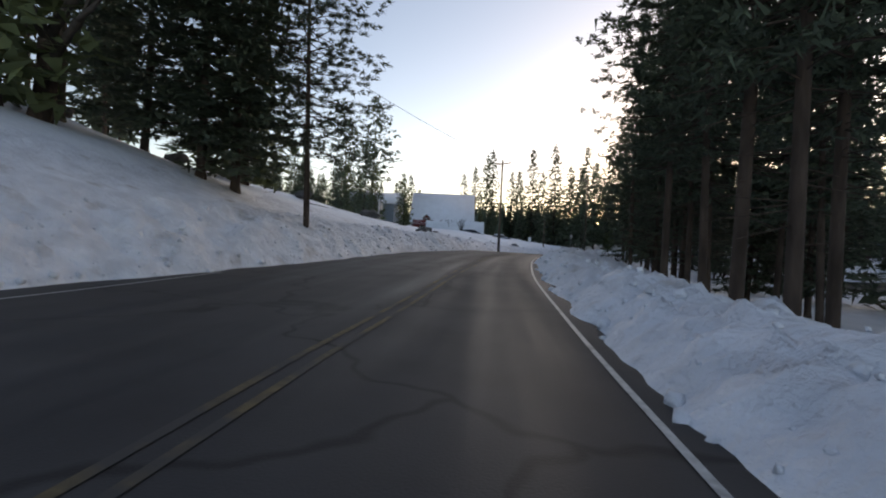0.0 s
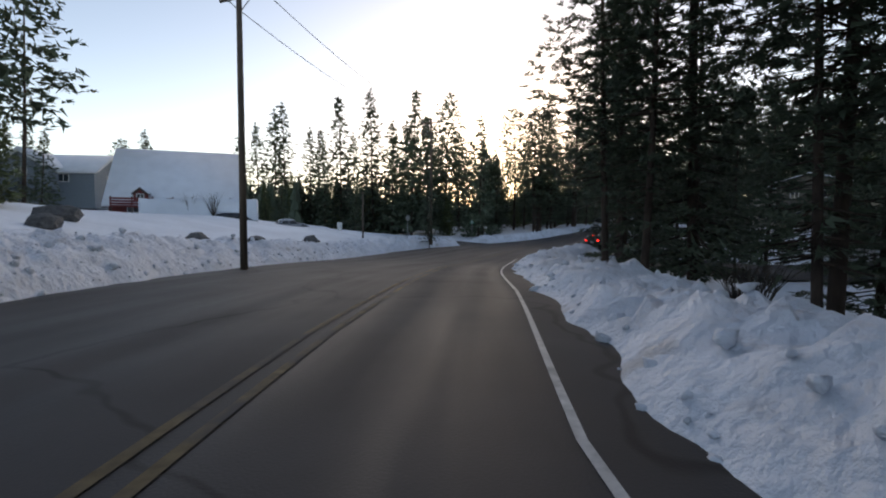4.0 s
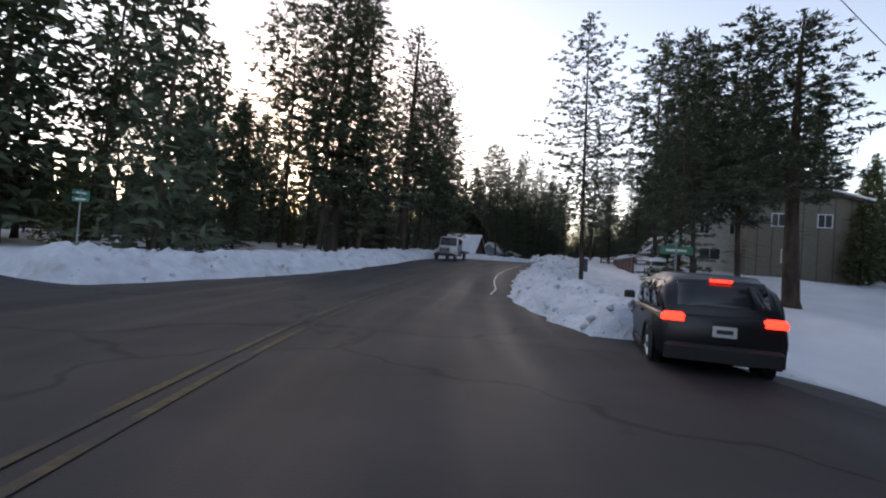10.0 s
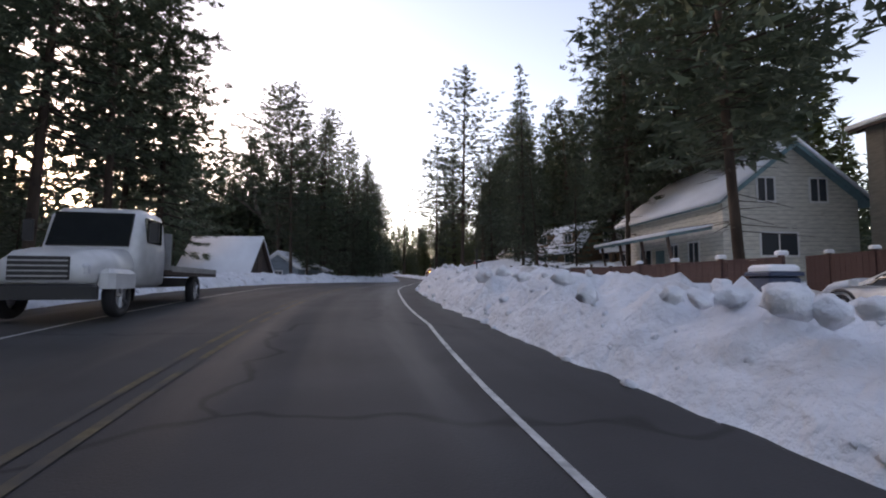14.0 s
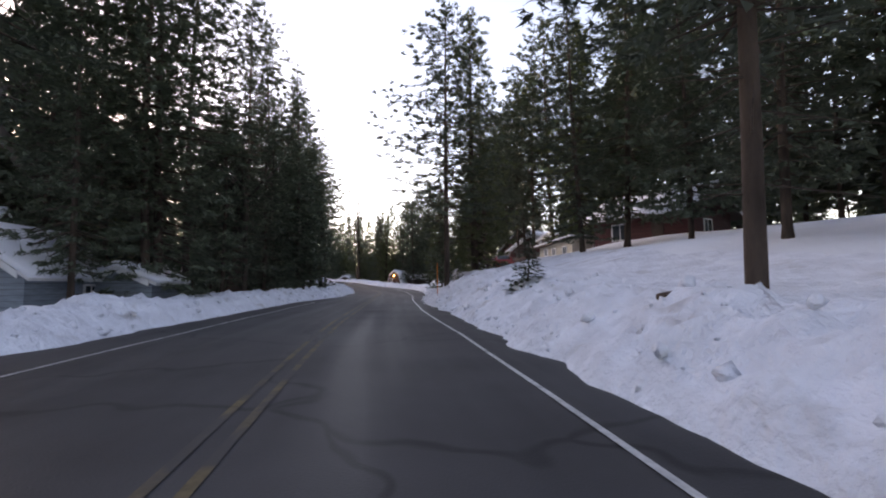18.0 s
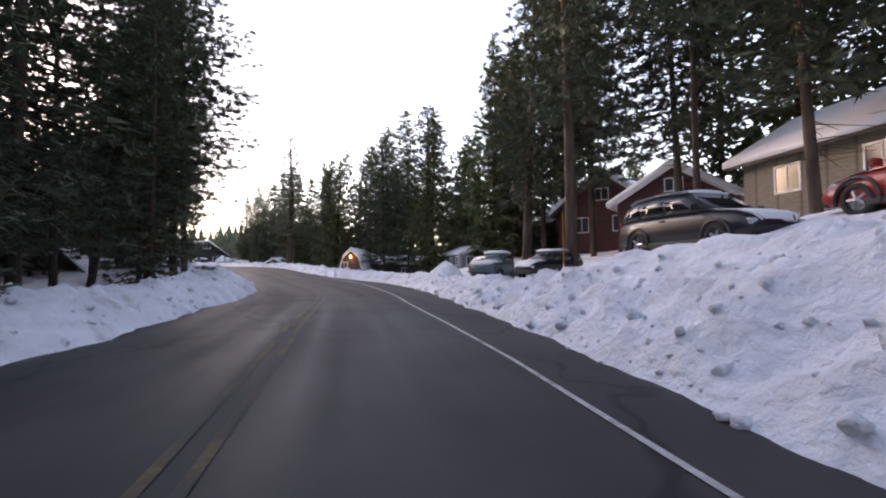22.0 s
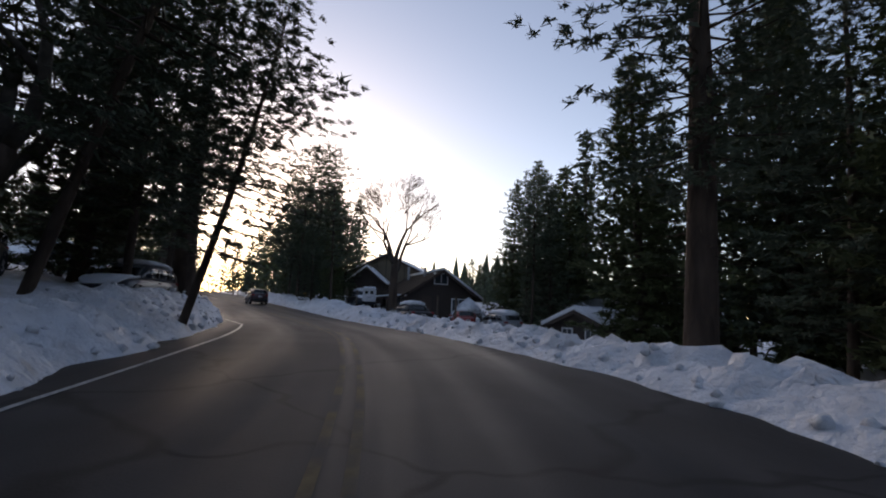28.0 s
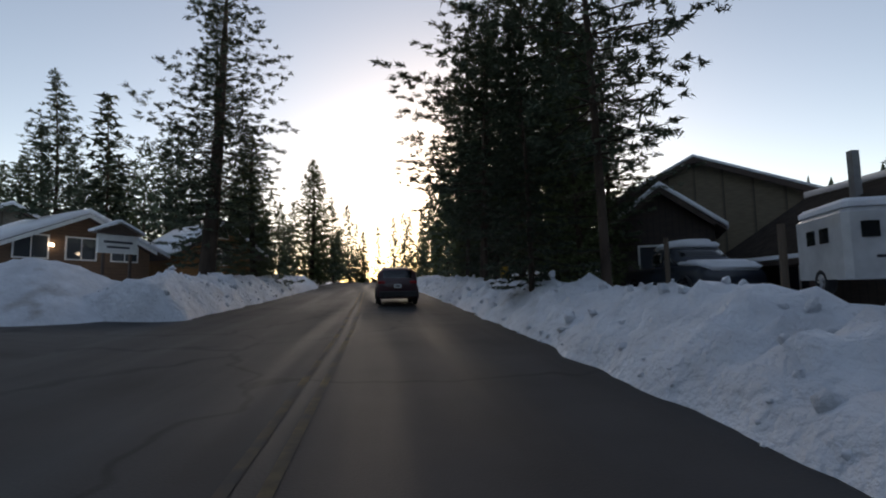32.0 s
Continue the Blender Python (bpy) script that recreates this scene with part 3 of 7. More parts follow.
def bank(side):
    ss = np.arange(-29, 345, 0.2)
    i = np.clip(np.round((ss - RUN[0]) / 0.5).astype(int), 0, len(RUN) - 1)
    us = np.array([-0.25, 0.0, 0.12, 0.25, 0.4, 0.57, 0.75, 0.95, 1.15, 1.35, 1.55, 1.75, 2.0, 2.25, 2.55, 2.9, 3.3, 3.8, 4.4, 5.2, 6.6, 8.0])
    edge = run_values(ss, EDGE_S, EDGE_R if side > 0 else EDGE_L)
    tall = run_values(ss, BANK_S, BANK_R if side > 0 else BANK_L)
    off = edge[:, None] + side * us[None]
    wob = np.array([[noise.noise((s * 0.55, side * 7, 0)) * 0.45 + noise.noise((s * 1.9, side * 7, 3)) * 0.14 for s in ss]]).T
    off = off + side * wob * np.clip(1.6 - us, 0, 1.2)[None] * 0.5
    cx, cy = LINE[i, 0] + AHEAD[i, 0] * (ss - RUN[i]), LINE[i, 1] + AHEAD[i, 1] * (ss - RUN[i])
    X, Y = cx[:, None] + ASIDE[i, 0][:, None] * off, cy[:, None] + ASIDE[i, 1][:, None] * off
    s2, l2, u2, z2, land, k = ground_height(X.ravel(), Y.ravel())
    land, k, z2 = (q.reshape(X.shape) for q in (land, k, z2))
    shape = np.interp(us, [-0.25, 0, 0.25, 0.8, 1.4, 2.0, 2.8, 4.0, 5.2, 8.0], [-0.12, -0.02, 0.30, 0.72, 0.97, 1.0, 0.72, 0.3, 0.04, -0.03])
    Z = np.empty(X.shape)
    for a in range(len(ss)):
        swell = 1 + 0.30 * noise.noise((ss[a] * 0.23, side * 11, 1))
        for b in range(len(us)):
            p = (X[a, b], Y[a, b], side * 3.0)
            n1 = noise.noise((p[0] * 0.95, p[1] * 0.95, p[2]))
            n2 = abs(noise.noise((p[0] * 2.3, p[1] * 2.3, p[2] + 5)))
            n3 = noise.noise((p[0] * 5.5, p[1] * 5.5, p[2] + 9))
            rough = np.clip(shape[b] * 1.6, 0.0, 1.0) if us[b] < 4 else 0.15
            n4 = abs(noise.noise((p[0] * 4.1, p[1] * 4.1, p[2] + 13)))
            n5 = noise.noise((p[0] * 11.0, p[1] * 11.0, p[2] + 17))
            Z[a, b] = tall[a] * swell * shape[b] + rough * (0.24 * n1 + 0.36 * n2 - 0.15 + 0.22 * n4 + 0.12 * n3 + 0.07 * n5)
    Z = np.where(us[None] < 0.1, shape[None] * tall[:, None], Z)
    Z = Z * (1 - k) - 0.3 * k + z2 + land * np.clip((us[None] - 0.6) / 2.5, 0, 1)
    return strip_mesh("snow_bank", np.stack([X, Y, Z], 2), BANK), (X, Y, Z, k)


for side in (1, -1):
    me, (X, Y, Z, k) = bank(side)
    tagged(new("snow_bank", me), "ploughed lumpy snow bank dirtied by road grit", "snow bank", kind="structure")
    # clods broken off the ridge
    heap = Shape()
    rng = random.Random(5 + side)
    for _ in range(3200):
        a, b = rng.randrange(len(X)), rng.randrange(1, 16)
        if k[a, b] > 0.3:
            continue
        r = 0.03 + 0.11 * rng.random()**2.5
        c = Vector((X[a, b], Y[a, b], Z[a, b] + r * 0.15))
        turn = Matrix.Rotation(rng.random() * 6.3, 3, "Z") @ Matrix.Rotation(rng.random() * 1.5, 3, "X")
        pts = []
        for p in ((1, 0, 0), (-1, 0, 0), (0, 1, 0), (0, -1, 0), (0, 0, 1), (0, 0, -1), (0.7, 0.7, 0.5), (-0.7, 0.7, 0.5), (-0.7, -0.7, 0.5), (0.7, -0.7, 0.5)):
            pts.append(c + turn @ (Vector(p) * r * (0.6 + 0.7 * rng.random())))
        heap.add(pts, [(4, 6, 7), (4, 7, 8), (4, 8, 9), (4, 9, 6), (0, 2, 6), (2, 1, 7), (1, 3, 8), (3, 0, 9), (6, 2, 7), (7, 1, 8), (8, 3, 9), (9, 0, 6), (5, 2, 0), (5, 1, 2), (5, 3, 1), (5, 0, 3)])
    me = bpy.data.meshes.new("snow_clods")
    me.from_pydata(heap.v, [], heap.f)
    me.polygons.foreach_set("use_smooth", [True] * len(me.polygons))
    me.materials.append(BANK)
    tagged(new("snow_clods", me), "loose clods of ploughed snow on the bank", "snow", kind="stuff")


# ---------------------------------------------------------------- trees
def conifer_meshes(kind, seed, light=False, fine=False):
    """Trunk and crown of a conifer 20 m tall: whorls of boughs, each with sprays of needles."""
    rng = random.Random(seed)
    H = 20.0
    trunk = Shape()
    bend = [Vector((rng.uniform(-1, 1), rng.uniform(-1, 1), 0)) * 0.22 for _ in range(4)]

    def axis(z):
        t = z / H
        return bend[0] * math.sin(t * 3) + bend[1] * t * t * 1.5 + Vector((0, 0, z))
    r0 = {"pine": 0.15, "fir": 0.16, "cedar": 0.26, "thin": 0.13, "big": 0.40}[kind]
    kind = "pine" if kind == "big" else kind
    zs = [-0.6, 0.0, 0.5, 1.5, 3.5, 6, 9, 12, 15, 17.5, 19.6]
    trunk.chain([axis(z) for z in zs], [r0 * (1.25 if z < 0.3 else 1.0) * max(0.06, (1 - z / (H * 1.02))**0.75) for z in zs], 9)
    # first bough, whorl step, boughs a whorl, reach, tuft step, needles a tuft, tuft size, flatness
    start, dz, per, reach, step, needles, size, flat = {"pine": (0.28 + rng.uniform(-0.08, 0.12), 0.60, 6, 3.6, 0.33, 11, 0.44, 0.6), "thin": (0.10, 0.5, 5, 2.2, 0.42, 12, 0.42, 0.5),
                                                        "cedar": (0.04, 0.46, 6, 3.1, 0.42, 14, 0.50, 0.7), "fir": (0.05 + rng.uniform(0, 0.08), 0.54, 6, 3.3, 0.42, 12, 0.46, 0.5)}[kind]
    if light:
        dz, step, needles, size = dz * 1.3, step * 2.0, 4, size * 1.9
    core = 3 if light else 5
    if fine:
        needles, size, core = int(needles * 1.6), size * 0.7, core * 2
    tri_v, tri_f = [], []

    def blade(b, d, side, L, Wd):
        k = len(tri_v)
        tri_v.extend((tuple(b + side * Wd - d * L * 0.2), tuple(b + d * L * 0.8), tuple(b - side * Wd - d * L * 0.2)))
        tri_f.append((k, k + 1, k + 2))

    def spray(c, out, n, sz):
        for _ in range(n):
            d = Vector((rng.gauss(0, 1), rng.gauss(0, 1), rng.gauss(0, flat))) + out * 0.8
            d.normalize()
            side = d.cross(Vector((rng.gauss(0, 0.5), rng.gauss(0, 0.5), 1))).normalized()
            b = c + Vector((rng.gauss(0, 1), rng.gauss(0, 1), rng.gauss(0, flat))) * sz * 0.24
            blade(b, d, side, sz * rng.uniform(0.6, 1.2), sz * rng.uniform(0.09, 0.18) * (1.7 if light else 0.85 if fine else 1))
    bald = [(rng.random() * 6.28, rng.uniform(start, 0.9)) for _ in range(3)]
    # a few long boughs and gaps make the outline uneven
    swell = [rng.uniform(0.8, 1.2) for _ in range(12)]
    z = start * H
    while z < H - 0.5:
        q = max(0.0, (z / H - start) / (1 - start))
        if kind == "pine":
            prof = (0.55 + 0.45 * min(1, q / 0.25)) * (1 - q**2.2)**0.9
        elif kind == "cedar":
            prof = (0.7 + 0.3 * min(1, q / 0.12)) * (1 - q**1.6)
        elif kind == "thin":
            prof = (1 - q)**0.9
        else:
            prof = (0.75 + 0.25 * min(1, q / 0.1)) * (1 - q**1.25)
        prof *= rng.uniform(0.8, 1.1) * swell[min(11, int(q * 12))]
        turn = rng.random() * 6.28
        # shaded twigs and old needles close to the trunk
        for i in range(core if q < 0.93 else 2):
            az, rr = rng.random() * 6.283, reach * prof * rng.uniform(0.05, 0.55) + 0.1
            c = axis(min(z + rng.uniform(-0.35, 0.35), H - 0.6)) + Vector((math.cos(az) * rr, math.sin(az) * rr, -0.2 * rr))
            d = Vector((math.cos(az + rng.gauss(0, 0.6)), math.sin(az + rng.gauss(0, 0.6)), rng.gauss(-0.15, 0.5))).normalized()
            side = d.cross(Vector((rng.gauss(0, 0.8), rng.gauss(0, 0.8), rng.gauss(0, 0.8)))).normalized()
            blade(c, d, side, (0.45 + 0.4 * prof) * rng.uniform(0.7, 1.2) * (1.6 if light else 0.7 if fine else 1.0), (0.07 + 0.08 * prof) * rng.uniform(0.7, 1.3) * (2.2 if light else 0.5 if fine else 1.0))
        for i in range(per if q < 0.85 else 4):
            az = turn + 6.283 * i / per + rng.uniform(-0.4, 0.4)
            L = reach * (prof * rng.uniform(0.65, 1.15) + 0.09)
            if kind != "cedar" and any(abs((az - g + math.pi) % 6.283 - math.pi) < 0.6 and abs(z / H - h) < 0.05 for g, h in bald):
                L *= 0.35
            droop = {"pine": -0.22 + 0.55 * q, "fir": -0.32 + 0.35 * q, "cedar": -0.18 + 0.4 * q, "thin": -0.25 + 0.4 * q}[kind] + rng.uniform(-0.1, 0.1)
            d = Vector((math.cos(az), math.sin(az), droop)).normalized()
            a = axis(min(z + rng.uniform(-0.12, 0.12), H - 0.4))
            mid = a + d * L * 0.55
            tip = a + d * L + Vector((0, 0, 0.14 * L))
            w = max(0.014, 0.045 * (1 - q) * L / reach + 0.01)
            if not light:
                trunk.tube(a, mid, w, w * 0.5, 3, caps=False)
            lo = (0.24 if kind == "pine" else 0.2) if L > 1 else 0.1
            n = max(1, int(L * (1 - lo) / step + 0.6))
            for j in range(n):
                f = lo + (1.02 - lo) * (j + 0.35 + rng.random() * 0.6) / n
                c = (a.lerp(mid, f / 0.55) if f < 0.55 else mid.lerp(tip, (f - 0.55) / 0.45))
                sideways = Vector((-d.y, d.x, 0)) * rng.gauss(0, (0.36 if kind == "pine" else 0.28) * (1.15 - abs(f - 0.6))) * min(L / 1.6, 1)
                spray(c + sideways, d, needles, size * (0.8 + 0.3 * (1 - q)))
        z += dz * rng.uniform(0.8, 1.2) * (1.0 if q < 0.75 else 0.75)
    spray(axis(H - 0.35), Vector((0, 0, 2)), 7, 0.5)
    spray(axis(H - 0.8), Vector((0, 0, 1)), 7, 0.5)
    if kind in ("pine", "thin"):
        for _ in range(26):
            z = H * rng.uniform(0.1, start + 0.05)
            az = rng.random() * 6.283
            a = axis(z)
            trunk.tube(a, a + Vector((math.cos(az), math.sin(az), rng.uniform(-0.35, 0.1))) * rng.uniform(0.5, 1.9), 0.02, 0.006, 3, caps=False)
    tm = trunk.mesh("trunk", True)
    tm.materials.append(BARK)
    cm = bpy.data.meshes.new("crown")
    cm.from_pydata(tri_v, [], tri_f)
    cm.materials.append(NEEDLE_WARM if kind == "cedar" else NEEDLE)
    return tm, cm


def broadleaf_meshes(seed, H=16.0, spread=0.62, twigs=True, stout=0.033):
    """A leafless tree: trunk, and limbs that fork down to twigs."""
    rng = random.Random(seed)
    trunk, limbs, fine = Shape(), Shape(), Shape()

    def grow(p, d, L, r, level):
        n = 3
        pts, rad = [p], [r]
        for i in range(n):
            d = (d + Vector((rng.gauss(0, 1), rng.gauss(0, 1), rng.gauss(0.25, 0.6))) * 0.13).normalized()
            p = p + d * (L / n)
            pts.append(p)
            rad.append(r * (1 - 0.38 * (i + 1) / n))
        (trunk if level == 0 else limbs if level < (3 if twigs else 9) else fine).chain(pts, rad, 8 if level == 0 else 5 if level < 3 else 3)
        if level >= (6 if twigs else 4):
            return
        kids = 4 if level == 0 else 3 if level == 1 else rng.choice((2, 3))
        for k in range(kids):
            out = Vector((rng.gauss(0, 1), rng.gauss(0, 1), rng.gauss(0, 0.5))).normalized()
            nd = (d * (1 - spread * 0.6) + out * spread * rng.uniform(0.7, 1.1) + Vector((0, 0, 0.18))).normalized()
            grow(p if k else pts[2], nd, L * rng.uniform(0.62, 0.84), rad[-1] * rng.uniform(0.62, 0.82), level + 1)
    grow(Vector((0, 0, -0.5)), Vector((0.02, 0.03, 1)), H * 0.26, H * stout, 0)
    out = []
    for nm, sh in (("trunk", trunk), ("limb", limbs), ("twig", fine)):
        me = bpy.data.meshes.new(nm)
        me.from_pydata(sh.v, [], sh.f)
        me.polygons.foreach_set("use_smooth", [True] * len(me.polygons))
        me.materials.append(BARK if nm == "trunk" else TWIG)
        out.append(me)
    return out


def veteran_meshes(seed, H=11.0):
    """An old leafless tree: one stout trunk to a third, then long rising limbs with a fan of twigs."""
    rng = random.Random(seed)
    trunk, limbs, fine = Shape(), Shape(), Shape()
    trunk.chain([(0, 0, -0.6), (0, 0, 0.1), (0.03, 0.02, 1.2), (-0.02, 0.05, 2.4), (0.03, 0.04, H * 0.3), (0.0, 0.06, H * 0.4)], [0.48, 0.38, 0.32, 0.29, 0.28, 0.2], 10)

    def inside(p):
        return ((p.x**2 + p.y**2) / (0.30 * H)**2 + (p.z - 0.66 * H)**2 / (0.345 * H)**2) < 1.0

    def grow(p, d, L, r, level):
        n = 4
        pts, rad = [p], [r]
        for i in range(n):
            d = (d + Vector((rng.gauss(0, 1), rng.gauss(0, 1), rng.gauss(0.35, 0.5))) * (0.10 if level < 2 else 0.17)).normalized()
            p = p + d * (L / n)
            pts.append(p)
            rad.append(r * (1 - 0.42 * (i + 1) / n))
            if level > 1 and not inside(p):
                break
        (limbs if level < 3 else fine).chain(pts, rad, 7 if level == 0 else 5 if level < 3 else 3)
        if level >= 7 or not inside(p):
            return
        for q in range(3 if level < 3 else 2 + (rng.random() < 0.6)):
            a = pts[-1] if q == 0 else pts[rng.randrange(2, len(pts))]
            out = Vector((rng.gauss(0, 1), rng.gauss(0, 1), rng.gauss(0.1, 0.5))).normalized()
            away = Vector((a.x, a.y, 0)).normalized() * 0.25
            s = 0.32 if q == 0 else 0.62
            grow(a, (d * (1 - s * 0.5) + out * s + away).normalized(), L * rng.uniform(0.62, 0.82), max(0.009, rad[-1] * rng.uniform(0.62, 0.85)), level + 1)
    for i in range(4):
        a = 6.283 * i / 4 + rng.uniform(-0.4, 0.4)
        t = rng.uniform(0.16, 0.42)
        grow(Vector((0, 0, H * (0.29 + 0.03 * i))), Vector((math.cos(a) * t, math.sin(a) * t, 1)).normalized(), H * 0.22, 0.17, 0)
    out = []
    for nm, sh in (("trunk", trunk), ("limb", limbs), ("twig", fine)):
        me = bpy.data.meshes.new(nm)
        me.from_pydata(sh.v, [], sh.f)
        me.polygons.foreach_set("use_smooth", [True] * len(me.polygons))
        me.materials.append(BARK if nm == "trunk" else TWIG)
        out.append(me)
    return out


FAR_CONIFERS = {k: [conifer_meshes(k, 631 + 7 * j + 100 * n, True) for j in range(3)] for n, k in enumerate(("pine", "fir", "cedar", "thin"))}
CONIFERS = {k: [conifer_meshes(k, 31 + 7 * j + 100 * n) for j in range(4)] for n, k in enumerate(("pine", "fir", "cedar", "thin", "big"))}
NEAR_CONIFERS = {k: [conifer_meshes(k, 31 + 7 * j + 100 * n, fine=True) for j in range(3)] for n, k in enumerate(("pine", "fir", "cedar", "thin", "big"))}
BARE = [broadleaf_meshes(3, spread=0.55), broadleaf_meshes(11, spread=0.62)]
VETERAN = [veteran_meshes(5)]
DEAD = [broadleaf_meshes(23, spread=0.75, twigs=False, stout=0.026)]
tree_rng = random.Random(77)
TREE_LABEL = {"big": "tall old pine with a thick bare trunk in snow", "pine": "tall pine with a bare lower trunk standing in snow", "fir": "dense dark green fir tree standing in snow", "cedar": "broad dense cedar tree with olive green foliage",
              "thin": "slender young conifer standing in snow", "bare": "leafless broad-crowned tree with many fine twigs", "veteran": "old leafless tree with stout trunk and fan of twigs", "dead": "dead grey tree with a thick trunk and broken limbs",
              "young": "small young fir half buried in the snow bank"}


def tree(kind, x, y, h=None, top=None, lean=None, far=False, broad=1.0):
    z = ground_z(x, y) - 0.1
    if h is None:
        h = max(5.0, top - z)
    m = kind
    tilt = (tree_rng.uniform(-2, 2), tree_rng.uniform(-2, 2))
    if kind == "lean":
        m, tilt = "pine", (-6, 9)
    if kind == "wide":
        m, broad = "fir", 1.5
    if kind == "young":
        m = "fir"
    if m == "fir" and kind not in ("young", "wide") and h < 14 and tree_rng.random() < 0.2:
        m = "thin"
    name = {"pine": "pine_tree", "big": "pine_tree", "fir": "fir_tree", "cedar": "cedar_tree", "thin": "young_conifer", "bare": "bare_tree", "veteran": "bare_tree", "dead": "dead_tree"}[m]
    if m in CONIFERS:
        k = h / 20.0
        wide = k * 1.7 if kind == "young" else k * 0.55 + 0.45 * min(1.25, max(0.55, k))
        wide *= tree_rng.uniform(0.95, 1.25) * broad
        label = TREE_LABEL["young" if kind == "young" else m]
        if kind == "lean":
            label = "leaning pine with a long bare trunk in snow"
        ob = thing(name, label, "tree", pose(x, y, z, tilt[0], tilt[1], tree_rng.uniform(0, 360)) @ Matrix.Diagonal((wide, wide, k, 1)), "roadside conifers")
        if lean:
            # degrees out of the upright, and the bearing towards which the top leans
            way = radians(lean[1])
            ob.matrix_world = Matrix.Translation((x, y, z)) @ Matrix.Rotation(radians(lean[0]), 4, Vector((-math.sin(way), math.cos(way), 0))) @ pose(0, 0, 0, 0, 0, tree_rng.uniform(0, 360)) @ Matrix.Diagonal((wide, wide, k, 1))
        rs, rl, _ = on_line(x, y)
        near = abs(rl[0]) < 14 and rs[0] < 330 and kind != "young"
        far = far or abs(rl[0]) > 24 or kind == "young"
        tm, cm = FAR_CONIFERS[m][tree_rng.randrange(3)] if far else NEAR_CONIFERS[m][tree_rng.randrange(3)] if near else CONIFERS[m][tree_rng.randrange(4)]
        part("trunk", tm, BARK, ob)
        part("crown", cm, NEEDLE, ob)
    else:
        meshes = BARE[tree_rng.randrange(2)] if m == "bare" else VETERAN[0] if m == "veteran" else DEAD[0]
        k = h / max(v.co.z for me in meshes for v in me.vertices)
        ob = thing(name, TREE_LABEL[m], "tree", pose(x, y, z, tilt[0], tilt[1], tree_rng.uniform(0, 360)) @ Matrix.Diagonal((k, k, k, 1)), "bare trees")
        for me in meshes:
            if len(me.polygons):
                part(me.name.split(".")[0], me, BARK, ob)
    return ob


tree("veteran", *road_point(293.3, -7.6)[:2], 12)
tree("big", *road_point(282.0, -6.2)[:2], 17, broad=1.5)
tree("cedar", *road_point(279.5, -9.6)[:2], 19, broad=1.2)
tree("pine", *road_point(313, 6.8)[:2], 20)
tree("pine", *road_point(319, 6.4)[:2], 21, broad=1.5)
tree("pine", *road_point(325, 6.6)[:2], 19)
tree("cedar", *road_point(311, 8.4)[:2], 15)
tree("veteran", 223.2, 162.9, top=14.8)
tree("pine", *road_point(255, -7.8)[:2], 12.5)
tree("pine", *road_point(260, -11.5)[:2], 15)
tree("fir", *road_point(266, -13.5)[:2], 11)
tree("fir", 36.5, 130.1, top=26.3)
tree("fir", 41.0, 123.9, top=27.3)
tree("fir", 44.6, 114.5, top=24.6)
tree("pine", 55.6, 122.5, top=28.1)
tree("fir", 27.3, 152.1, top=27.8)
tree("fir", 72.7, 111.5, top=27.6)
tree("pine", 82.5, 114.3, top=22.9)
tree("fir", 66.9, 123.8, top=15.8)
tree("fir", 107.2, 99.0, top=16.6)
tree("fir", 127.4, 126.8, top=22.2)
tree("fir", 123.9, 125.0, top=17.3)
tree("fir", 136.3, 127.0, top=15.7)
tree("fir", 132.6, 100.6, top=19.4)
tree("fir", 130.4, 98.6, top=16.3)
tree("pine", 174.2, 135.7, top=20.9)
tree("fir", 203.5, 127.5, top=18.9)
tree("cedar", 199.2, 121.8, top=21.0)
tree("fir", 227.8, 136.8, top=23.3)
tree("cedar", 205.9, 117.6, top=18.5)
tree("cedar", 211.8, 135.5, top=18.0)
tree("cedar", 222.1, 132.8, top=23.1)
tree("fir", 234.3, 182.4, top=20.4)
tree("cedar", 238.5, 158.3, top=19.6)
tree("cedar", 245.2, 157.1, top=21.1)
tree("cedar", 244.3, 154.9, top=20.0)
tree("big", 75.2, 77.8, top=15.5, broad=1.2)
tree("fir", 136.8, 105.0, top=21.0)
tree("pine", 138.3, 113.1, 19, broad=1.2)
tree("fir", 33.4, 84.2, 10.0)
tree("pine", 83.4, 84.2, 20, broad=1.2)
tree("pine", 86.4, 81.6, 22, broad=1.2)
tree("young", 123.7, 108.9, 2.4)
tree("cedar", 193.6, 154.2, 17, broad=1.3)
tree("pine", 198.6, 163.6, 19, broad=1.3)
tree("cedar", 222.6, 144.6, top=19.5, broad=1.2)
tree("young", 141.3, 113.8, 5.0, broad=0.7)
tree("cedar", 143.5, 111.6, 20)
tree("young", 138.7, 112.4, 1.9)
tree("big", 175.3, 111.9, 27, broad=0.75)
tree("pine", 163.5, 106.0, 24)
tree("pine", 168.6, 107.6, 26)
tree("cedar", 158.6, 101.6, 25)
tree("pine", 161.2, 104.0, 27)
tree("pine", 172.4, 106.6, 25)
tree("cedar", 170.5, 94.5, 24)
tree("cedar", 183.4, 98.2, 23)
tree("cedar", 176.8, 97.0, 24)
tree("pine", 156.0, 97.5, 25)
tree("pine", 163.2, 95.5, 23)
tree("pine", 172.0, 93.5, 24)
tree("lean", 160.0, 97.0, 22)
tree("pine", 146.5, 95.0, 24)
tree("pine", 185.9, 107.6, 27)
tree("pine", 117.0, 122.9, 21)
tree("pine", 127.6, 125.0, 21)
tree("bare", 139.1, 128.1, 18)
tree("fir", 155.7, 131.0, 17, broad=1.1)
tree("pine", 139.1, 127.1, 22)
tree("fir", 145.3, 129.0, 18, broad=1.2)
tree("fir", 154.8, 131.3, 16)
tree("pine", 198.6, 153.8, 19, lean=(19, -60), broad=1.05)
tree("bare", 198.2, 158.6, 15)
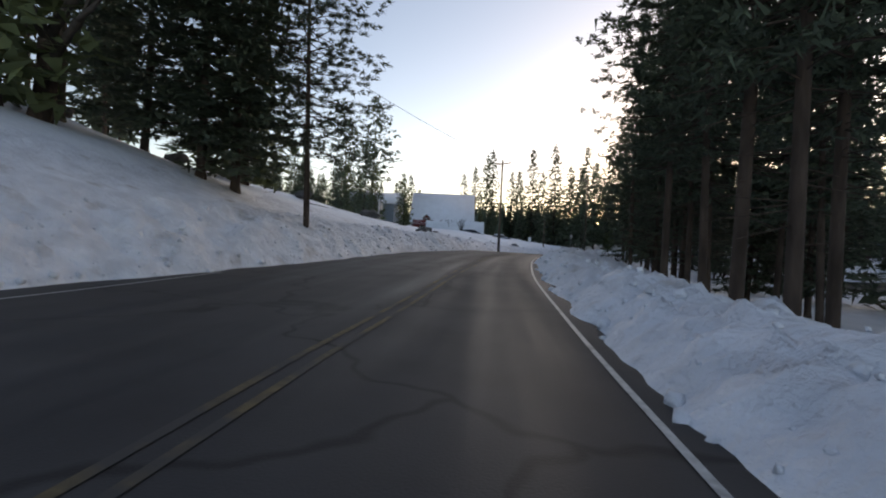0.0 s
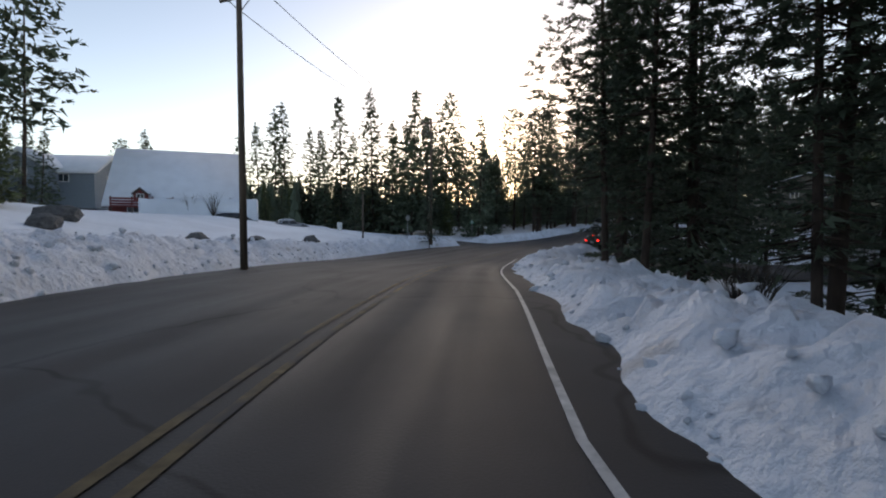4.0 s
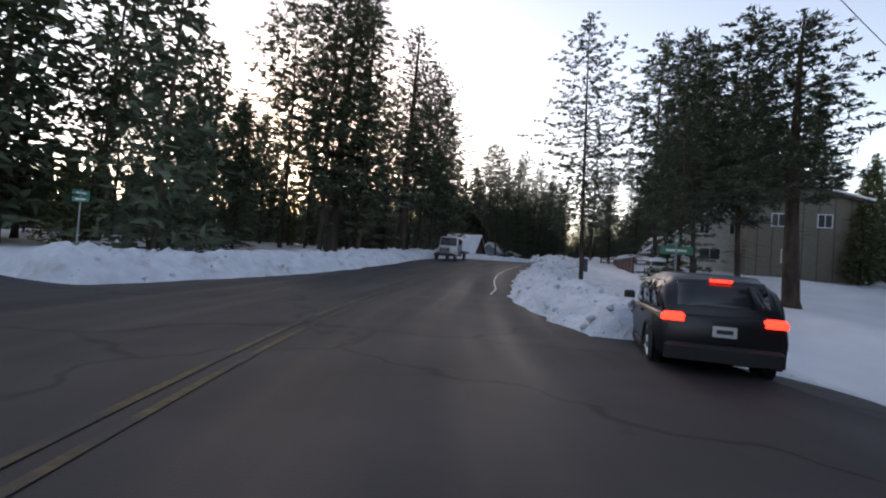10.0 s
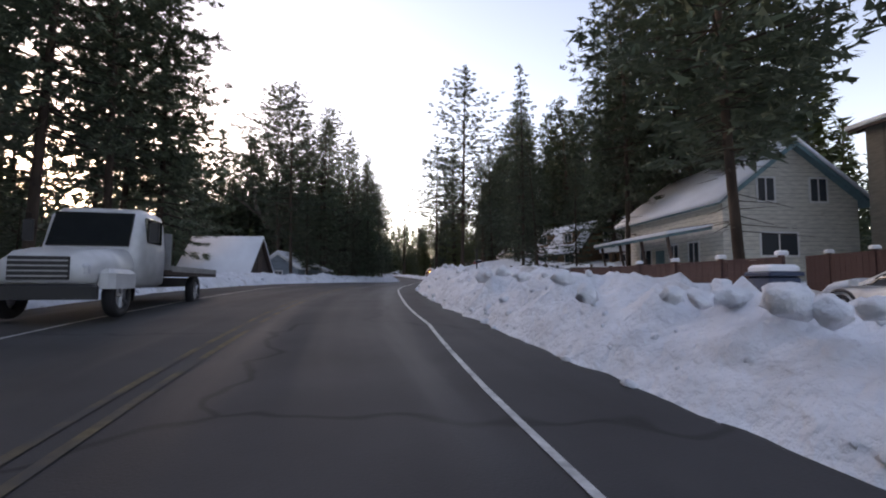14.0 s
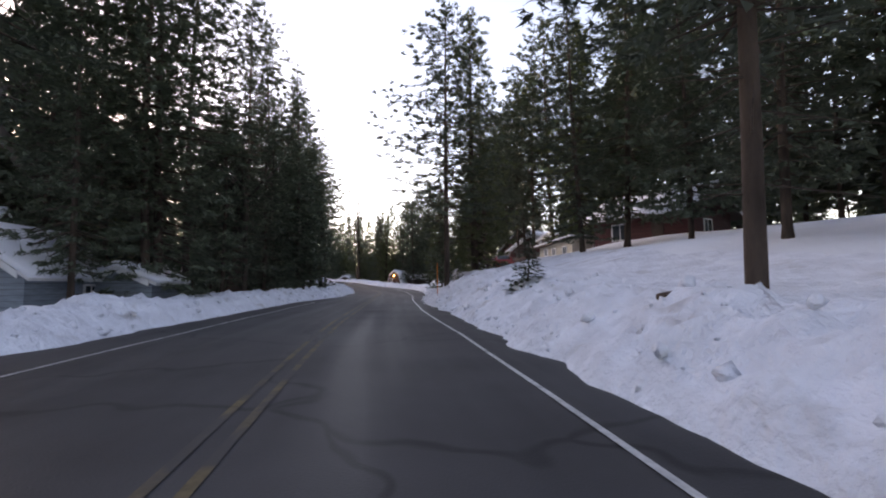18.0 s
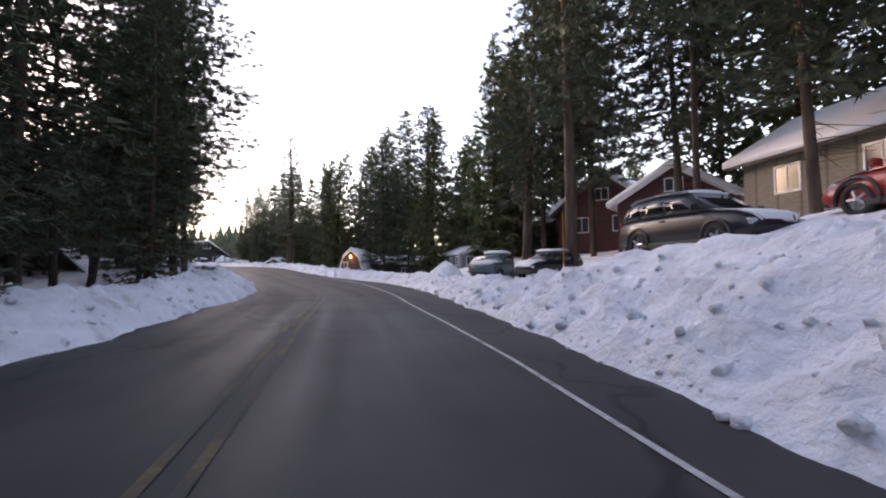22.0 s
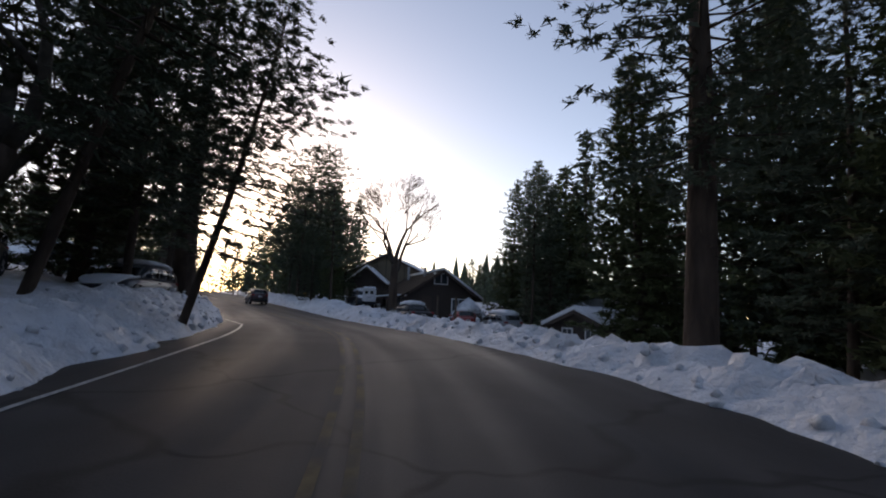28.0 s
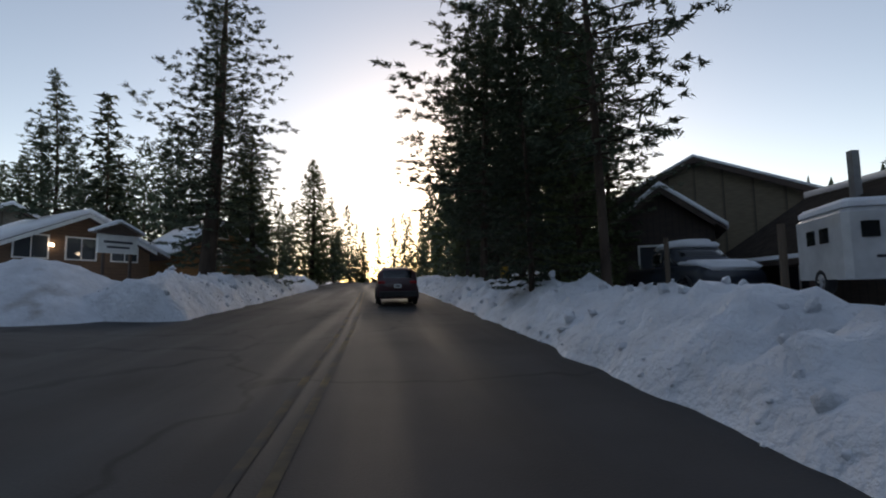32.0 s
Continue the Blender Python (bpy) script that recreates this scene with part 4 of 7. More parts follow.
tree("pine", 201.4, 152.0, 10.5, lean=(12, -55), broad=1.3)
tree("pine", *road_point(277.5, -7.6)[:2], 15, broad=1.4)
tree("cedar", 225.0, 201.9, top=17.0, broad=1.6)
tree("cedar", 236.8, 224.2, top=21.6, broad=1.3)
tree("cedar", 231.7, 144.9, top=19.5)
tree("cedar", 229.7, 141.8, top=19.0)
tree("pine", 66.4, 86.2, top=13.4)
tree("fir", 69.6, 82.4, top=11.8, broad=1.15)
tree("pine", 117.4, 105.3, top=22.0, broad=1.1)
tree("fir", *road_point(178, 13)[:2], 17)
tree("big", 208.1, 140.7, top=20.2, broad=1.15)
tree("pine", 227.4, 174.2, top=20.5, broad=1.15)
tree("fir", 227.0, 176.6, top=13.0, broad=1.3)
tree("cedar", 230.6, 177.6, top=13.5)
tree("pine", 231.6, 184.2, top=18.2)
tree("wide", -10.1, 25.0, 20)
tree("wide", -8.8, 26.2, 21)
tree("wide", -16.2, 31.6, 20)
tree("pine", -4.8, 25.0, 19)
tree("bare", -15.3, 21.5, 12)
tree("fir", -25.0, 42.5, 22)
tree("fir", -5.7, 72.8, top=15.7)
tree("pine", 10.0, 13.2, 28)
tree("pine", 9.6, 10.7, 28)
tree("pine", 12.8, 18.9, 25)
tree("thin", 14.6, 28.8, 18)
tree("pine", 13.4, 22.9, 24)
tree("pine", 12.0, 12.0, 26)
tree("pine", 21.4, 34.2, 24)
tree("pine", 22.3, 26.1, 25)
tree("pine", 20.5, 21.2, 24)
tree("pine", 21.6, 35.6, 24)
tree("pine", 18.0, 28.1, 27)
tree("pine", 18.6, 27.0, 24)
tree("pine", 25.1, 51.2, top=15.2)
tree("thin", 23.7, 43.3, 18)
tree("pine", -12.2, 107.1, top=30.6)
tree("pine", -7.1, 110.2, top=32.1)
tree("fir", -23.3, 90.9, top=16.1)
tree("fir", -27.5, 86.7, top=17.3)
tree("fir", -20.6, 100.6, top=16.7)
tree("pine", -26.5, 66.1, top=19.1)
tree("fir", -22.9, 68.5, top=19.9)
tree("pine", 24.1, 48.6, 16)
tree("fir", 26.2, 48.2, 22)
tree("pine", 24.8, 43.4, 22)
tree("pine", 25.7, 40.9, 22)
tree("pine", 22.4, 36.8, 25)
tree("fir", 28.1, 52.8, 17)
tree("fir", 37.8, 47.2, 20)
tree("pine", 37.4, 61.4, 20)
tree("fir", 44.9, 62.6, 17)
tree("fir", 34.4, 53.9, 20)
tree("fir", 40.8, 58.1, 15)
tree("fir", 49.4, 72.8, 14)
tree("fir", 53.8, 63.1, top=14.2)
tree("fir", 58.9, 63.3, top=16.3)
tree("fir", 60.2, 68.4, top=14.3)
tree("fir", 21.0, 155.6, top=21.9)
tree("fir", 23.7, 147.6, top=23.3)
tree("fir", 31.8, 135.8, top=21.0)
tree("fir", 64.1, 116.9, top=14.1)
tree("pine", 43.3, 66.6, 20)
tree("fir", 46.7, 66.2, 18)
tree("fir", 44.4, 64.8, 15)
tree("fir", 50.5, 70.8, 17)
tree("pine", 39.7, 63.7, 21)
tree("fir", 29.6, 154.8, top=30.4)
tree("fir", 33.5, 137.8, top=21.1)
tree("pine", 68.1, 110.0, top=23.3)
tree("fir", 71.7, 109.1, top=26.3)
tree("fir", 147.9, 78.1, top=20.5)
tree("fir", 145.4, 73.6, top=18.6)
tree("fir", 96.8, 119.5, top=22.6)
tree("big", 70.2, 111.1, 25)
tree("pine", 70.4, 119.5, 26)
tree("pine", 87.1, 115.7, 25)
tree("fir", 90.0, 125.0, top=15.8)
tree("fir", 96.4, 143.5, top=11.9)
tree("fir", 137.4, 139.9, top=21.1)
tree("fir", 153.2, 130.9, top=23.1)
tree("big", 80.9, 112.8, 26)
tree("pine", 91.8, 117.5, 26)
tree("fir", 87.4, 126.2, 22)
tree("pine", 94.5, 89.7, 25, broad=1.15)
tree("pine", 108.7, 91.9, 22)
tree("fir", 115.1, 92.1, 18)
tree("fir", 131.5, 78.2, top=32.8)
tree("pine", 95.7, 121.0, 24)
tree("fir", 137.5, 155.4, top=29.3)
tree("fir", 135.3, 141.4, top=22.9)
tree("fir", 150.8, 130.9, top=28.4)
tree("fir", 138.4, 93.2, top=26.3)
tree("fir", 136.4, 88.4, top=28.0)
tree("fir", 138.6, 78.2, top=30.6)
tree("fir", 104.7, 97.9, 9)
tree("fir", 107.2, 95.4, 8)
tree("fir", 142.9, 81.9, top=28.0)
tree("fir", 140.6, 150.1, top=26.3)
tree("fir", 136.5, 141.4, top=23.6)
tree("bare", 132.3, 134.2, top=26.6)
tree("fir", 128.2, 124.9, top=23.6)
tree("pine", 130.9, 146.5, top=25.8)
tree("fir", 162.4, 88.1, top=27.9)
tree("fir", 142.1, 89.9, top=24.5)
tree("pine", 126.8, 91.4, 16)
tree("fir", 131.5, 85.0, 15)
tree("cedar", 154.5, 97.2, 22)
tree("fir", 136.1, 91.7, 17)
tree("pine", 134.5, 128.1, 25)
tree("pine", 140.5, 136.8, 22)
tree("fir", 129.9, 132.8, 19)
tree("fir", 152.2, 131.8, 18)
tree("fir", 152.9, 129.5, top=24.7)
tree("fir", 155.1, 136.1, top=20.3)
tree("fir", 152.8, 138.5, top=20.9)
tree("fir", 167.4, 132.8, top=18.0)
tree("pine", 156.3, 93.4, 25)
tree("fir", 150.6, 90.1, 22)
tree("fir", 156.6, 137.9, 22)
tree("fir", 160.5, 138.4, 24)
tree("fir", 164.6, 138.5, 24)
tree("fir", 161.1, 133.1, 25)
tree("pine", 173.0, 134.4, 22)
tree("big", 182.2, 113.6, top=25.5, broad=0.8)
tree("pine", 168.3, 138.0, 23)
tree("lean", 170.4, 137.9, 23)
tree("pine", 175.3, 138.6, 21)
tree("pine", 178.9, 138.7, 23)
tree("fir", 177.4, 143.3, 20)
tree("cedar", 198.8, 113.1, 24)
tree("pine", 189.0, 111.0, 26)
tree("pine", 188.4, 109.4, 26)
tree("pine", 181.3, 108.8, 24)
tree("fir", 218.7, 116.0, top=23.1)
tree("pine", 174.2, 137.1, 25)
tree("pine", 178.5, 140.3, 18)
tree("pine", 183.7, 143.6, 18)
tree("fir", 186.9, 143.4, 15)
tree("cedar", 194.7, 115.1, 24)
tree("cedar", 192.2, 113.2, 22)
tree("fir", 201.5, 107.0, 20)
tree("fir", 231.3, 153.4, top=15.7)
tree("fir", 221.8, 130.0, top=25.4)
tree("lean", 218.8, 124.8, 17)
tree("fir", 209.7, 125.2, 18)
tree("fir", 202.2, 163.2, 13)
tree("fir", 221.0, 139.8, 18)
tree("fir", 218.3, 138.4, 17)
tree("fir", 213.1, 137.3, 16)
tree("fir", 234.6, 155.4, top=16.0)
tree("fir", 207.3, 171.1, 17)
tree("fir", 210.1, 176.1, 17)
tree("fir", 238.9, 152.9, top=21.9)
tree("fir", 220.9, 195.7, top=22.1)
tree("fir", 213.2, 207.1, top=20.5)
tree("fir", 209.4, 244.5, top=27.3)
tree("fir", 215.9, 233.9, top=28.7)
tree("fir", 222.8, 241.3, top=25.7)
tree("big", 220.6, 193.8, 19)
tree("pine", 233.5, 181.0, top=16.5)
tree("fir", 236.9, 189.5, 18)
tree("pine", 233.0, 178.2, top=16.0)
tree("fir", 240.2, 193.5, top=12.5)
tree("fir", 250.5, 251.4, top=12.7)
tree("fir", 248.4, 245.9, top=21.9)
tree("fir", 252.0, 215.9, top=11.7)
tree("pine", 113.4, 90.9, 24)
tree("pine", 120.1, 84.9, 25)
tree("pine", 243.6, 202.0, top=25.3)
tree("cedar", 241.9, 198.4, top=12.8)
tree("fir", 242.0, 196.9, top=17.3)
tree("cedar", 208.3, 174.3, top=17.2)
tree("fir", 230.1, 155.0, top=14.7)
tree("cedar", 235.7, 153.7, top=14.5)
tree("pine", 228.7, 153.9, top=15.4)
tree("pine", 212.5, 131.9, top=19.1)
tree("pine", 211.4, 128.7, top=22.0)
tree("pine", 214.5, 125.4, top=25.6)
tree("big", 203.1, 121.7, top=22.5)
tree("pine", 210.7, 117.6, top=21.0)
tree("pine", 103.7, 87.2, 26)
tree("pine", 110.7, 88.3, 24)
tree("pine", 108.6, 84.0, 23)
tree("cedar", 124.4, 82.7, 20)
tree("cedar", 234.5, 146.9, 14)
tree("cedar", 236.6, 159.4, top=17.3)
tree("cedar", 241.2, 157.1, top=17.6)
tree("fir", 237.4, 149.2, top=21.5)
tree("cedar", 219.8, 138.0, 18)
tree("fir", 138.5, 102.1, 22)
tree("pine", 123.3, 128.2, 24)
tree("pine", 161.5, 94.9, 21)
tree("cedar", 232.7, 179.5, top=16.5)
tree("cedar", 183.2, 145.5, 19)
tree("cedar", 188.9, 147.1, 18)
tree("thin", 18.2, 32.5, 20)
tree("fir", 25.0, 31.9, 22)
tree("fir", 26.0, 27.8, 20)


# woods behind: a mass of trees that closes the view, gathered and joined at the end
FOREST = []


def woods(seed, s0, s1, l0, l1, count, lo, hi, kinds=("fir", "fir", "pine", "cedar"), apart=2.4):
    rng = random.Random(seed)
    placed = 0
    for _ in range(count * 4):
        if placed >= count:
            break
        p = road_point(rng.uniform(s0, s1), rng.uniform(l0, l1))
        s, l, z = on_line(p.x, p.y)
        if not (min(l0, l1) - 4 < l[0] < max(l0, l1) + 4) or side_depth(np.array([p.x]), np.array([p.y]))[0] > 0.1:
            continue
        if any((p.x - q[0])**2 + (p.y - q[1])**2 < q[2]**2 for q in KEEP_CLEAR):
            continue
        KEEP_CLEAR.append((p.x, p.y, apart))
        k = rng.uniform(lo, hi) / 20.0
        wide = (k * 0.55 + 0.45 * min(1.25, max(0.55, k))) * rng.uniform(0.95, 1.3)
        m = pose(p.x, p.y, ground_z(p.x, p.y) - 0.1, rng.uniform(-2, 2), rng.uniform(-2, 2), rng.uniform(0, 360)) @ Matrix.Diagonal((wide, wide, k, 1))
        FOREST.append((rng.choice(kinds), rng.randrange(3), np.array(m)))
        placed += 1


SCREEN = []


def screen(seed, s0, s1, l0, l1, count, lo, hi):
    """Far trees that close the view at the horizon: tiers of ragged boughs."""
    rng = random.Random(seed)
    for _ in range(count):
        p = road_point(rng.uniform(s0, s1), rng.uniform(l0, l1))
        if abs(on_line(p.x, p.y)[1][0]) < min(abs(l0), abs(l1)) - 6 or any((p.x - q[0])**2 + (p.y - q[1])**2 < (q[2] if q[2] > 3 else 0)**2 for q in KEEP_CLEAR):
            continue
        h, z = rng.uniform(lo, hi), ground_z(p.x, p.y) - 0.3
        r = h * rng.uniform(0.17, 0.26)
        for k in range(7):
            a, n, ph = k / 7, 8, rng.random() * 6.28
            w = r * (1 - a)**0.8
            top = Vector((p.x, p.y, z + h * min(1, a + 0.34)))
            ring = []
            for i in range(n):
                g, f = ph + 6.283 * i / n, w * rng.uniform(0.55, 1.25)
                ring.append(Vector((p.x + f * math.cos(g), p.y + f * math.sin(g), z + h * (a * 0.9 + rng.uniform(-0.03, 0.05)))))
            for i in range(n):
                SCREEN.append((ring[i], ring[(i + 1) % n] if i % 2 else ring[i].lerp(ring[(i + 1) % n], 0.8), top))


def screen_mesh():
    v = [tuple(p) for t in SCREEN for p in t]
    me = bpy.data.meshes.new("far_woods")
    me.from_pydata(v, [], [(i, i + 1, i + 2) for i in range(0, len(v), 3)])
    me.materials.append(NEEDLE)
    tagged(new("far_woods", me), "distant dark conifer woods beyond the houses", "trees", kind="stuff")


def forest():
    """All the gathered trees as one mesh."""
    raw = {}
    verts, faces, slots, n = [], [], [], 0
    for kind, j, m in FOREST:
        if (kind, j) not in raw:
            got = []
            for slot, me in enumerate(FAR_CONIFERS[kind][j]):
                co = np.empty(len(me.vertices) * 3)
                me.vertices.foreach_get("co", co)
                me.calc_loop_triangles()
                tri = np.empty(len(me.loop_triangles) * 3, np.int32)
                me.loop_triangles.foreach_get("vertices", tri)
                got.append((co.reshape(-1, 3), tri.reshape(-1, 3), slot if slot == 0 else (2 if kind == "cedar" else 1)))
            raw[kind, j] = got
        for co, tri, slot in raw[kind, j]:
            verts.append(co @ m[:3, :3].T + m[:3, 3])
            faces.append(tri + n)
            slots.append(np.full(len(tri), slot, np.int32))
            n += len(co)
    v, f = np.concatenate(verts), np.concatenate(faces)
    me = bpy.data.meshes.new("forest")
    me.vertices.add(len(v))
    me.vertices.foreach_set("co", v.ravel())
    me.loops.add(len(f) * 3)
    me.loops.foreach_set("vertex_index", f.ravel().astype(np.int32))
    me.polygons.add(len(f))
    me.polygons.foreach_set("loop_start", np.arange(0, len(f) * 3, 3, dtype=np.int32))
    me.polygons.foreach_set("material_index", np.concatenate(slots))
    me.update(calc_edges=True)
    for mat in (BARK, NEEDLE, NEEDLE_WARM):
        me.materials.append(mat)
    tagged(new("forest", me), "dark dense conifer forest behind the roadside trees", "forest", kind="stuff")


# ---------------------------------------------------------------- buildings
def window(parent, shape_at, w, h, frame_mat=None, cross=True, label=""):
    """A window in a wall: shape_at maps (across, up, out) to the house's own space."""
    fr, pn = Shape(), Shape()

    def slab(sh, x0, x1, z0, z1, o0, o1):
        vs = [shape_at(x, z, o) for o in (o0, o1) for x, z in ((x0, z0), (x1, z0), (x1, z1), (x0, z1))]
        sh.add(vs, [(0, 1, 2, 3), (7, 6, 5, 4), (0, 4, 5, 1), (1, 5, 6, 2), (2, 6, 7, 3), (3, 7, 4, 0)])
    b = 0.09
    for x0, x1, z0, z1 in ((-w / 2 - b, w / 2 + b, h, h + b), (-w / 2 - b, w / 2 + b, -b, 0), (-w / 2 - b, -w / 2, 0, h), (w / 2, w / 2 + b, 0, h)):
        slab(fr, x0, x1, z0, z1, -0.05, 0.055)
    if cross:
        slab(fr, -0.03, 0.03, 0, h, -0.05, 0.045)
    slab(pn, -w / 2, w / 2, 0, h, -0.04, 0.02)
    f = part("window", fr, frame_mat or TRIM_W, parent, label)
    part("pane", pn, PANE, f)
    return f


def gable_house(name, label, x, y, z, turn, L, Wd, eave, ridge, wall_mat, roof_over=0.5, snow=0.28, windows=(), doors=(), trim=None, gambrel=False, chimney=None, roof_mat=None, frame_mat=None, snow_half=False):
    """A house whose ridge runs along its own x; heights are above z. Windows: wall (w, e: the ends; n, s: the long sides), across, sill, width, height."""
    ob = thing(name, label, "house", pose(x, y, z, 0, 0, turn))
    hx, hy = L / 2, Wd / 2
    trim = trim or TRIM_B
    if gambrel:
        kx, kz = hy * 0.62, eave + (ridge - eave) * 0.72
        line = [(-hy, eave), (-kx, kz), (0, ridge), (kx, kz), (hy, eave)]
    else:
        line = [(-hy, eave), (0, ridge), (hy, eave)]
    body = Shape()
    outline = [(-hy, -0.8)] + line + [(hy, -0.8)]
    n = len(outline)
    vs = [(sx * hx, a, b) for sx in (-1, 1) for a, b in outline]
    body.add(vs, [tuple(range(n)), tuple(range(n, 2 * n))[::-1]] + [(i, (i + 1) % n, n + (i + 1) % n, n + i) for i in range(n)])
    part("wall", body, wall_mat, ob)

    def sheet(t0, t1, grow, extra):
        """A bent roof slab between two offsets above the wall line."""
        sh = Shape()
        prof = [list(p) for p in line]
        if snow_half and t0 > 0.1:
            prof = prof[:len(prof) // 2 + 1]
        for e in ((0,) if snow_half and t0 > 0.1 else (0, -1)):
            a, b = prof[e], prof[1 if e == 0 else -2]
            d = Vector((a[0] - b[0], a[1] - b[1])).normalized()
            a[0] += d.x * (roof_over + extra)
            a[1] += d.y * (roof_over + extra)
        k = len(prof)
        X = hx + roof_over * 0.8 + grow
        pts = [(sx * X, a, b + t) for sx in (-1, 1) for t in (t0, t1) for a, b in prof]
        fs = []
        for i in range(k - 1):
            fs += [(i, i + 1, k + i + 1, k + i), (2 * k + i, 3 * k + i, 3 * k + i + 1, 2 * k + i + 1), (i, 2 * k + i, 2 * k + i + 1, i + 1), (k + i, k + i + 1, 3 * k + i + 1, 3 * k + i)]
        fs += [(0, k, 3 * k, 2 * k), (k - 1, 3 * k - 1, 4 * k - 1, 2 * k - 1)]
        sh.add(pts, fs)
        return sh
    part("roof", sheet(0.02, 0.16, 0, 0), roof_mat or trim, ob)
    if snow:
        part("roof_snow", sheet(0.165, 0.165 + snow, 0.06, 0.08), ROOFSNOW, ob, "thick smooth snow lying on the roof", True)
    maps = {"w": lambda c: (lambda a, b, o: (-hx - o, c[0] - a, c[1] + b)), "e": lambda c: (lambda a, b, o: (hx + o, c[0] + a, c[1] + b)),
            "n": lambda c: (lambda a, b, o: (c[0] - a, hy + o, c[1] + b)), "s": lambda c: (lambda a, b, o: (c[0] + a, -hy - o, c[1] + b))}
    for wl, c, sill, w, h in windows:
        window(ob, maps[wl]((c, sill)), w, h, frame_mat)
    for wl, c, sill, w, h in doors:
        sh, at = Shape(), maps[wl]((c, sill))
        vs = [at(a, b, o) for o in (-0.04, 0.05) for a, b in ((-w / 2, 0), (w / 2, 0), (w / 2, h), (-w / 2, h))]
        sh.add(vs, [(0, 1, 2, 3), (7, 6, 5, 4), (0, 4, 5, 1), (1, 5, 6, 2), (2, 6, 7, 3), (3, 7, 4, 0)])
        part("door", sh, trim, ob)
    # barge boards on both ends
    for sx in (-1, 1):
        for i in range(len(line) - 1):
            (a0, b0), (a1, b1) = line[i], line[i + 1]
            X = sx * (hx + roof_over * 0.8 + 0.03)
            sh = Shape().add([(X + o, a, b + t) for o in (-0.03, 0.03) for a, b, t in ((a0, b0, -0.12), (a1, b1, -0.12), (a1, b1, 0.12), (a0, b0, 0.12))],
                             [(0, 1, 2, 3), (7, 6, 5, 4), (0, 4, 5, 1), (1, 5, 6, 2), (2, 6, 7, 3), (3, 7, 4, 0)])
            part("barge_board", sh, frame_mat or trim, ob)
    for c in (chimney or ()):
        ch = Shape().box(c[0], c[1], ridge - 1.2, c[2], c[2], 2.2 + c[3])
        part("chimney", ch, METAL if c[2] < 0.4 else WOOD, ob)
    return ob


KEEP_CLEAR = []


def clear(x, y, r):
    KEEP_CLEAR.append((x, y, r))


PAINT_RED = siding("red_boards", (0.20, 0.035, 0.03), 0.22)
PAINT_GREY = siding("blue_grey_boards", (0.20, 0.24, 0.27), 0.2)
PAINT_WHITE = siding("off_white_boards", (0.62, 0.59, 0.52), 0.22)
PAINT_TAN = siding("tan_plywood", (0.19, 0.165, 0.13), 1.2, across=True)
LOG = siding("golden_brown_logs", (0.21, 0.12, 0.065), 0.3)
DARKWOOD = siding("dark_stained_boards", (0.055, 0.038, 0.032), 0.25, across=True)
OLIVE = siding("olive_brown_panels", (0.16, 0.125, 0.085), 1.2, across=True)
MAROON = siding("maroon_boards", (0.10, 0.03, 0.028), 0.25)

# the big red barn-like lodge with its steep snowy roof, and the grey house behind it
gable_house("lodge", "red lodge with a steep snow-covered roof on a bank", 9.4, 105.3, 2.6, -7.0, 12.6, 11.6, 1.0, 7.35, PAINT_RED, 0.6, 0.3,
            windows=(("s", -4, 0.1, 1.0, 0.6), ("s", 0, 0.1, 1.0, 0.6), ("s", 4, 0.1, 1.0, 0.6), ("e", 0, 2.4, 1.1, 1.3)))
gable_house("dormer", "small red roof dormer on the snowy lodge", 5.6, 101.0, 3.9, 83.0, 2.6, 1.3, 0.8, 1.4, PAINT_RED, 0.2, 0.2, windows=(("w", 0, 0.25, 0.6, 0.5),))
gable_house("house", "blue-grey bungalow with a snowy roof on the hill", -7, 127, 4.4, -20, 14, 8, 4.4, 6.8, PAINT_GREY, 0.6, 0.3, windows=(("s", -4, 3.0, 1.3, 1.0), ("s", 3, 3.0, 1.3, 1.0), ("e", 0, 3.0, 1.6, 1.0)), trim=TRIM_W)
gable_house("house", "blue-grey gable wing of the hill bungalow", -9, 123.2, 7.0, 70, 5, 6, 2.3, 4.3, PAINT_GREY, 0.5, 0.28, windows=(("w", 0, 0.9, 1.4, 1.1),), trim=TRIM_W)

# two-storey gable house, tan house and cottage by the board fence
gable_house("house", "two-storey off-white gable house with teal roof edges", 106.2, 86.8, 1.0, 17, 11, 7.2, 4.3, 7.1, PAINT_WHITE, 0.6, 0.22,
            windows=(("w", 1.3, 4.25, 0.85, 1.15), ("w", -1.5, 4.25, 0.85, 1.15), ("w", 0.7, 1.5, 1.9, 1.1), ("n", -3, 1.0, 0.9, 1.3), ("n", -1, 1.0, 0.9, 1.3), ("n", 2.4, 1.0, 1.4, 1.2)), doors=(("n", 0.6, 0.1, 0.95, 2.0),), trim=TRIM_T)
porch = Shape().box(0, 0, 0, 9.5, 2.4, 0.14)
pr = thing("porch_roof", "lean-to porch roof with snow along the house", "porch", pose(104.2, 91.6, 3.6, -10, 0, 17))
part("roof", porch, TRIM_T, pr)
part("roof_snow", Shape().box(0, 0, 0.145, 9.6, 2.5, 0.16, cut=0.05), ROOFSNOW, pr)
for k in (-4.2, -1.4, 1.4, 4.2):
    part("post", Shape().box(k, 0.9, -2.6, 0.13, 0.13, 2.6), TRIM_B, pr)
gable_house("house", "tall narrow tan plywood house beside the fence", 99.2, 78.2, 0.8, 17, 2.4, 9, 7.4, 8.7, PAINT_TAN, 0.5, 0.2, windows=(("w", 2.0, 5.0, 1.0, 1.1), ("w", -1.6, 5.0, 1.0, 1.1), ("w", 1.0, 1.6, 1.2, 1.1)))
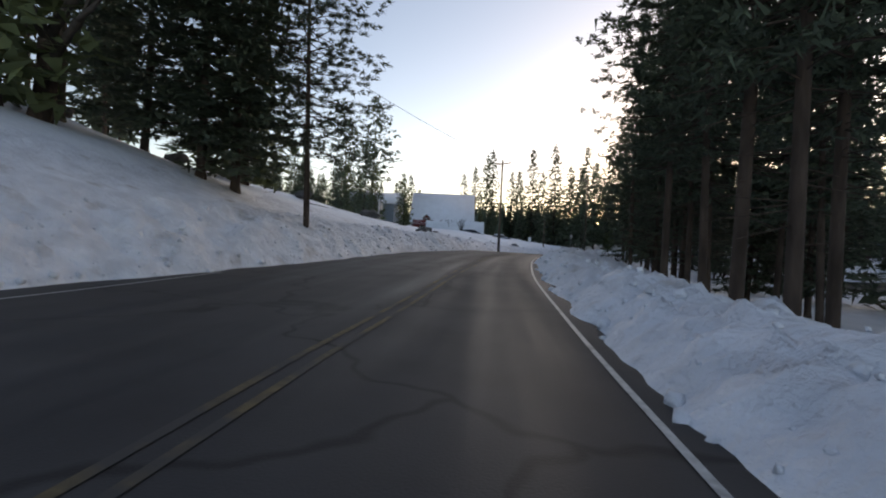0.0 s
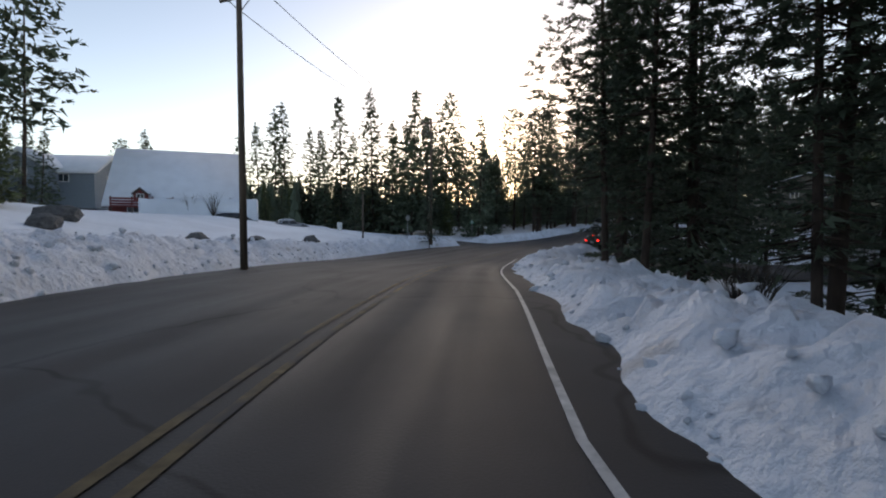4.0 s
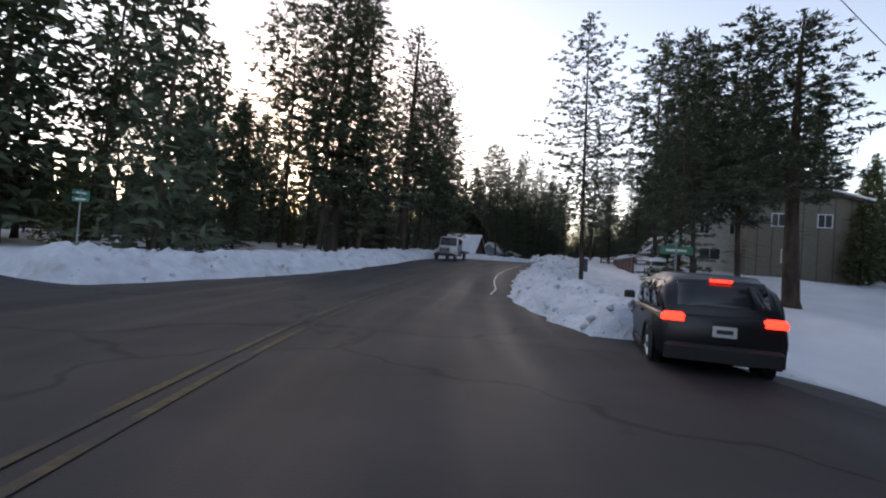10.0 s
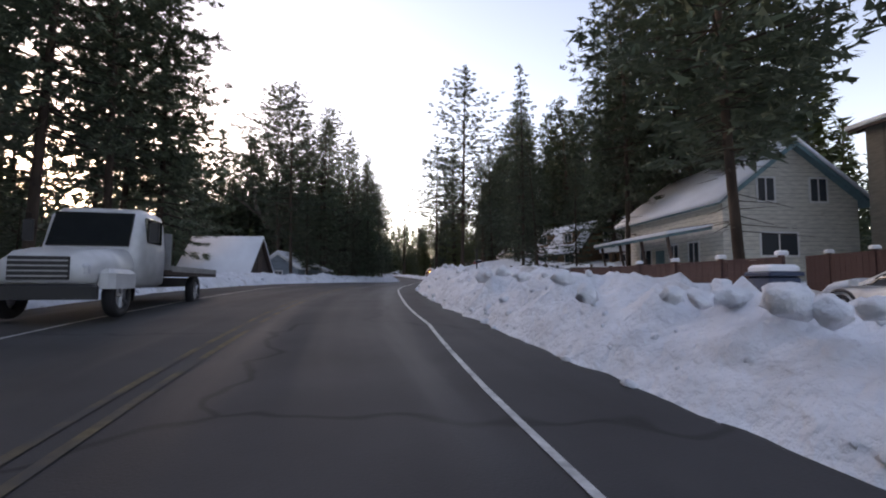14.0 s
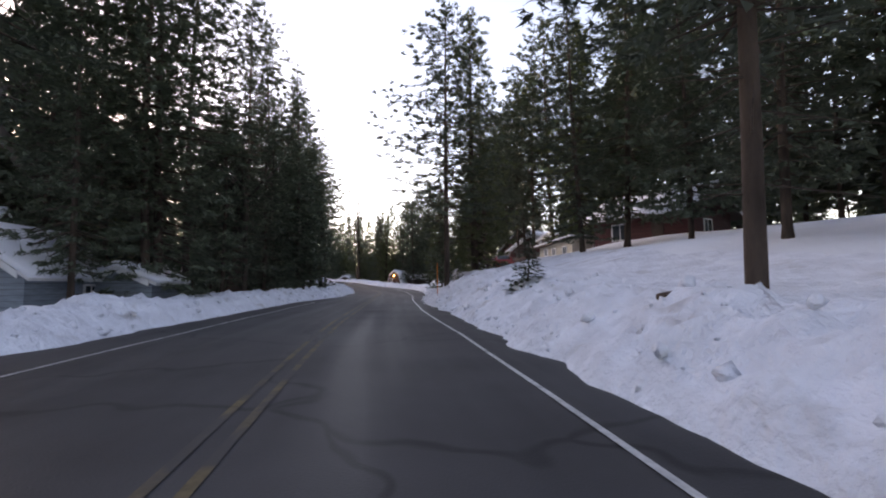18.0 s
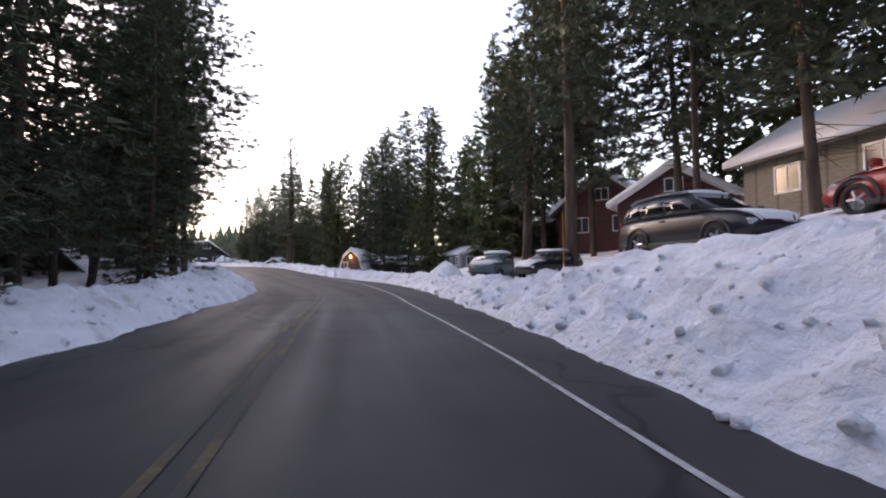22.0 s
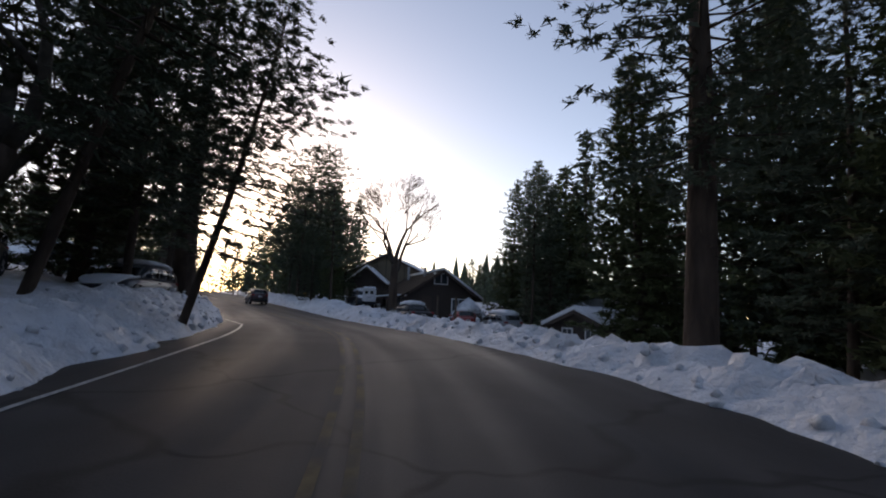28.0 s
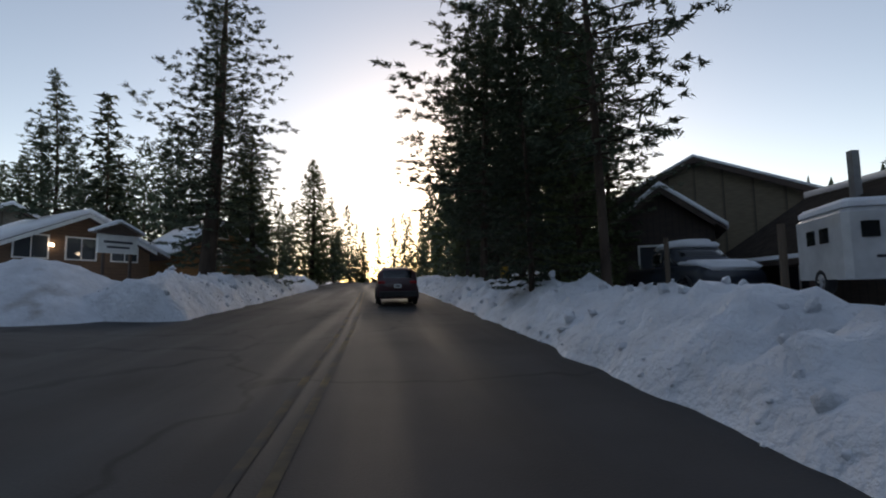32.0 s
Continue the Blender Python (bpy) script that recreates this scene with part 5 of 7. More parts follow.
gable_house("cottage", "small brown cottage with snowy roof behind fence rails", 122.6, 89.8, 2.6, 14, 9, 6.2, 2.5, 4.7, DARKWOOD, 0.7, 0.3, windows=(("w", -0.6, 0.8, 0.9, 1.2), ("n", 0, 0.9, 1.2, 1.0)), trim=TRIM_W)

# A-frame shed beyond the truck
gable_house("shed", "small A-frame shed whose snowy roof reaches the ground", 111.6, 126.2, 1.5, -78, 6.0, 5.4, 0.1, 3.4, DARKWOOD, 0.35, 0.22, doors=(("e", 0, 0.0, 1.0, 1.9),))

# long log house with a gambrel roof and two dormers
log = gable_house("log_house", "golden-brown log house with snowy gambrel roof and dormers", 121.2, 94.0, 1.75, 36, 6.2, 6.6, 2.5, 4.7, LOG, 0.9, 0.32,
                  windows=(("n", -1.9, 0.7, 1.3, 1.1), ("n", 2.1, 0.8, 1.0, 1.0), ("w", 0, 0.9, 1.2, 1.1), ("w", 0, 3.2, 1.0, 0.9)), doors=(("n", 0.4, 0.1, 0.95, 1.95),), gambrel=True)
for k in (-1.9, 1.9):
    dm = part("dormer", Shape().box(k, 2.5, 2.8, 1.5, 1.9, 1.1), LOG, log, "brown shingled dormer")
    window(log, lambda a, b, o, k=k: (k - a, 3.45 + o, 3.05 + b), 1.0, 0.65)
gable_house("shed", "small log annex with a snowy roof beside the house", 115.6, 89.4, 1.6, 36, 4.0, 4.5, 2.2, 3.6, LOG, 0.6, 0.3, windows=(("n", 0, 0.8, 1.3, 1.0),))

# low houses on the far side among the trunks
gable_house("cottage", "pale grey cottage with snowy roof among dark trees", 124.6, 128.2, 0.8, 14, 5.2, 4.4, 1.9, 3.5, PAINT_GREY, 0.4, 0.25, windows=(("w", 0, 0.6, 0.8, 0.9), ("s", 1, 0.6, 0.8, 0.9)), trim=TRIM_W)
gable_house("shed", "pale grey lean shed with snow on its roof", 127.9, 125.8, 0.8, 14, 2.8, 2.6, 1.6, 2.2, PAINT_GREY, 0.3, 0.2, trim=TRIM_W)
gable_house("cottage", "white cottage with a steep snowy gable among trees", 129.5, 139, 1.2, -70, 6, 5, 2.3, 5.0, PAINT_WHITE, 0.4, 0.25, windows=(("w", 0, 0.8, 0.9, 1.0),))

# on the slope: dark red cabin, long white outbuilding, tan house
gable_house("cabin", "dark red cabin with a snow-edged roof on the slope", 146.6, 97.6, 4.6, 42, 7.5, 6, 2.5, 4.3, MAROON, 0.8, 0.2, windows=(("n", 1.4, 0.8, 1.3, 1.1), ("w", 0.4, 0.9, 1.0, 1.0)), doors=(("n", -1.6, 0.1, 0.9, 1.95),))
ob = thing("outbuilding", "long low cream outbuilding with a thin snowy shed roof", "house", pose(152.3, 102.8, 3.7, 0, 0, 23.6))
part("wall", Shape().prism([(-2.8, -0.8), (2.8, -0.8), (2.8, 1.75), (-2.8, 2.15)], -2.4, 2.4), material("cream_render", (0.50, 0.45, 0.36), 0.85, noise_scale=1.5, vary=0.12, bump=0.2), ob)
part("roof", Shape().prism([(-3.1, 2.19), (3.1, 1.73), (3.1, 1.87), (-3.1, 2.33)], -2.8, 2.8), TRIM_B, ob)
part("roof_snow", Shape().prism([(-3.15, 2.34), (3.15, 1.88), (3.15, 2.0), (-3.15, 2.46)], -2.85, 2.85), ROOFSNOW, ob)
for k in (-1.6, 0.2, 1.6):
    window(ob, lambda a, b, o, k=k: (k - a, 2.4 + o, 1.0 + b), 0.5, 0.55)
window(ob, lambda a, b, o: (-2.8 - o, 0 - a, 0.9 + b), 0.8, 0.7)
dk = thing("deck", "red-brown timber deck with board railing", "deck", pose(156.4, 107.0, 3.5, 0, 0, 24))
part("floor", Shape().box(0, 0, 0.1, 3.6, 2.6, 0.12), WOOD, dk)
part("railing", Shape().box(0, 1.25, 0.2, 3.6, 0.08, 1.0), FENCE, dk)
part("railing", Shape().box(-1.75, 0, 0.2, 0.08, 2.5, 1.0), FENCE, dk)
gable_house("house", "tan house with red-brown gable above the snowy slope", 166.2, 100.4, 5.0, 10, 9, 7, 2.7, 4.8, PAINT_TAN, 0.7, 0.3, windows=(("n", -2, 0.9, 1.2, 1.1), ("w", 0, 0.9, 1.4, 1.1), ("n", 2, 0.9, 1.2, 1.1)))

garage = gable_house("garage", "red-brown garage with a tan door under a snowy gable", 178.4, 103.6, 4.0, -33, 8, 6.6, 2.6, 4.6, MAROON, 0.6, 0.28, windows=(("w", 0, 3.2, 0.9, 0.7),), trim=TRIM_W)
part("garage_door", Shape().box(-4.03, 0, 0.1, 0.06, 4.4, 2.2), PAINT_TAN, garage, "tan panelled garage door")

gable_house("house", "dark steep-roofed house with patches of snow among pines", 181.6, 152.6, 0.9, 40, 10, 7.5, 1.8, 6.0, DARKWOOD, 0.7, 0.2, windows=(("s", -2, 0.7, 1.2, 1.0), ("s", 2, 0.7, 1.2, 1.0)), snow_half=True)

# houses behind the parked cars
gable_house("house", "red-brown chalet with snowy roof and white window trim", 190.2, 103.6, 4.8, -40, 9, 8, 2.8, 5.8, MAROON, 0.8, 0.35, windows=(("w", 1.8, 0.9, 1.2, 1.2), ("w", -1.6, 0.9, 1.2, 1.2), ("w", 0, 3.6, 1.1, 0.9)), chimney=((1, 0.5, 0.5, 0.3),))
gable_house("house", "yellow-brown house under a broad snowy roof slope", 198.0, 106.2, 4.8, 10, 8, 7, 2.6, 5.4, PAINT_TAN, 0.7, 0.35, windows=(("n", 0, 0.8, 1.2, 1.1), ("w", 0, 0.8, 1.2, 1.1)))
gable_house("shed", "small pale grey garden shed with snowy roof", 197.6, 117.6, 2.4, 20, 4.4, 3.2, 1.7, 2.3, PAINT_GREY, 0.4, 0.2, windows=(("w", 0.6, 0.6, 0.7, 0.8), ("n", -1, 0.6, 0.7, 0.8), ("n", 0.8, 0.6, 0.7, 0.8)), trim=TRIM_W)
gable_house("shed", "little grey shed with snow on its roof", 205.6, 122.0, 2.2, 20, 2.6, 2.4, 1.5, 2.2, PAINT_GREY, 0.3, 0.2)

# A-frame cabin with the lit porch lamp
gable_house("cabin", "narrow A-frame cabin front with white edges and lit lamp", 209.3, 131.8, 1.25, -4, 7.0, 3.2, 0.5, 3.8, DARKWOOD, 0.35, 0.15, windows=(("w", 0.9, 1.2, 0.8, 1.0),), doors=(("w", -0.5, 0.2, 0.95, 2.1),), trim=TRIM_B, frame_mat=TRIM_W, gambrel=True)
gable_house("cabin", "dark timber cabin wing under a low snowy roof", 212.8, 127.4, 1.05, -50, 8.0, 5.0, 2.3, 3.4, DARKWOOD, 0.6, 0.2, windows=(("s", 0, 0.8, 1.0, 0.9),))
lp = thing("wall_lamp", "lit amber porch lamp on the cabin gable", "lamp", pose(205.72, 132.1, 4.15))
part("bracket", Shape().box(0.08, 0, 0.05, 0.2, 0.06, 0.06), BLACK, lp)
part("bulb", Shape().box(-0.05, 0, -0.12, 0.16, 0.16, 0.26, cut=0.04), LAMP, lp)
glowlight = bpy.data.lights.new("porch_glow", "POINT")
glowlight.energy, glowlight.color, glowlight.shadow_soft_size = 5, (1.0, 0.6, 0.25), 0.1
gl = new("porch_glow", glowlight)
gl.location = (205.3, 132.1, 4.05)
rl = thing("deck_railing", "white-topped timber deck railing in front of the cabin", "railing", pose(205.2, 132.0, 1.0, 0, 0, -52))
for k in range(3):
    part("rail", Shape().box(1.6, -0.6, 0.35 + 0.3 * k, 6.6, 0.05, 0.12), TRIM_W, rl)
for k in range(6):
    part("post", Shape().box(-1.6 + 1.3 * k, -0.6, -0.5, 0.1, 0.1, 1.65), TRIM_B, rl)

gable_house("cottage", "dark cottage with snowy roof and white windows", 230.6, 149.0, 1.5, -20, 5.8, 4.4, 1.9, 2.8, DARKWOOD, 0.7, 0.28, windows=(("w", 1.0, 0.6, 0.8, 1.0), ("w", -1.0, 0.6, 0.8, 1.0), ("n", 0, 0.6, 0.9, 1.0)))
gable_house("house", "long dark-grey house with white trim and snowy roof", 239.2, 148.0, 1.6, -72, 13, 6, 2.2, 4.0, DARKWOOD, 0.7, 0.3, windows=(("s", -4.5, 0.6, 1.0, 1.1), ("s", 0, 0.6, 1.0, 1.1), ("s", 4, 0.6, 1.0, 1.1)), frame_mat=TRIM_W)
gable_house("porch_gable", "dark gabled porch with white-framed double window", 235.9, 152.4, 1.6, 18, 2.6, 4.2, 2.0, 3.3, DARKWOOD, 0.5, 0.25, windows=(("w", 0.55, 0.5, 0.8, 1.1), ("w", -0.55, 0.5, 0.8, 1.1)), frame_mat=TRIM_W)

# dark log lodge behind the bare tree
lodge = gable_house("log_lodge", "dark log lodge with long roof, porch and stove pipes", 234.5, 168.3, 3.15, 54, 10.4, 6.4, 2.4, 4.5, DARKWOOD, 0.9, 0.22, snow_half=True, roof_mat=ROOF_DARK,
                    windows=(("n", -2.5, 0.9, 1.3, 1.2), ("n", 2, 0.9, 1.3, 1.2), ("w", 0, 3.4, 1.2, 0.9), ("w", -1.8, 0.9, 1.2, 1.1)), doors=(("w", 1.4, 0.1, 1.0, 2.1),), chimney=((-2.2, 0.6, 0.22, -0.4), (2.6, 0.9, 0.22, 0.0)))
part("porch_roof", Shape().prism([(-5.2, 1.95), (5.2, 1.95), (5.2, 2.08), (-5.2, 2.08)], 3.2, 4.5), TRIM_B, lodge)
part("porch_snow", Shape().prism([(-5.3, 2.09), (5.3, 2.09), (5.3, 2.2), (-5.3, 2.2)], 3.25, 4.6), ROOFSNOW, lodge)
for k in (-5.0, -2.5, 0.0, 2.5, 5.0):
    part("porch_post", Shape().box(k, 4.3, -0.5, 0.18, 0.18, 2.65), TRIM_B, lodge)
gable_house("hall", "large olive-brown hall with a plain gable wall", 245.6, 180.4, 4.1, 22, 12, 9.5, 4.4, 6.6, OLIVE, 0.5, 0.12)
gable_house("porch_gable", "dark entrance gable with snowy roof on the hall", 237.6, 178.6, 4.1, 30, 3.6, 4.0, 3.0, 4.6, DARKWOOD, 0.5, 0.22, windows=(("w", 0, 1.0, 1.8, 1.2),))

# restaurant group beyond the junction
gable_house("restaurant", "low brown roadside restaurant with snowy gable roof", 213.2, 207.2, 6.0, 118, 7.5, 8.6, 1.5, 3.6, WOOD, 1.0, 0.3, windows=(("w", 2.6, 0.9, 1.6, 1.3), ("w", 0, 0.9, 1.6, 1.3), ("w", -2.6, 0.9, 1.6, 1.3)), trim=TRIM_B, frame_mat=TRIM_W)
gable_house("shop", "orange-brown shop with snowy gable beside the restaurant", 222.4, 210.2, 6.0, 110, 7, 6.2, 1.8, 3.9, siding("orange_brown_boards", (0.30, 0.14, 0.05), 0.25), 0.8, 0.3, windows=(("w", 0, 0.9, 1.6, 1.2), ("w", 0, 3.0, 0.9, 0.8)))
gable_house("house", "pale yellow house with snowy roof behind the restaurant", 207.6, 221.8, 7.6, 118, 8, 7, 2.4, 4.4, PAINT_TAN, 0.7, 0.3, windows=(("w", 0, 1.2, 1.2, 1.2),))
ps = thing("pylon_sign", "tall pole sign with a snow-capped pale panel", "sign", pose(216.8, 195.6, 4.4, 0, 0, 28) @ Matrix.Scale(0.72, 4))
part("post", Shape().box(-0.9, 0, -0.6, 0.16, 0.16, 4.4), TRIM_B, ps)
part("post", Shape().box(0.9, 0, -0.6, 0.16, 0.16, 4.4), TRIM_B, ps)
part("panel", Shape().box(0, 0, 3.2, 2.6, 0.25, 1.3), TRIM_W, ps, "pale sign panel")
part("lettering", Shape().box(0, 0.135, 3.9, 1.9, 0.02, 0.16).box(0, 0.135, 3.55, 1.5, 0.02, 0.14), INK, ps)
part("lettering", Shape().box(0, -0.135, 3.9, 1.9, 0.02, 0.16).box(0, -0.135, 3.55, 1.5, 0.02, 0.14), INK, ps)
part("gable_cap", Shape().prism([(-1.6, 4.55), (1.6, 4.55), (0, 5.3)], -0.35, 0.35), TRIM_B, ps)
part("cap_snow", Shape().prism([(-1.7, 4.62), (0, 5.42), (1.7, 4.62), (1.7, 4.78), (0, 5.6), (-1.7, 4.78)], -0.4, 0.4), ROOFSNOW, ps)
for k, (x, y, z) in enumerate(((211.4, 203.6, 7.3), (216.4, 202.6, 7.3), (213.6, 203.0, 7.6), (223.0, 206.4, 7.7))):
    ln = thing("eave_lamp", "small lit lamp under the snowy eave", "lamp", pose(x, y, z), "restaurant lamps")
    part("bulb", Shape().box(0, 0, 0, 0.16, 0.16, 0.16, cut=0.03), glow("white_lamp_glass", (1.0, 0.9, 0.75), 9) if k == 0 else bpy.data.materials["white_lamp_glass"], ln)


# ---------------------------------------------------------------- vehicles
def paint(name, base, rough=0.32):
    return material(name, base, rough, 0.0, noise_scale=3, vary=0.12, spec=0.6)


P_MAROON, P_BLACK, P_DARK, P_RED = paint("maroon_car_paint", (0.055, 0.018, 0.022)), paint("black_car_paint", (0.012, 0.013, 0.016)), paint("dark_blue_car_paint", (0.025, 0.032, 0.045)), paint("red_car_paint", (0.33, 0.025, 0.02))
P_TEAL, P_WHITE, P_SILVER = paint("teal_car_paint", (0.04, 0.10, 0.11)), paint("white_car_paint", (0.55, 0.56, 0.57)), paint("silver_car_paint", (0.28, 0.29, 0.31))


def loft(sections):
    """A closed body through cross-sections (x, half width low, half width high, z low, z mid, z high), with rounded corners."""
    sh = Shape()
    rings = []
    for x, w0, w1, z0, zm, z1 in sections:
        half = [(w0 * 0.82, z0), (w0 * 0.97, z0 + 0.08), (w0, zm), ((w0 + w1) / 2, (zm + z1) / 2), (w1, z1 - 0.10), (w1 * 0.88, z1 - 0.015), (w1 * 0.5, z1)]
        rings.append([(x, -a, b) for a, b in half] + [(x, a, b) for a, b in reversed(half)])
    n = len(rings[0])
    vs = [p for r in rings for p in r]
    fs = [tuple(range(n)), tuple(range((len(rings) - 1) * n, len(rings) * n))[::-1]]
    for i in range(len(rings) - 1):
        fs += [(i * n + k, i * n + (k + 1) % n, (i + 1) * n + (k + 1) % n, (i + 1) * n + k) for k in range(n)]
    return sh.add(vs, fs)


def wheel(ob, x, y, r=0.35):
    t = Shape()
    k = 18
    s = 1 if y > 0 else -1
    prof = [(r * 0.62, -0.10), (r * 0.93, -0.11), (r, -0.06), (r, 0.06), (r * 0.93, 0.11), (r * 0.62, 0.10)]
    vs = [(x + a * math.cos(2 * math.pi * i / k), y + b, r + a * math.sin(2 * math.pi * i / k)) for i in range(k) for a, b in prof]
    m = len(prof)
    t.add(vs, [(i * m + j, i * m + (j + 1) % m, ((i + 1) % k) * m + (j + 1) % m, ((i + 1) % k) * m + j) for i in range(k) for j in range(m)])
    w = part("wheel", t, TYRE, ob, "black tyre", True)
    rm = Shape()
    for i in range(5):
        a = 2 * math.pi * i / 5
        rm.tube((x, y + s * 0.07, r), (x + r * 0.58 * math.cos(a), y + s * 0.085, r + r * 0.58 * math.sin(a)), 0.05, 0.035, 5)
    rm.tube((x, y + s * 0.03, r), (x, y + s * 0.06, r), r * 0.62, r * 0.62, 16)
    rm.tube((x, y + s * 0.06, r), (x, y + s * 0.10, r), 0.07, 0.06, 8)
    part("rim", rm, RIM, w)


def cab_at(cab, x):
    """The cabin's cross-section at x."""
    return [float(np.interp(x, [c[0] for c in cab], [c[k] for c in cab])) for k in range(1, 6)]


def slab(outer, inner, rows, cols):
    """A thin closed panel between two grids of points."""
    n = rows * cols
    q = [(r * cols + c, r * cols + c + 1, (r + 1) * cols + c + 1, (r + 1) * cols + c) for r in range(rows - 1) for c in range(cols - 1)]
    rim = [c for c in range(cols)] + [r * cols + cols - 1 for r in range(1, rows)] + [(rows - 1) * cols + c for c in range(cols - 2, -1, -1)] + [r * cols for r in range(rows - 2, 0, -1)]
    fs = q + [tuple(n + k for k in reversed(f)) for f in q] + [(rim[k], n + rim[k], n + rim[(k + 1) % len(rim)], rim[(k + 1) % len(rim)]) for k in range(len(rim))]
    return Shape().add(outer + inner, fs)


def side_panel(cab, y, a, b, c, d, low, high):
    outer, inner = [], []
    for r in range(5):
        f = r / 4
        for g in (0, 0.33, 0.67, 1):
            x = (a + (b - a) * f) * (1 - g) + (c + (d - c) * f) * g
            w0, w1, z0, zm, z1 = cab_at(cab, x)
            z = low + (min(high, z1 - 0.13) - low) * f
            w = float(np.interp(z, [z0 + 0.08, zm, (zm + z1) / 2, z1 - 0.1], [w0 * 0.97, w0, (w0 + w1) / 2, w1]))
            outer.append((x, y * (w + 0.012), z))
            inner.append((x, y * (w - 0.03), z))
    return slab(outer, inner, 5, 4)


def top_panel(cab, a, b):
    outer, inner = [], []
    for r in range(4):
        x = a + (b - a) * r / 3
        w0, w1, z0, zm, z1 = cab_at(cab, x)
        for g in (-0.9, -0.5, 0.5, 0.9):
            z = z1 - (0.02 if abs(g) > 0.6 else 0.0)
            outer.append((x, w1 * g, z + 0.014))
            inner.append((x, w1 * g, z - 0.03))
    return slab(outer, inner, 4, 4)


def car(name, label, m, colour, kind="suv", lit=False, snow=0.0, stripe=None):
    """Nose towards +x, wheels on z = 0."""
    ob = thing(name, label, "car", m)
    if kind == "suv":
        L, W, H, belt, hood = 4.6, 0.92, 1.68, 1.05, 1.02
        cab = [(-2.26, 0.80, 0.70, belt - 0.10, 1.06, 1.12), (-2.0, 0.85, 0.68, belt - 0.06, 1.28, 1.56), (-1.65, 0.87, 0.69, belt - 0.06, 1.34, H - 0.03), (-0.8, 0.88, 0.72, belt - 0.06, 1.36, H), (0.35, 0.88, 0.71, belt - 0.06, 1.35, H - 0.05), (1.25, 0.82, 0.74, belt - 0.07, 1.04, 1.08)]
        body = [(-2.30, 0.78, 0.74, 0.42, 0.7, 0.98), (-2.24, 0.86, 0.82, 0.32, 0.7, 1.06), (-1.4, W, 0.87, 0.26, 0.7, 1.08), (0.0, W, 0.88, 0.24, 0.7, 1.07), (1.2, W, 0.86, 0.25, 0.7, 1.05), (1.9, 0.90, 0.80, 0.28, 0.66, 0.97), (2.22, 0.84, 0.72, 0.34, 0.6, 0.86), (2.32, 0.70, 0.60, 0.42, 0.58, 0.74)]
    elif kind == "pickup":
        L, W, H, belt = 5.4, 0.95, 1.78, 1.15
        cab = [(-0.55, 0.84, 0.72, belt - 0.06, 1.4, H - 0.06), (-0.3, 0.88, 0.74, belt - 0.06, 1.42, H), (0.75, 0.88, 0.74, belt - 0.06, 1.42, H - 0.03), (1.45, 0.84, 0.78, belt - 0.07, 1.12, 1.17)]
        body = [(-2.75, 0.86, 0.88, 0.45, 0.8, 1.12), (-2.6, W, 0.92, 0.36, 0.8, 1.16), (-0.5, W, 0.92, 0.32, 0.8, 1.17), (1.3, W, 0.91, 0.32, 0.8, 1.16), (2.3, 0.92, 0.86, 0.36, 0.75, 1.1), (2.65, 0.86, 0.78, 0.42, 0.7, 1.0)]
    else:
        L, W, H, belt = 4.6, 0.88, 1.42, 0.9
        tail = -2.1 if kind == "wagon" else -1.6
        cab = [(tail, 0.78, 0.66, belt - 0.04, 1.1, 1.2 if kind == "wagon" else 0.98), (tail + 0.35, 0.82, 0.64, belt - 0.05, 1.14, H - 0.05), (-0.5, 0.84, 0.66, belt - 0.05, 1.16, H), (0.35, 0.84, 0.64, belt - 0.05, 1.15, H - 0.05), (1.25, 0.78, 0.7, belt - 0.06, 0.9, 0.94)]
        body = [(-2.30, 0.74, 0.68, 0.4, 0.6, 0.84), (-2.2, 0.84, 0.78, 0.3, 0.6, 0.92), (-1.2, W, 0.84, 0.22, 0.6, 0.94), (0.2, W, 0.84, 0.2, 0.6, 0.93), (1.3, W, 0.82, 0.22, 0.6, 0.91), (2.0, 0.84, 0.74, 0.26, 0.56, 0.8), (2.28, 0.72, 0.6, 0.34, 0.5, 0.66)]
    b = part("body", loft(body), stripe or colour, ob, "", True)
    part("cabin", loft(cab), colour, ob, "", True)
    tail = cab[0][0]
    part("windscreen", top_panel(cab, 0.46, 1.14), GLASS, ob, "dark glass windscreen", True)
    if kind == "pickup":
        part("rear_window", Shape().box(tail - 0.01, 0, 1.28, 0.03, 1.2, 0.34, cut=0.01), GLASS, ob, "dark rear glass")
    else:
        part("rear_window", top_panel(cab, tail + 0.03, tail + (0.30 if kind == "suv" else 0.33)), GLASS, ob, "dark rear glass", True)
    # side windows between the pillars: low and high ends of each pane
    panes = {"suv": ((-1.95, -1.78, -1.30, -1.30), (-1.22, -1.22, -0.30, -0.34), (-0.20, -0.24, 0.98, 0.42)), "pickup": ((-0.42, -0.40, 0.30, 0.26), (0.40, 0.36, 1.15, 0.74))}
    for y in (-1, 1):
        for a, b, c, d in panes.get(kind, ((tail + 0.26, tail + 0.48, -0.42, -0.46), (-0.32, -0.36, 0.98, 0.40))):
            part("side_window", side_panel(cab, y, a, b, c, d, belt + 0.03, H - 0.15), GLASS, ob, "dark side glass", True)
        part("sill", Shape().box(-0.05, y * (W - 0.03), 0.22, 2.7, 0.08, 0.14, cut=0.03), BLACK, ob)
        for x in (body[-1][0] - 0.86, body[0][0] + 0.92):
            arch = [(x + 0.44 * math.cos(q), y * (W - 0.005), 0.36 + 0.44 * math.sin(q)) for q in np.linspace(-0.25, math.pi + 0.25, 10)]
            part("wheel_arch", Shape().chain(arch, [0.045] * 10, 5), BLACK, ob)
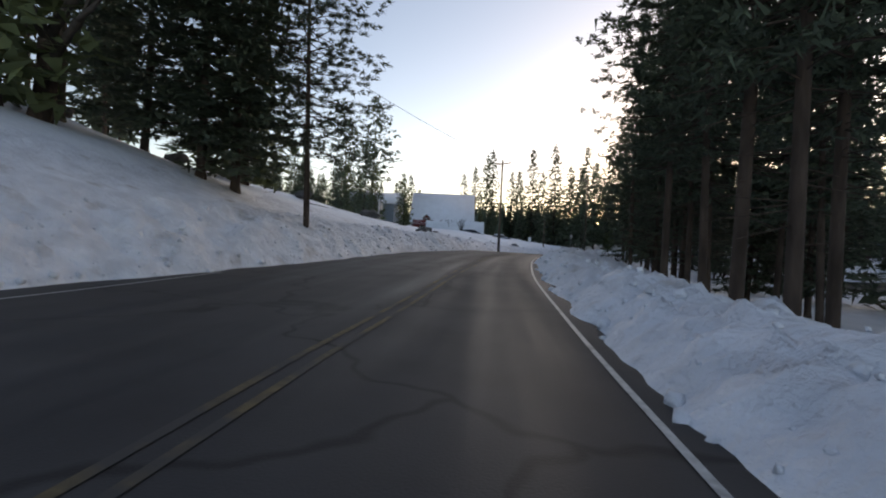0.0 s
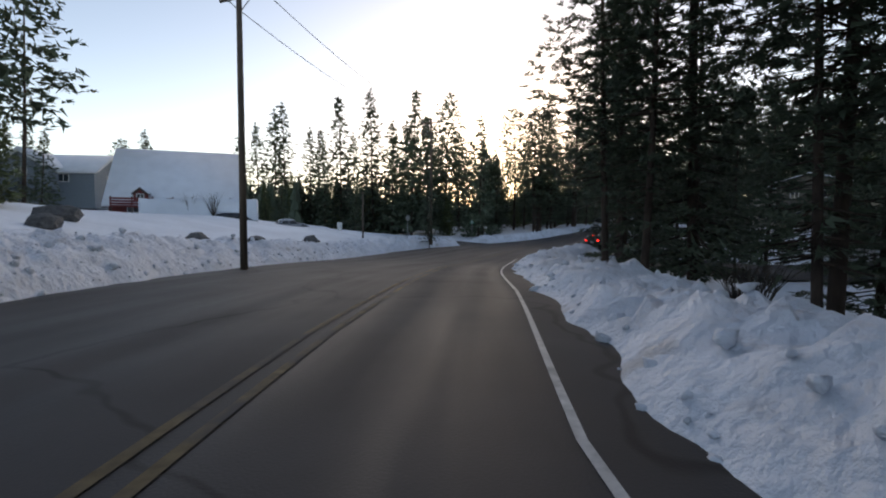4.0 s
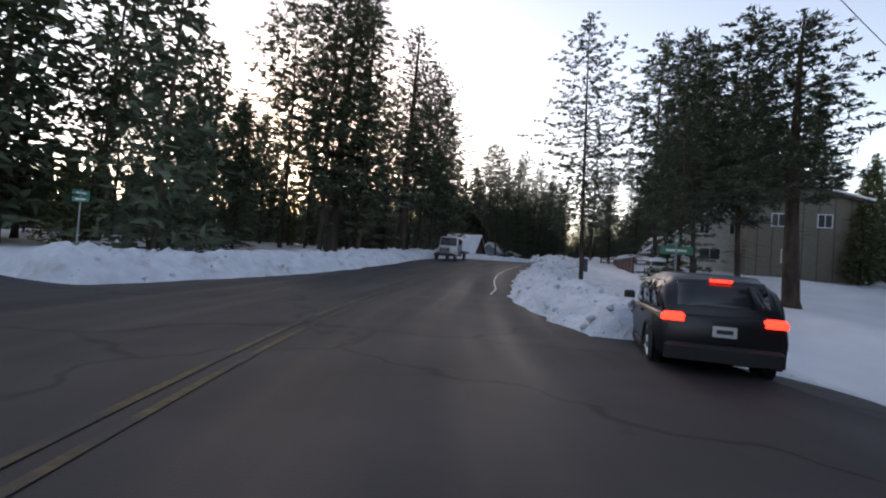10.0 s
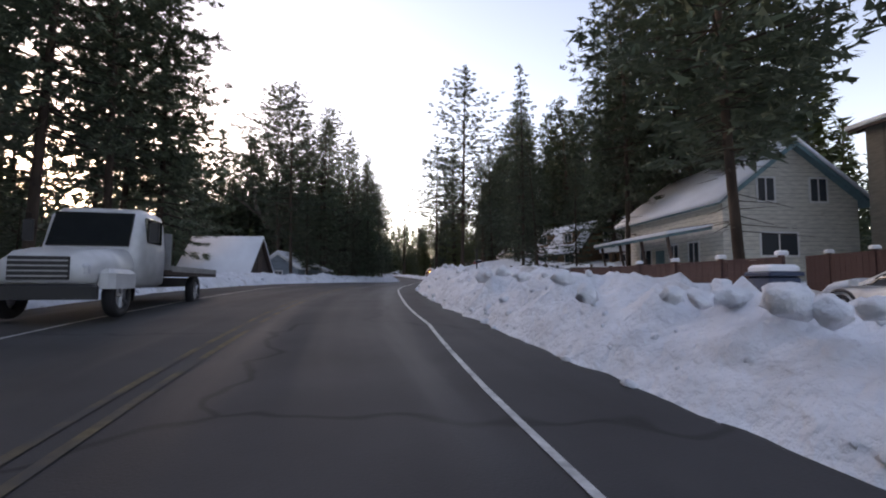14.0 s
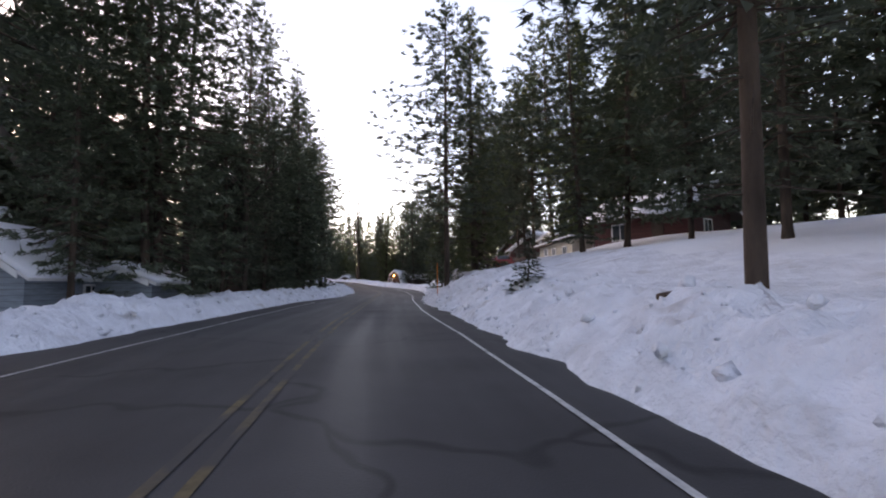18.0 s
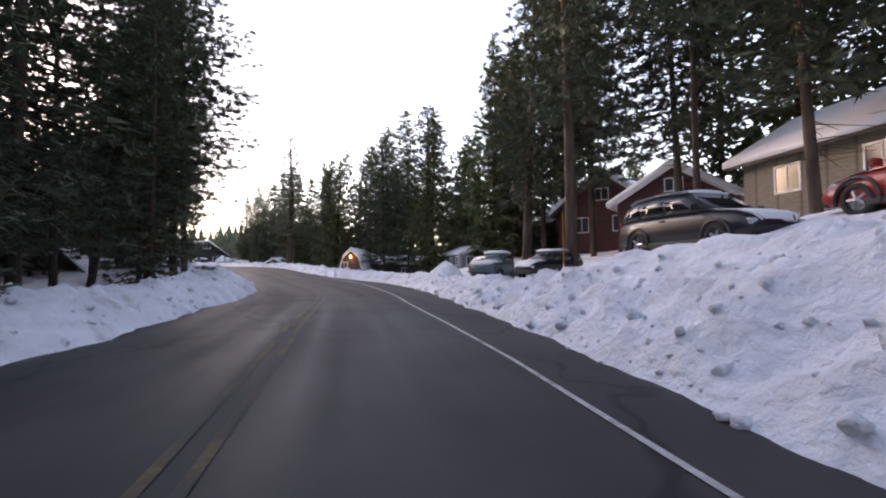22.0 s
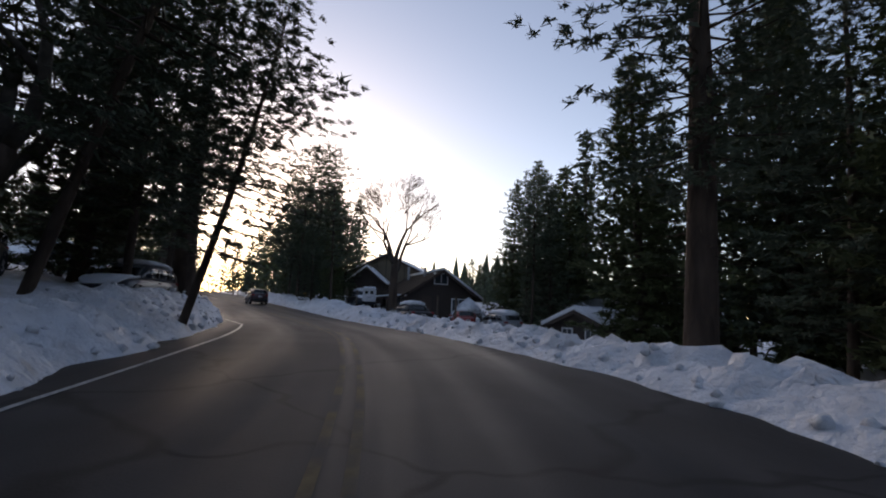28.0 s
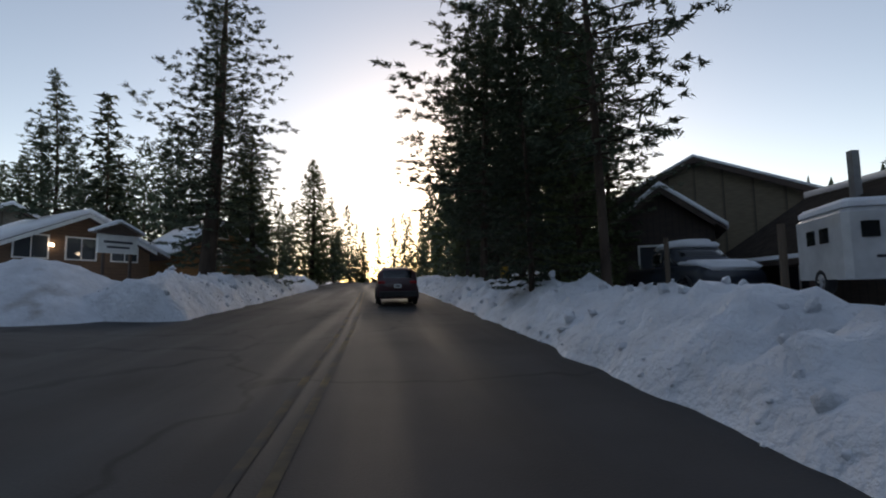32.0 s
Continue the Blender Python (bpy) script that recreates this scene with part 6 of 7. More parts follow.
        part("mirror", Shape().box(0.95, y * (W + 0.10), belt + 0.02, 0.12, 0.22, 0.16, cut=0.03), colour, ob)
        part("door_handle", Shape().box(-0.35, y * (W - 0.01), belt - 0.15, 0.2, 0.04, 0.04), BLACK, ob)
        wheel(ob, body[-1][0] - 0.86, y * (W - 0.10))
        wheel(ob, body[0][0] + 0.92, y * (W - 0.10))
        part("tail_light", Shape().box(body[1][0] - 0.0, y * 0.68, belt - 0.13, 0.16, 0.34, 0.13, cut=0.05), TAIL if lit else TAIL_OFF, ob, "red tail light")
        part("headlight", Shape().box(body[-2][0] - 0.02, y * 0.64, 0.62, 0.2, 0.3, 0.14, cut=0.03), HEAD, ob)
    if lit:
        part("brake_light", Shape().box(cab[1][0] - 0.02, 0, 1.535, 0.1, 0.3, 0.045), TAIL, ob, "lit high brake light")
    part("bumper", Shape().box(body[0][0] - 0.02, 0, 0.36, 0.16, 1.6, 0.24, cut=0.05), BLACK, ob)
    part("bumper", Shape().box(body[-1][0] - 0.05, 0, 0.30, 0.16, 1.4, 0.2, cut=0.05), BLACK, ob)
    pl = part("number_plate", Shape().box(body[0][0] - 0.06, 0, belt - 0.32, 0.03, 0.32, 0.16), PLATE, ob, "pale number plate with a dark bar")
    part("plate_bar", Shape().box(body[0][0] - 0.078, 0, belt - 0.27, 0.006, 0.22, 0.06), INK, pl)
    if snow:
        cap = [(x, w1 * 1.0, w1 * 0.66, z1 - 0.06, z1 + snow * 0.25, z1 + snow * 0.85) for x, w0, w1, z0, zm, z1 in cab[:-1] if z1 > H - 0.3]
        part("roof_snow", loft(cap), ROOFSNOW, ob, "thick cap of snow on the roof", True)
        hood = [(x, w1 * 0.98, w1 * 0.72, z1 - 0.06, z1 + snow * 0.18, z1 + snow * 0.55) for x, w0, w1, z0, zm, z1 in body if x > 1.0]
        part("bonnet_snow", loft(hood), ROOFSNOW, ob, "snow lying on the bonnet", True)
    return ob


def on_ground(x, y, turn, up=0.0):
    return pose(x, y, ground_z(x, y) + up, 0, 0, turn)


p = road_point(314.5, 1.0)
car("suv", "dark maroon SUV driving on the wet road", pose(p.x, p.y, p.z + 0.015, 0, 0, road_turn(314)), P_MAROON, lit=False)
car("suv", "black SUV with lit brake lights in the junction", on_ground(53.2, 78.7, 22, 0.0), P_BLACK, lit=True)
car("car", "red saloon parked on the snowy slope", on_ground(154.7, 109.8, 12, -0.3), P_RED, "sedan", snow=0.08)
car("suv", "dark SUV parked above the snow bank", on_ground(159.2, 112.4, 196, -0.1), P_BLACK, snow=0.1)
car("car", "dark saloon parked on the slope above the bank", on_ground(163.4, 110.9, 200, 0.0), P_BLACK, "sedan", snow=0.06)
car("suv", "black SUV parked nose out with snow on its roof", on_ground(174.8, 113.4, 130, -0.05), P_BLACK, snow=0.16)
car("pickup", "dark teal pickup truck with snow-covered roof and bonnet", on_ground(179.0, 116.0, 150, 0.0), P_TEAL, "pickup", snow=0.24)
car("car", "red and white station wagon buried in snow", pose(183.4, 116.2, 1.85, 0, 0, 205), P_WHITE, "wagon", snow=0.34, stripe=P_RED)
car("suv", "dark SUV with snowy roof parked on the rise", on_ground(203.6, 160.0, 222, -0.1), P_DARK, snow=0.22)
car("suv", "dark SUV parked under the trees by the drive", on_ground(198.2, 158.6, 247, 0.0), P_BLACK, snow=0.12)
car("car", "low dark car under snow behind the parked SUV", on_ground(204.5, 170.0, 120, 0.0), P_DARK, "sedan", snow=0.2)
car("car", "dark saloon buried in snow beside the drive", on_ground(221.8, 160.2, 62, -0.1), P_BLACK, "sedan", snow=0.3)
car("suv", "snow-covered SUV parked by the dark house", on_ground(229.2, 157.0, 60, -0.1), P_SILVER, snow=0.34)
car("pickup", "snow-covered pickup truck parked before the hall", on_ground(232.0, 174.6, 235, -0.1), P_DARK, "pickup", snow=0.3)
car("car", "red car under snow by the lodge", on_ground(228.6, 159.8, 40, -0.1), P_RED, "sedan", snow=0.3)
car("car", "white car buried in snow before the board fence", pose(87.9, 87.9, 0.1, 0, 0, 20), P_WHITE, "sedan", snow=0.42)
car("car", "grey car parked behind the snow bank", on_ground(21.5, 100.5, 10, -0.7), P_SILVER, "sedan", snow=0.15)
car("suv", "dark car parked behind the snow bank", on_ground(15.0, 97.5, 10, -1.0), P_DARK, snow=0.1)
car("suv", "pale SUV parked outside the restaurant", on_ground(207.0, 205.0, 30, 0), P_SILVER, snow=0.2)

# white flatbed truck at the far edge of the road
tp = road_point(139.4, -5.5)
tk = thing("flatbed_truck", "white flatbed truck parked facing along the road edge", "truck", pose(tp.x, tp.y, tp.z + 0.015, 0, 0, road_turn(139) + 183))
part("bonnet", loft([(-0.1, 1.0, 0.88, 0.75, 1.1, 1.56), (0.9, 0.94, 0.78, 0.7, 1.1, 1.50), (1.65, 0.86, 0.70, 0.68, 1.05, 1.38), (1.95, 0.76, 0.62, 0.75, 1.0, 1.26)]), P_WHITE, tk, "", True)
part("cab", loft([(-1.75, 1.02, 0.92, 0.7, 1.5, 2.45), (-1.5, 1.06, 0.95, 0.62, 1.6, 2.55), (-0.5, 1.06, 0.95, 0.62, 1.6, 2.55), (-0.22, 1.05, 0.93, 0.62, 1.6, 2.42), (0.14, 1.0, 0.9, 0.7, 1.2, 1.55)]), P_WHITE, tk, "", True)
ws = Shape().add([(-0.22, -0.82, 2.38), (-0.22, 0.82, 2.38), (0.12, 0.84, 1.58), (0.12, -0.84, 1.58), (-0.17, -0.82, 2.41), (-0.17, 0.82, 2.41), (0.17, 0.84, 1.6), (0.17, -0.84, 1.6)],
                 [(0, 1, 2, 3), (7, 6, 5, 4), (0, 4, 5, 1), (1, 5, 6, 2), (2, 6, 7, 3), (3, 7, 4, 0)])
part("windscreen", ws, GLASS, tk)
for y in (-1, 1):
    part("side_window", Shape().box(-0.85, y * 1.0, 1.72, 0.95, 0.14, 0.62, cut=0.04), GLASS, tk)
    part("headlight", Shape().box(1.84, y * 0.68, 0.92, 0.2, 0.26, 0.2, cut=0.04), HEAD, tk)
    part("mirror", Shape().box(-0.05, y * 1.3, 1.7, 0.1, 0.22, 0.5, cut=0.03), BLACK, tk)
    part("fender", Shape().box(1.0, y * 0.98, 0.62, 1.2, 0.34, 0.42, cut=0.1), P_WHITE, tk)
    wheel(tk, 1.0, y * 0.98, 0.48)
    wheel(tk, -4.6, y * 0.98, 0.48)
    part("side_rail", Shape().box(-4.4, y * 1.14, 1.05, 4.9, 0.06, 0.16), METAL, tk)
part("grille", Shape().box(1.945, 0, 0.80, 0.06, 1.05, 0.46, cut=0.02), BLACK, tk)
for k in range(4):
    part("grille_bar", Shape().box(1.985, 0, 0.86 + 0.1 * k, 0.03, 1.0, 0.03), METAL, tk, "bright grille bar")
part("bumper", Shape().box(2.02, 0, 0.42, 0.2, 2.1, 0.3, cut=0.05), BLACK, tk)
part("bed", Shape().box(-4.4, 0, 0.95, 5.0, 2.3, 0.14), DARKWOOD, tk)
part("chassis", Shape().box(-2.6, 0, 0.6, 7.2, 0.8, 0.3), BLACK, tk)
part("headboard", Shape().box(-1.95, 0, 1.09, 0.1, 2.2, 1.0), METAL, tk)

# small white camper by the lodge
cp = thing("camper", "small white camper with two dark windows and snow on top", "camper", on_ground(227.2, 169.0, 40, 0.85) @ Matrix.Scale(0.72, 4))
part("body", Shape().box(0, 0, 0.35, 2.4, 1.6, 1.6, cut=0.12), P_WHITE, cp)
part("roof_snow", Shape().box(0, 0, 1.955, 2.3, 1.5, 0.2, cut=0.09), ROOFSNOW, cp)
for k in (-0.32, 0.32):
    part("window", Shape().box(-1.205, k, 1.25, 0.03, 0.34, 0.36), GLASS, cp)
    part("window", Shape().box(k, 0.805, 1.2, 0.4, 0.03, 0.36), GLASS, cp)
part("lettering", Shape().box(-1.206, 0, 0.8, 0.02, 0.5, 0.06), INK, cp)
for y in (-0.7, 0.7):
    wheel(cp, 0, y, 0.3)


# ---------------------------------------------------------------- poles, wires, signs, fences
def utility_pole(x, y, top, turn, arms=1):
    z = ground_z(x, y)
    ob = thing("utility_pole", "weathered timber utility pole with crossarm and insulators", "utility pole", pose(x, y, z, 0, 0, turn), "utility poles")
    h = top - z
    part("pole", Shape().tube((0, 0, -0.6), (0, 0, h), 0.16, 0.11, 10), WOOD_POLE, ob, "", True)
    for k in range(arms):
        a = part("crossarm", Shape().box(0.12, 0, h - 0.5 - 1.1 * k, 0.1, 2.3, 0.12), WOOD_POLE, ob)
        for y2 in (-1.05, -0.5, 0.5, 1.05):
            part("insulator", Shape().tube((0.12, y2, h - 0.38 - 1.1 * k), (0.12, y2, h - 0.2 - 1.1 * k), 0.045, 0.03, 7), METAL, a)
        for s in (-1, 1):
            part("brace", Shape().tube((0.1, s * 0.7, h - 0.46 - 1.1 * k), (0.05, 0, h - 1.1 - 1.1 * k), 0.02, 0.02, 4), METAL, ob)
    return Vector((x, y, top - 0.25))


def wire(a, b, sag, r=0.018):
    a, b = Vector(a), Vector(b)
    n = 16
    pts = [a.lerp(b, i / n) - Vector((0, 0, sag * 4 * (i / n) * (1 - i / n))) for i in range(n + 1)]
    o = thing("power_line", "slack black overhead power line", "cable", Matrix.Identity(4), "power lines")
    part("cable", Shape().chain(pts, [r] * (n + 1), 4), BLACK, o)


A = utility_pole(12.4, 58.7, 11.0, 40)
B = utility_pole(34.2, 85.4, 13.1, 45, arms=2)
C = utility_pole(74.5, 117.5, 11.8, 50)
D = utility_pole(-16.0, 24.0, 17.0, 40)
for k in (-1.0, 1.0):
    q = Vector((-0.7 * k, 0.7 * k, 0))
    wire(A + q, B + q, 1.0)
    wire(B + q, C + q, 1.2)
wire(A, D, 1.0)
wire(B - Vector((0, 0, 2.0)), (96.0, 66.0, 12.0), 1.8)
th = thing("utility_pole", "short timber service pole in the snow bank", "utility pole", on_ground(28.6, 92.6, 0), "utility poles")
part("pole", Shape().tube((0, 0, -0.5), (0.02, 0, 5.5), 0.11, 0.09, 8), WOOD_POLE, th, "", True)


def street_sign(x, y, turn, height=3.0):
    ob = thing("street_sign", "green street name sign on a thin metal post", "sign", on_ground(x, y, turn), "street signs")
    part("post", Shape().tube((0, 0, -0.5), (0, 0, height), 0.03, 0.03, 6), METAL, ob)
    for k, a in ((0, 0.0), (1, 1.57)):
        b = part("blade", Shape().box(0, 0, height - 0.28 - 0.26 * k, 0.8, 0.02, 0.22, turn=a), GREEN, ob, "green name blade")
        part("lettering", Shape().box(0, 0, height - 0.21 - 0.26 * k, 0.5, 0.026, 0.07, turn=a), TRIM_W, b)


street_sign(49.0, 101.0, 30, 3.1)
p = road_point(103.5, 6.2)
street_sign(p.x, p.y, 20, 2.9)
ob = thing("stop_sign", "octagonal sign seen from its bare metal back", "sign", on_ground(33.0, 89.2, 30, 0.5))
oc = Shape().prism([(0.38 * math.cos(math.radians(22.5 + 45 * i)), 2.6 + 0.38 * math.sin(math.radians(22.5 + 45 * i))) for i in range(8)], -0.012, 0.012)
part("plate", oc, SIGN_BACK, ob, "plain aluminium back of the plate")
part("post", Shape().box(0, 0.03, -0.5, 0.06, 0.04, 3.1), METAL, ob)
ob = thing("standpipe", "yellow and white standpipe with a pipe arm in snow", "hydrant", on_ground(27.4, 98.5, 20))
part("box", Shape().box(0, 0, -0.2, 0.5, 0.5, 1.2, cut=0.05), TRIM_W, ob)
part("arm", Shape().tube((0, 0, 0.9), (1.6, 0, 1.25), 0.04, 0.04, 6), AMBER if False else LINE_Y, ob)

# boards and rails
def fence_run(a, b, h, z, mat=FENCE, board=0.28, label="red-brown vertical board fence half buried in snow"):
    a, b = Vector(a), Vector(b)
    n = int((b - a).length / board)
    ob = thing("board_fence", label, "fence", pose(a.x, a.y, z))
    d = (b - a)
    ang = math.atan2(d.y, d.x)
    proto = Shape().box(0, 0, -0.3, board - 0.015, 0.03, h + 0.3).mesh("board")
    proto.materials.append(mat)
    for i in range(n):
        q = d * ((i + 0.5) / n)
        o = new("board", proto)
        o.parent = ob
        o.matrix_local = pose(q.x, q.y, random.uniform(-0.02, 0.02), 0, 0, math.degrees(ang))
    for i in range(0, n + 1, 8):
        q = d * (i / n)
        part("post", Shape().box(q.x, q.y, -0.4, 0.12, 0.12, h + 0.5, turn=ang), mat, ob)
        part("cap_snow", Shape().box(q.x, q.y, h + 0.1, 0.3, 0.3, 0.14, cut=0.05), ROOFSNOW, ob)
    part("top_rail", Shape().box(d.x / 2, d.y / 2, h, d.length, 0.08, 0.05, turn=ang), mat, ob)


fence_run((89.4, 90.4), (103.6, 97.0), 1.25, 0.55)
fence_run((86.6, 85.0), (97.0, 86.4), 1.6, 0.6)


def rail_fence(a, b, z, label="snow-dusted timber post and rail fence"):
    a, b = Vector(a), Vector(b)
    ob = thing("rail_fence", label, "fence", pose(a.x, a.y, z))
    d = b - a
    ang = math.atan2(d.y, d.x)
    n = max(2, int(d.length / 2.2))
    for i in range(n + 1):
        q = d * (i / n)
        part("post", Shape().box(q.x, q.y, -0.5, 0.13, 0.13, 1.55, turn=ang), WOOD_POLE, ob)
    for k in (0.35, 0.75):
        part("rail", Shape().box(d.x / 2, d.y / 2, k, d.length, 0.05, 0.12, turn=ang), WOOD_POLE, ob)
        part("rail_snow", Shape().box(d.x / 2, d.y / 2, k + 0.122, d.length, 0.07, 0.06, turn=ang, cut=0.02), ROOFSNOW, ob)


rail_fence((105.5, 97.4), (120.0, 101.0), 1.3)
rail_fence((107.0, 99.8), (104.0, 92.0), 1.2)
rail_fence((217.6, 190.4), (222.0, 197.4), 4.2)

ys = thing("yard_sign", "white post sign with hanging panel in the snow", "sign", on_ground(-2.4, 52.7, 62, 0.0))
part("post", Shape().box(0, 0, -0.6, 0.12, 0.12, 2.9), TRIM_W, ys)
part("arm", Shape().box(0.45, 0, 2.0, 1.0, 0.1, 0.1), TRIM_W, ys)
part("panel", Shape().box(0.5, 0, 1.1, 0.7, 0.04, 0.8), METAL, ys, "grey hanging panel")

tw = thing("retaining_wall", "low dark timber retaining wall holding the snowy slope", "wall", pose(133.0, 111.15, 0))
for k in range(3):
    part("log", Shape().chain([(1.5, 0.1, 2.6 - 0.2 * k), (0.1, 0.05, 2.12 - 0.2 * k), (-0.7, 0.03, 1.82 - 0.2 * k), (-2.2, -0.1, 1.7 - 0.2 * k)], [0.11, 0.11, 0.11, 0.10], 8), TRIM_B, tw)
# marker posts and odd things along the banks
def marker(x, y, h=1.9, mat=None, label="thin dark marker post in the snow bank", r=0.035):
    ob = thing("marker_post", label, "post", on_ground(x, y, 0), "snow markers")
    part("post", Shape().tube((0, 0, -0.4), (0.03, 0.01, h), r, r * 0.9, 6), mat or BLACK, ob)


for s, l in ((150, 5.6), (113, 5.4), (222, 7.0), (283, 8.2), (286, 8.4), (299, 7.2), (303, 7.6)):
    p = road_point(s, l)
    marker(p.x, p.y, 2.1, WOOD_POLE if s > 280 else BLACK, "dark timber post standing in the snow bank" if s > 280 else "thin dark marker post in the snow bank", 0.07 if s > 280 else 0.035)
orange = material("orange_plastic", (0.75, 0.20, 0.02), 0.5)
for x, y, h in ((136.1, 113.4, 2.0), (160.3, 115.8, 2.3)):
    marker(x, y, h, orange, "bright orange snow marker post on the bank", 0.022)
p = road_point(311.5, 5.6)
ob = thing("marker_post", "thick yellow-wrapped bollard post in the snow", "post", on_ground(p.x, p.y, 0))
part("post", Shape().tube((0, 0, -0.4), (0, 0, 1.6), 0.2, 0.18, 10), material("yellow_wrap", (0.45, 0.26, 0.03), 0.6, noise_scale=5, vary=0.3), ob)
bn = thing("waste_bin", "dark blue upright bin standing in the snow bank", "bin", on_ground(83.6, 92.9, 17))
blue = material("dark_blue_plastic", (0.03, 0.05, 0.09), 0.5, noise_scale=5, vary=0.15)
part("body", Shape().box(0, 0, -0.4, 0.6, 0.6, 1.55, cut=0.04), blue, bn)
part("lid", Shape().box(0, 0, 1.155, 0.68, 0.68, 0.08, cut=0.03), blue, bn)
part("cap_snow", Shape().box(0, 0, 1.24, 0.6, 0.6, 0.12, cut=0.05), ROOFSNOW, bn)
# stump and boulders on the banks
ob = thing("tree_stump", "forked dark tree stump in the snow bank", "stump", on_ground(115.6, 106.6, 20, 0.4))
part("wood", Shape().chain([(0, 0, -0.4), (0.05, 0, 0.2), (0.5, 0.1, 0.42), (1.1, 0.2, 0.38)], [0.16, 0.14, 0.12, 0.06], 7).chain([(0.05, 0, 0.1), (0.3, -0.2, 0.25), (0.7, -0.3, 0.05)], [0.1, 0.08, 0.05], 6), BARK, ob, "", True)
rock_mat = material("dark_granite", (0.11, 0.105, 0.10), 0.9, noise_scale=4, vary=0.35, bump=0.7, bump_scale=9)


def boulder(x, y, r, up=0.0):
    rng = random.Random(int(x * 13 + y * 7))
    bm = bmesh.new()
    bmesh.ops.create_icosphere(bm, subdivisions=2, radius=r)
    for v in bm.verts:
        v.co *= 0.8 + 0.45 * noise.noise(v.co / r * 1.3 + Vector((x, y, 0)))
        v.co.z *= 0.6
    me = bpy.data.meshes.new("boulder")
    bm.to_mesh(me)
    bm.free()
    me.materials.append(rock_mat)
    o = new("boulder", me)
    o.matrix_world = on_ground(x, y, rng.uniform(0, 360), up)
    tagged(o, "dark rounded boulder breaking through the snow", "rock", "boulders")


for s, l, r in ((52, -17, 0.8), (58, -19, 0.6), (64, -17, 0.7), (45, -20, 0.9), (38, -22, 0.7), (70, -18, 0.6), (130.5, 5.0, 0.5), (128, 4.6, 0.35), (77, -19, 0.7), (30, -25, 0.7), (24, -27, 0.6), (62, -24, 0.9)):
    p = road_point(s, l)
    boulder(p.x, p.y, r * 1.5 if l < -10 else r, 0.25 if l < -10 else 0.0)
# leafless bushes
def bush(x, y, h=1.6):
    rng = random.Random(int(x * 3 + y * 5))
    ob = thing("bush", "leafless brown bush poking out of the snow", "bush", on_ground(x, y, rng.uniform(0, 360)), "bushes")
    sh = Shape()
    for _ in range(34):
        a, t = rng.uniform(0, 6.28), rng.uniform(0.1, 0.6)
        d = Vector((math.cos(a) * t, math.sin(a) * t, 1))
        mid = d * h * 0.5 + Vector((rng.gauss(0, 0.06), rng.gauss(0, 0.06), 0))
        end = d * h * rng.uniform(0.75, 1.1) + Vector((rng.gauss(0, 0.14), rng.gauss(0, 0.14), 0))
        sh.chain([(0, 0, -0.2), mid, end], [0.02, 0.013, 0.004], 3)
        sh.chain([mid, mid + (end - mid) * 0.6 + Vector((rng.gauss(0, 0.2), rng.gauss(0, 0.2), 0.1))], [0.01, 0.004], 3)
    part("stem", sh, TWIG, ob)


for x, y, h in ((12.6, 97.5, 2.6), (10.2, 98.5, 2.4), (14.6, 98.6, 2.2), (45.0, 62.0, 1.4), (26.0, 46.5, 1.4), (20.5, 43.0, 1.3), (150.6, 110.8, 1.6), (33.0, 58.0, 1.5), (225.5, 156.5, 1.7), (237.0, 160.0, 2.0)):
    bush(x, y, h)

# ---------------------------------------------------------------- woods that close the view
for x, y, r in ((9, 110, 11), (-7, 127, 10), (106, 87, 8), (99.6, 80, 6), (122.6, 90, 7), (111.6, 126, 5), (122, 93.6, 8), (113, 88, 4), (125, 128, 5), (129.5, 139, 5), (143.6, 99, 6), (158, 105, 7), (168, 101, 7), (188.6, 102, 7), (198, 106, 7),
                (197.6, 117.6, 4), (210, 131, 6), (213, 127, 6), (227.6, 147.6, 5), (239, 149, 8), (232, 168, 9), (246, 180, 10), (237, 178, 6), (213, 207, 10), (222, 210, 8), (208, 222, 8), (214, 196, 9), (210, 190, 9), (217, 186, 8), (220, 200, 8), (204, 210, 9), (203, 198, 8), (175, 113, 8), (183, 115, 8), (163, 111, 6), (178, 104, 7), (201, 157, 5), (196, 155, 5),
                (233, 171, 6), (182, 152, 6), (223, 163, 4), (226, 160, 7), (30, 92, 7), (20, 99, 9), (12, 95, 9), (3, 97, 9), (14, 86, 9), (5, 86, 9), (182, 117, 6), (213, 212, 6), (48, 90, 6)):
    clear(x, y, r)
woods(1, -25, 80, 16, 55, 24, 17, 26, ("pine", "fir", "pine", "fir"))
woods(2, 105, 150, 32, 70, 22, 11, 15)
woods(3, 105, 215, -62, -18, 60, 14, 23, ("fir", "fir", "pine"))
woods(4, 150, 250, 26, 60, 42, 13, 18, ("fir", "cedar", "pine"))
woods(5, 215, 262, -45, -17, 24, 15, 23, ("fir", "pine", "fir"))
woods(6, 245, 282, 26, 60, 28, 14, 20, ("fir", "cedar"))
woods(7, -25, 40, -60, -18, 22, 14, 22)
woods(8, 60, 100, -130, -62, 30, 14, 20, ("fir", "fir", "pine"))
woods(9, 324, 385, 9, 26, 20, 12, 20, ("fir", "pine", "cedar"))
woods(10, 330, 385, -60, -12, 30, 12, 19, ("fir", "pine"))
woods(11, 262, 300, -60, -18, 20, 12, 18, ("fir", "pine"))
woods(12, 84, 110, 28, 70, 18, 13, 20)
woods(13, 388, 398, -30, 30, 18, 12, 17, ("fir",))
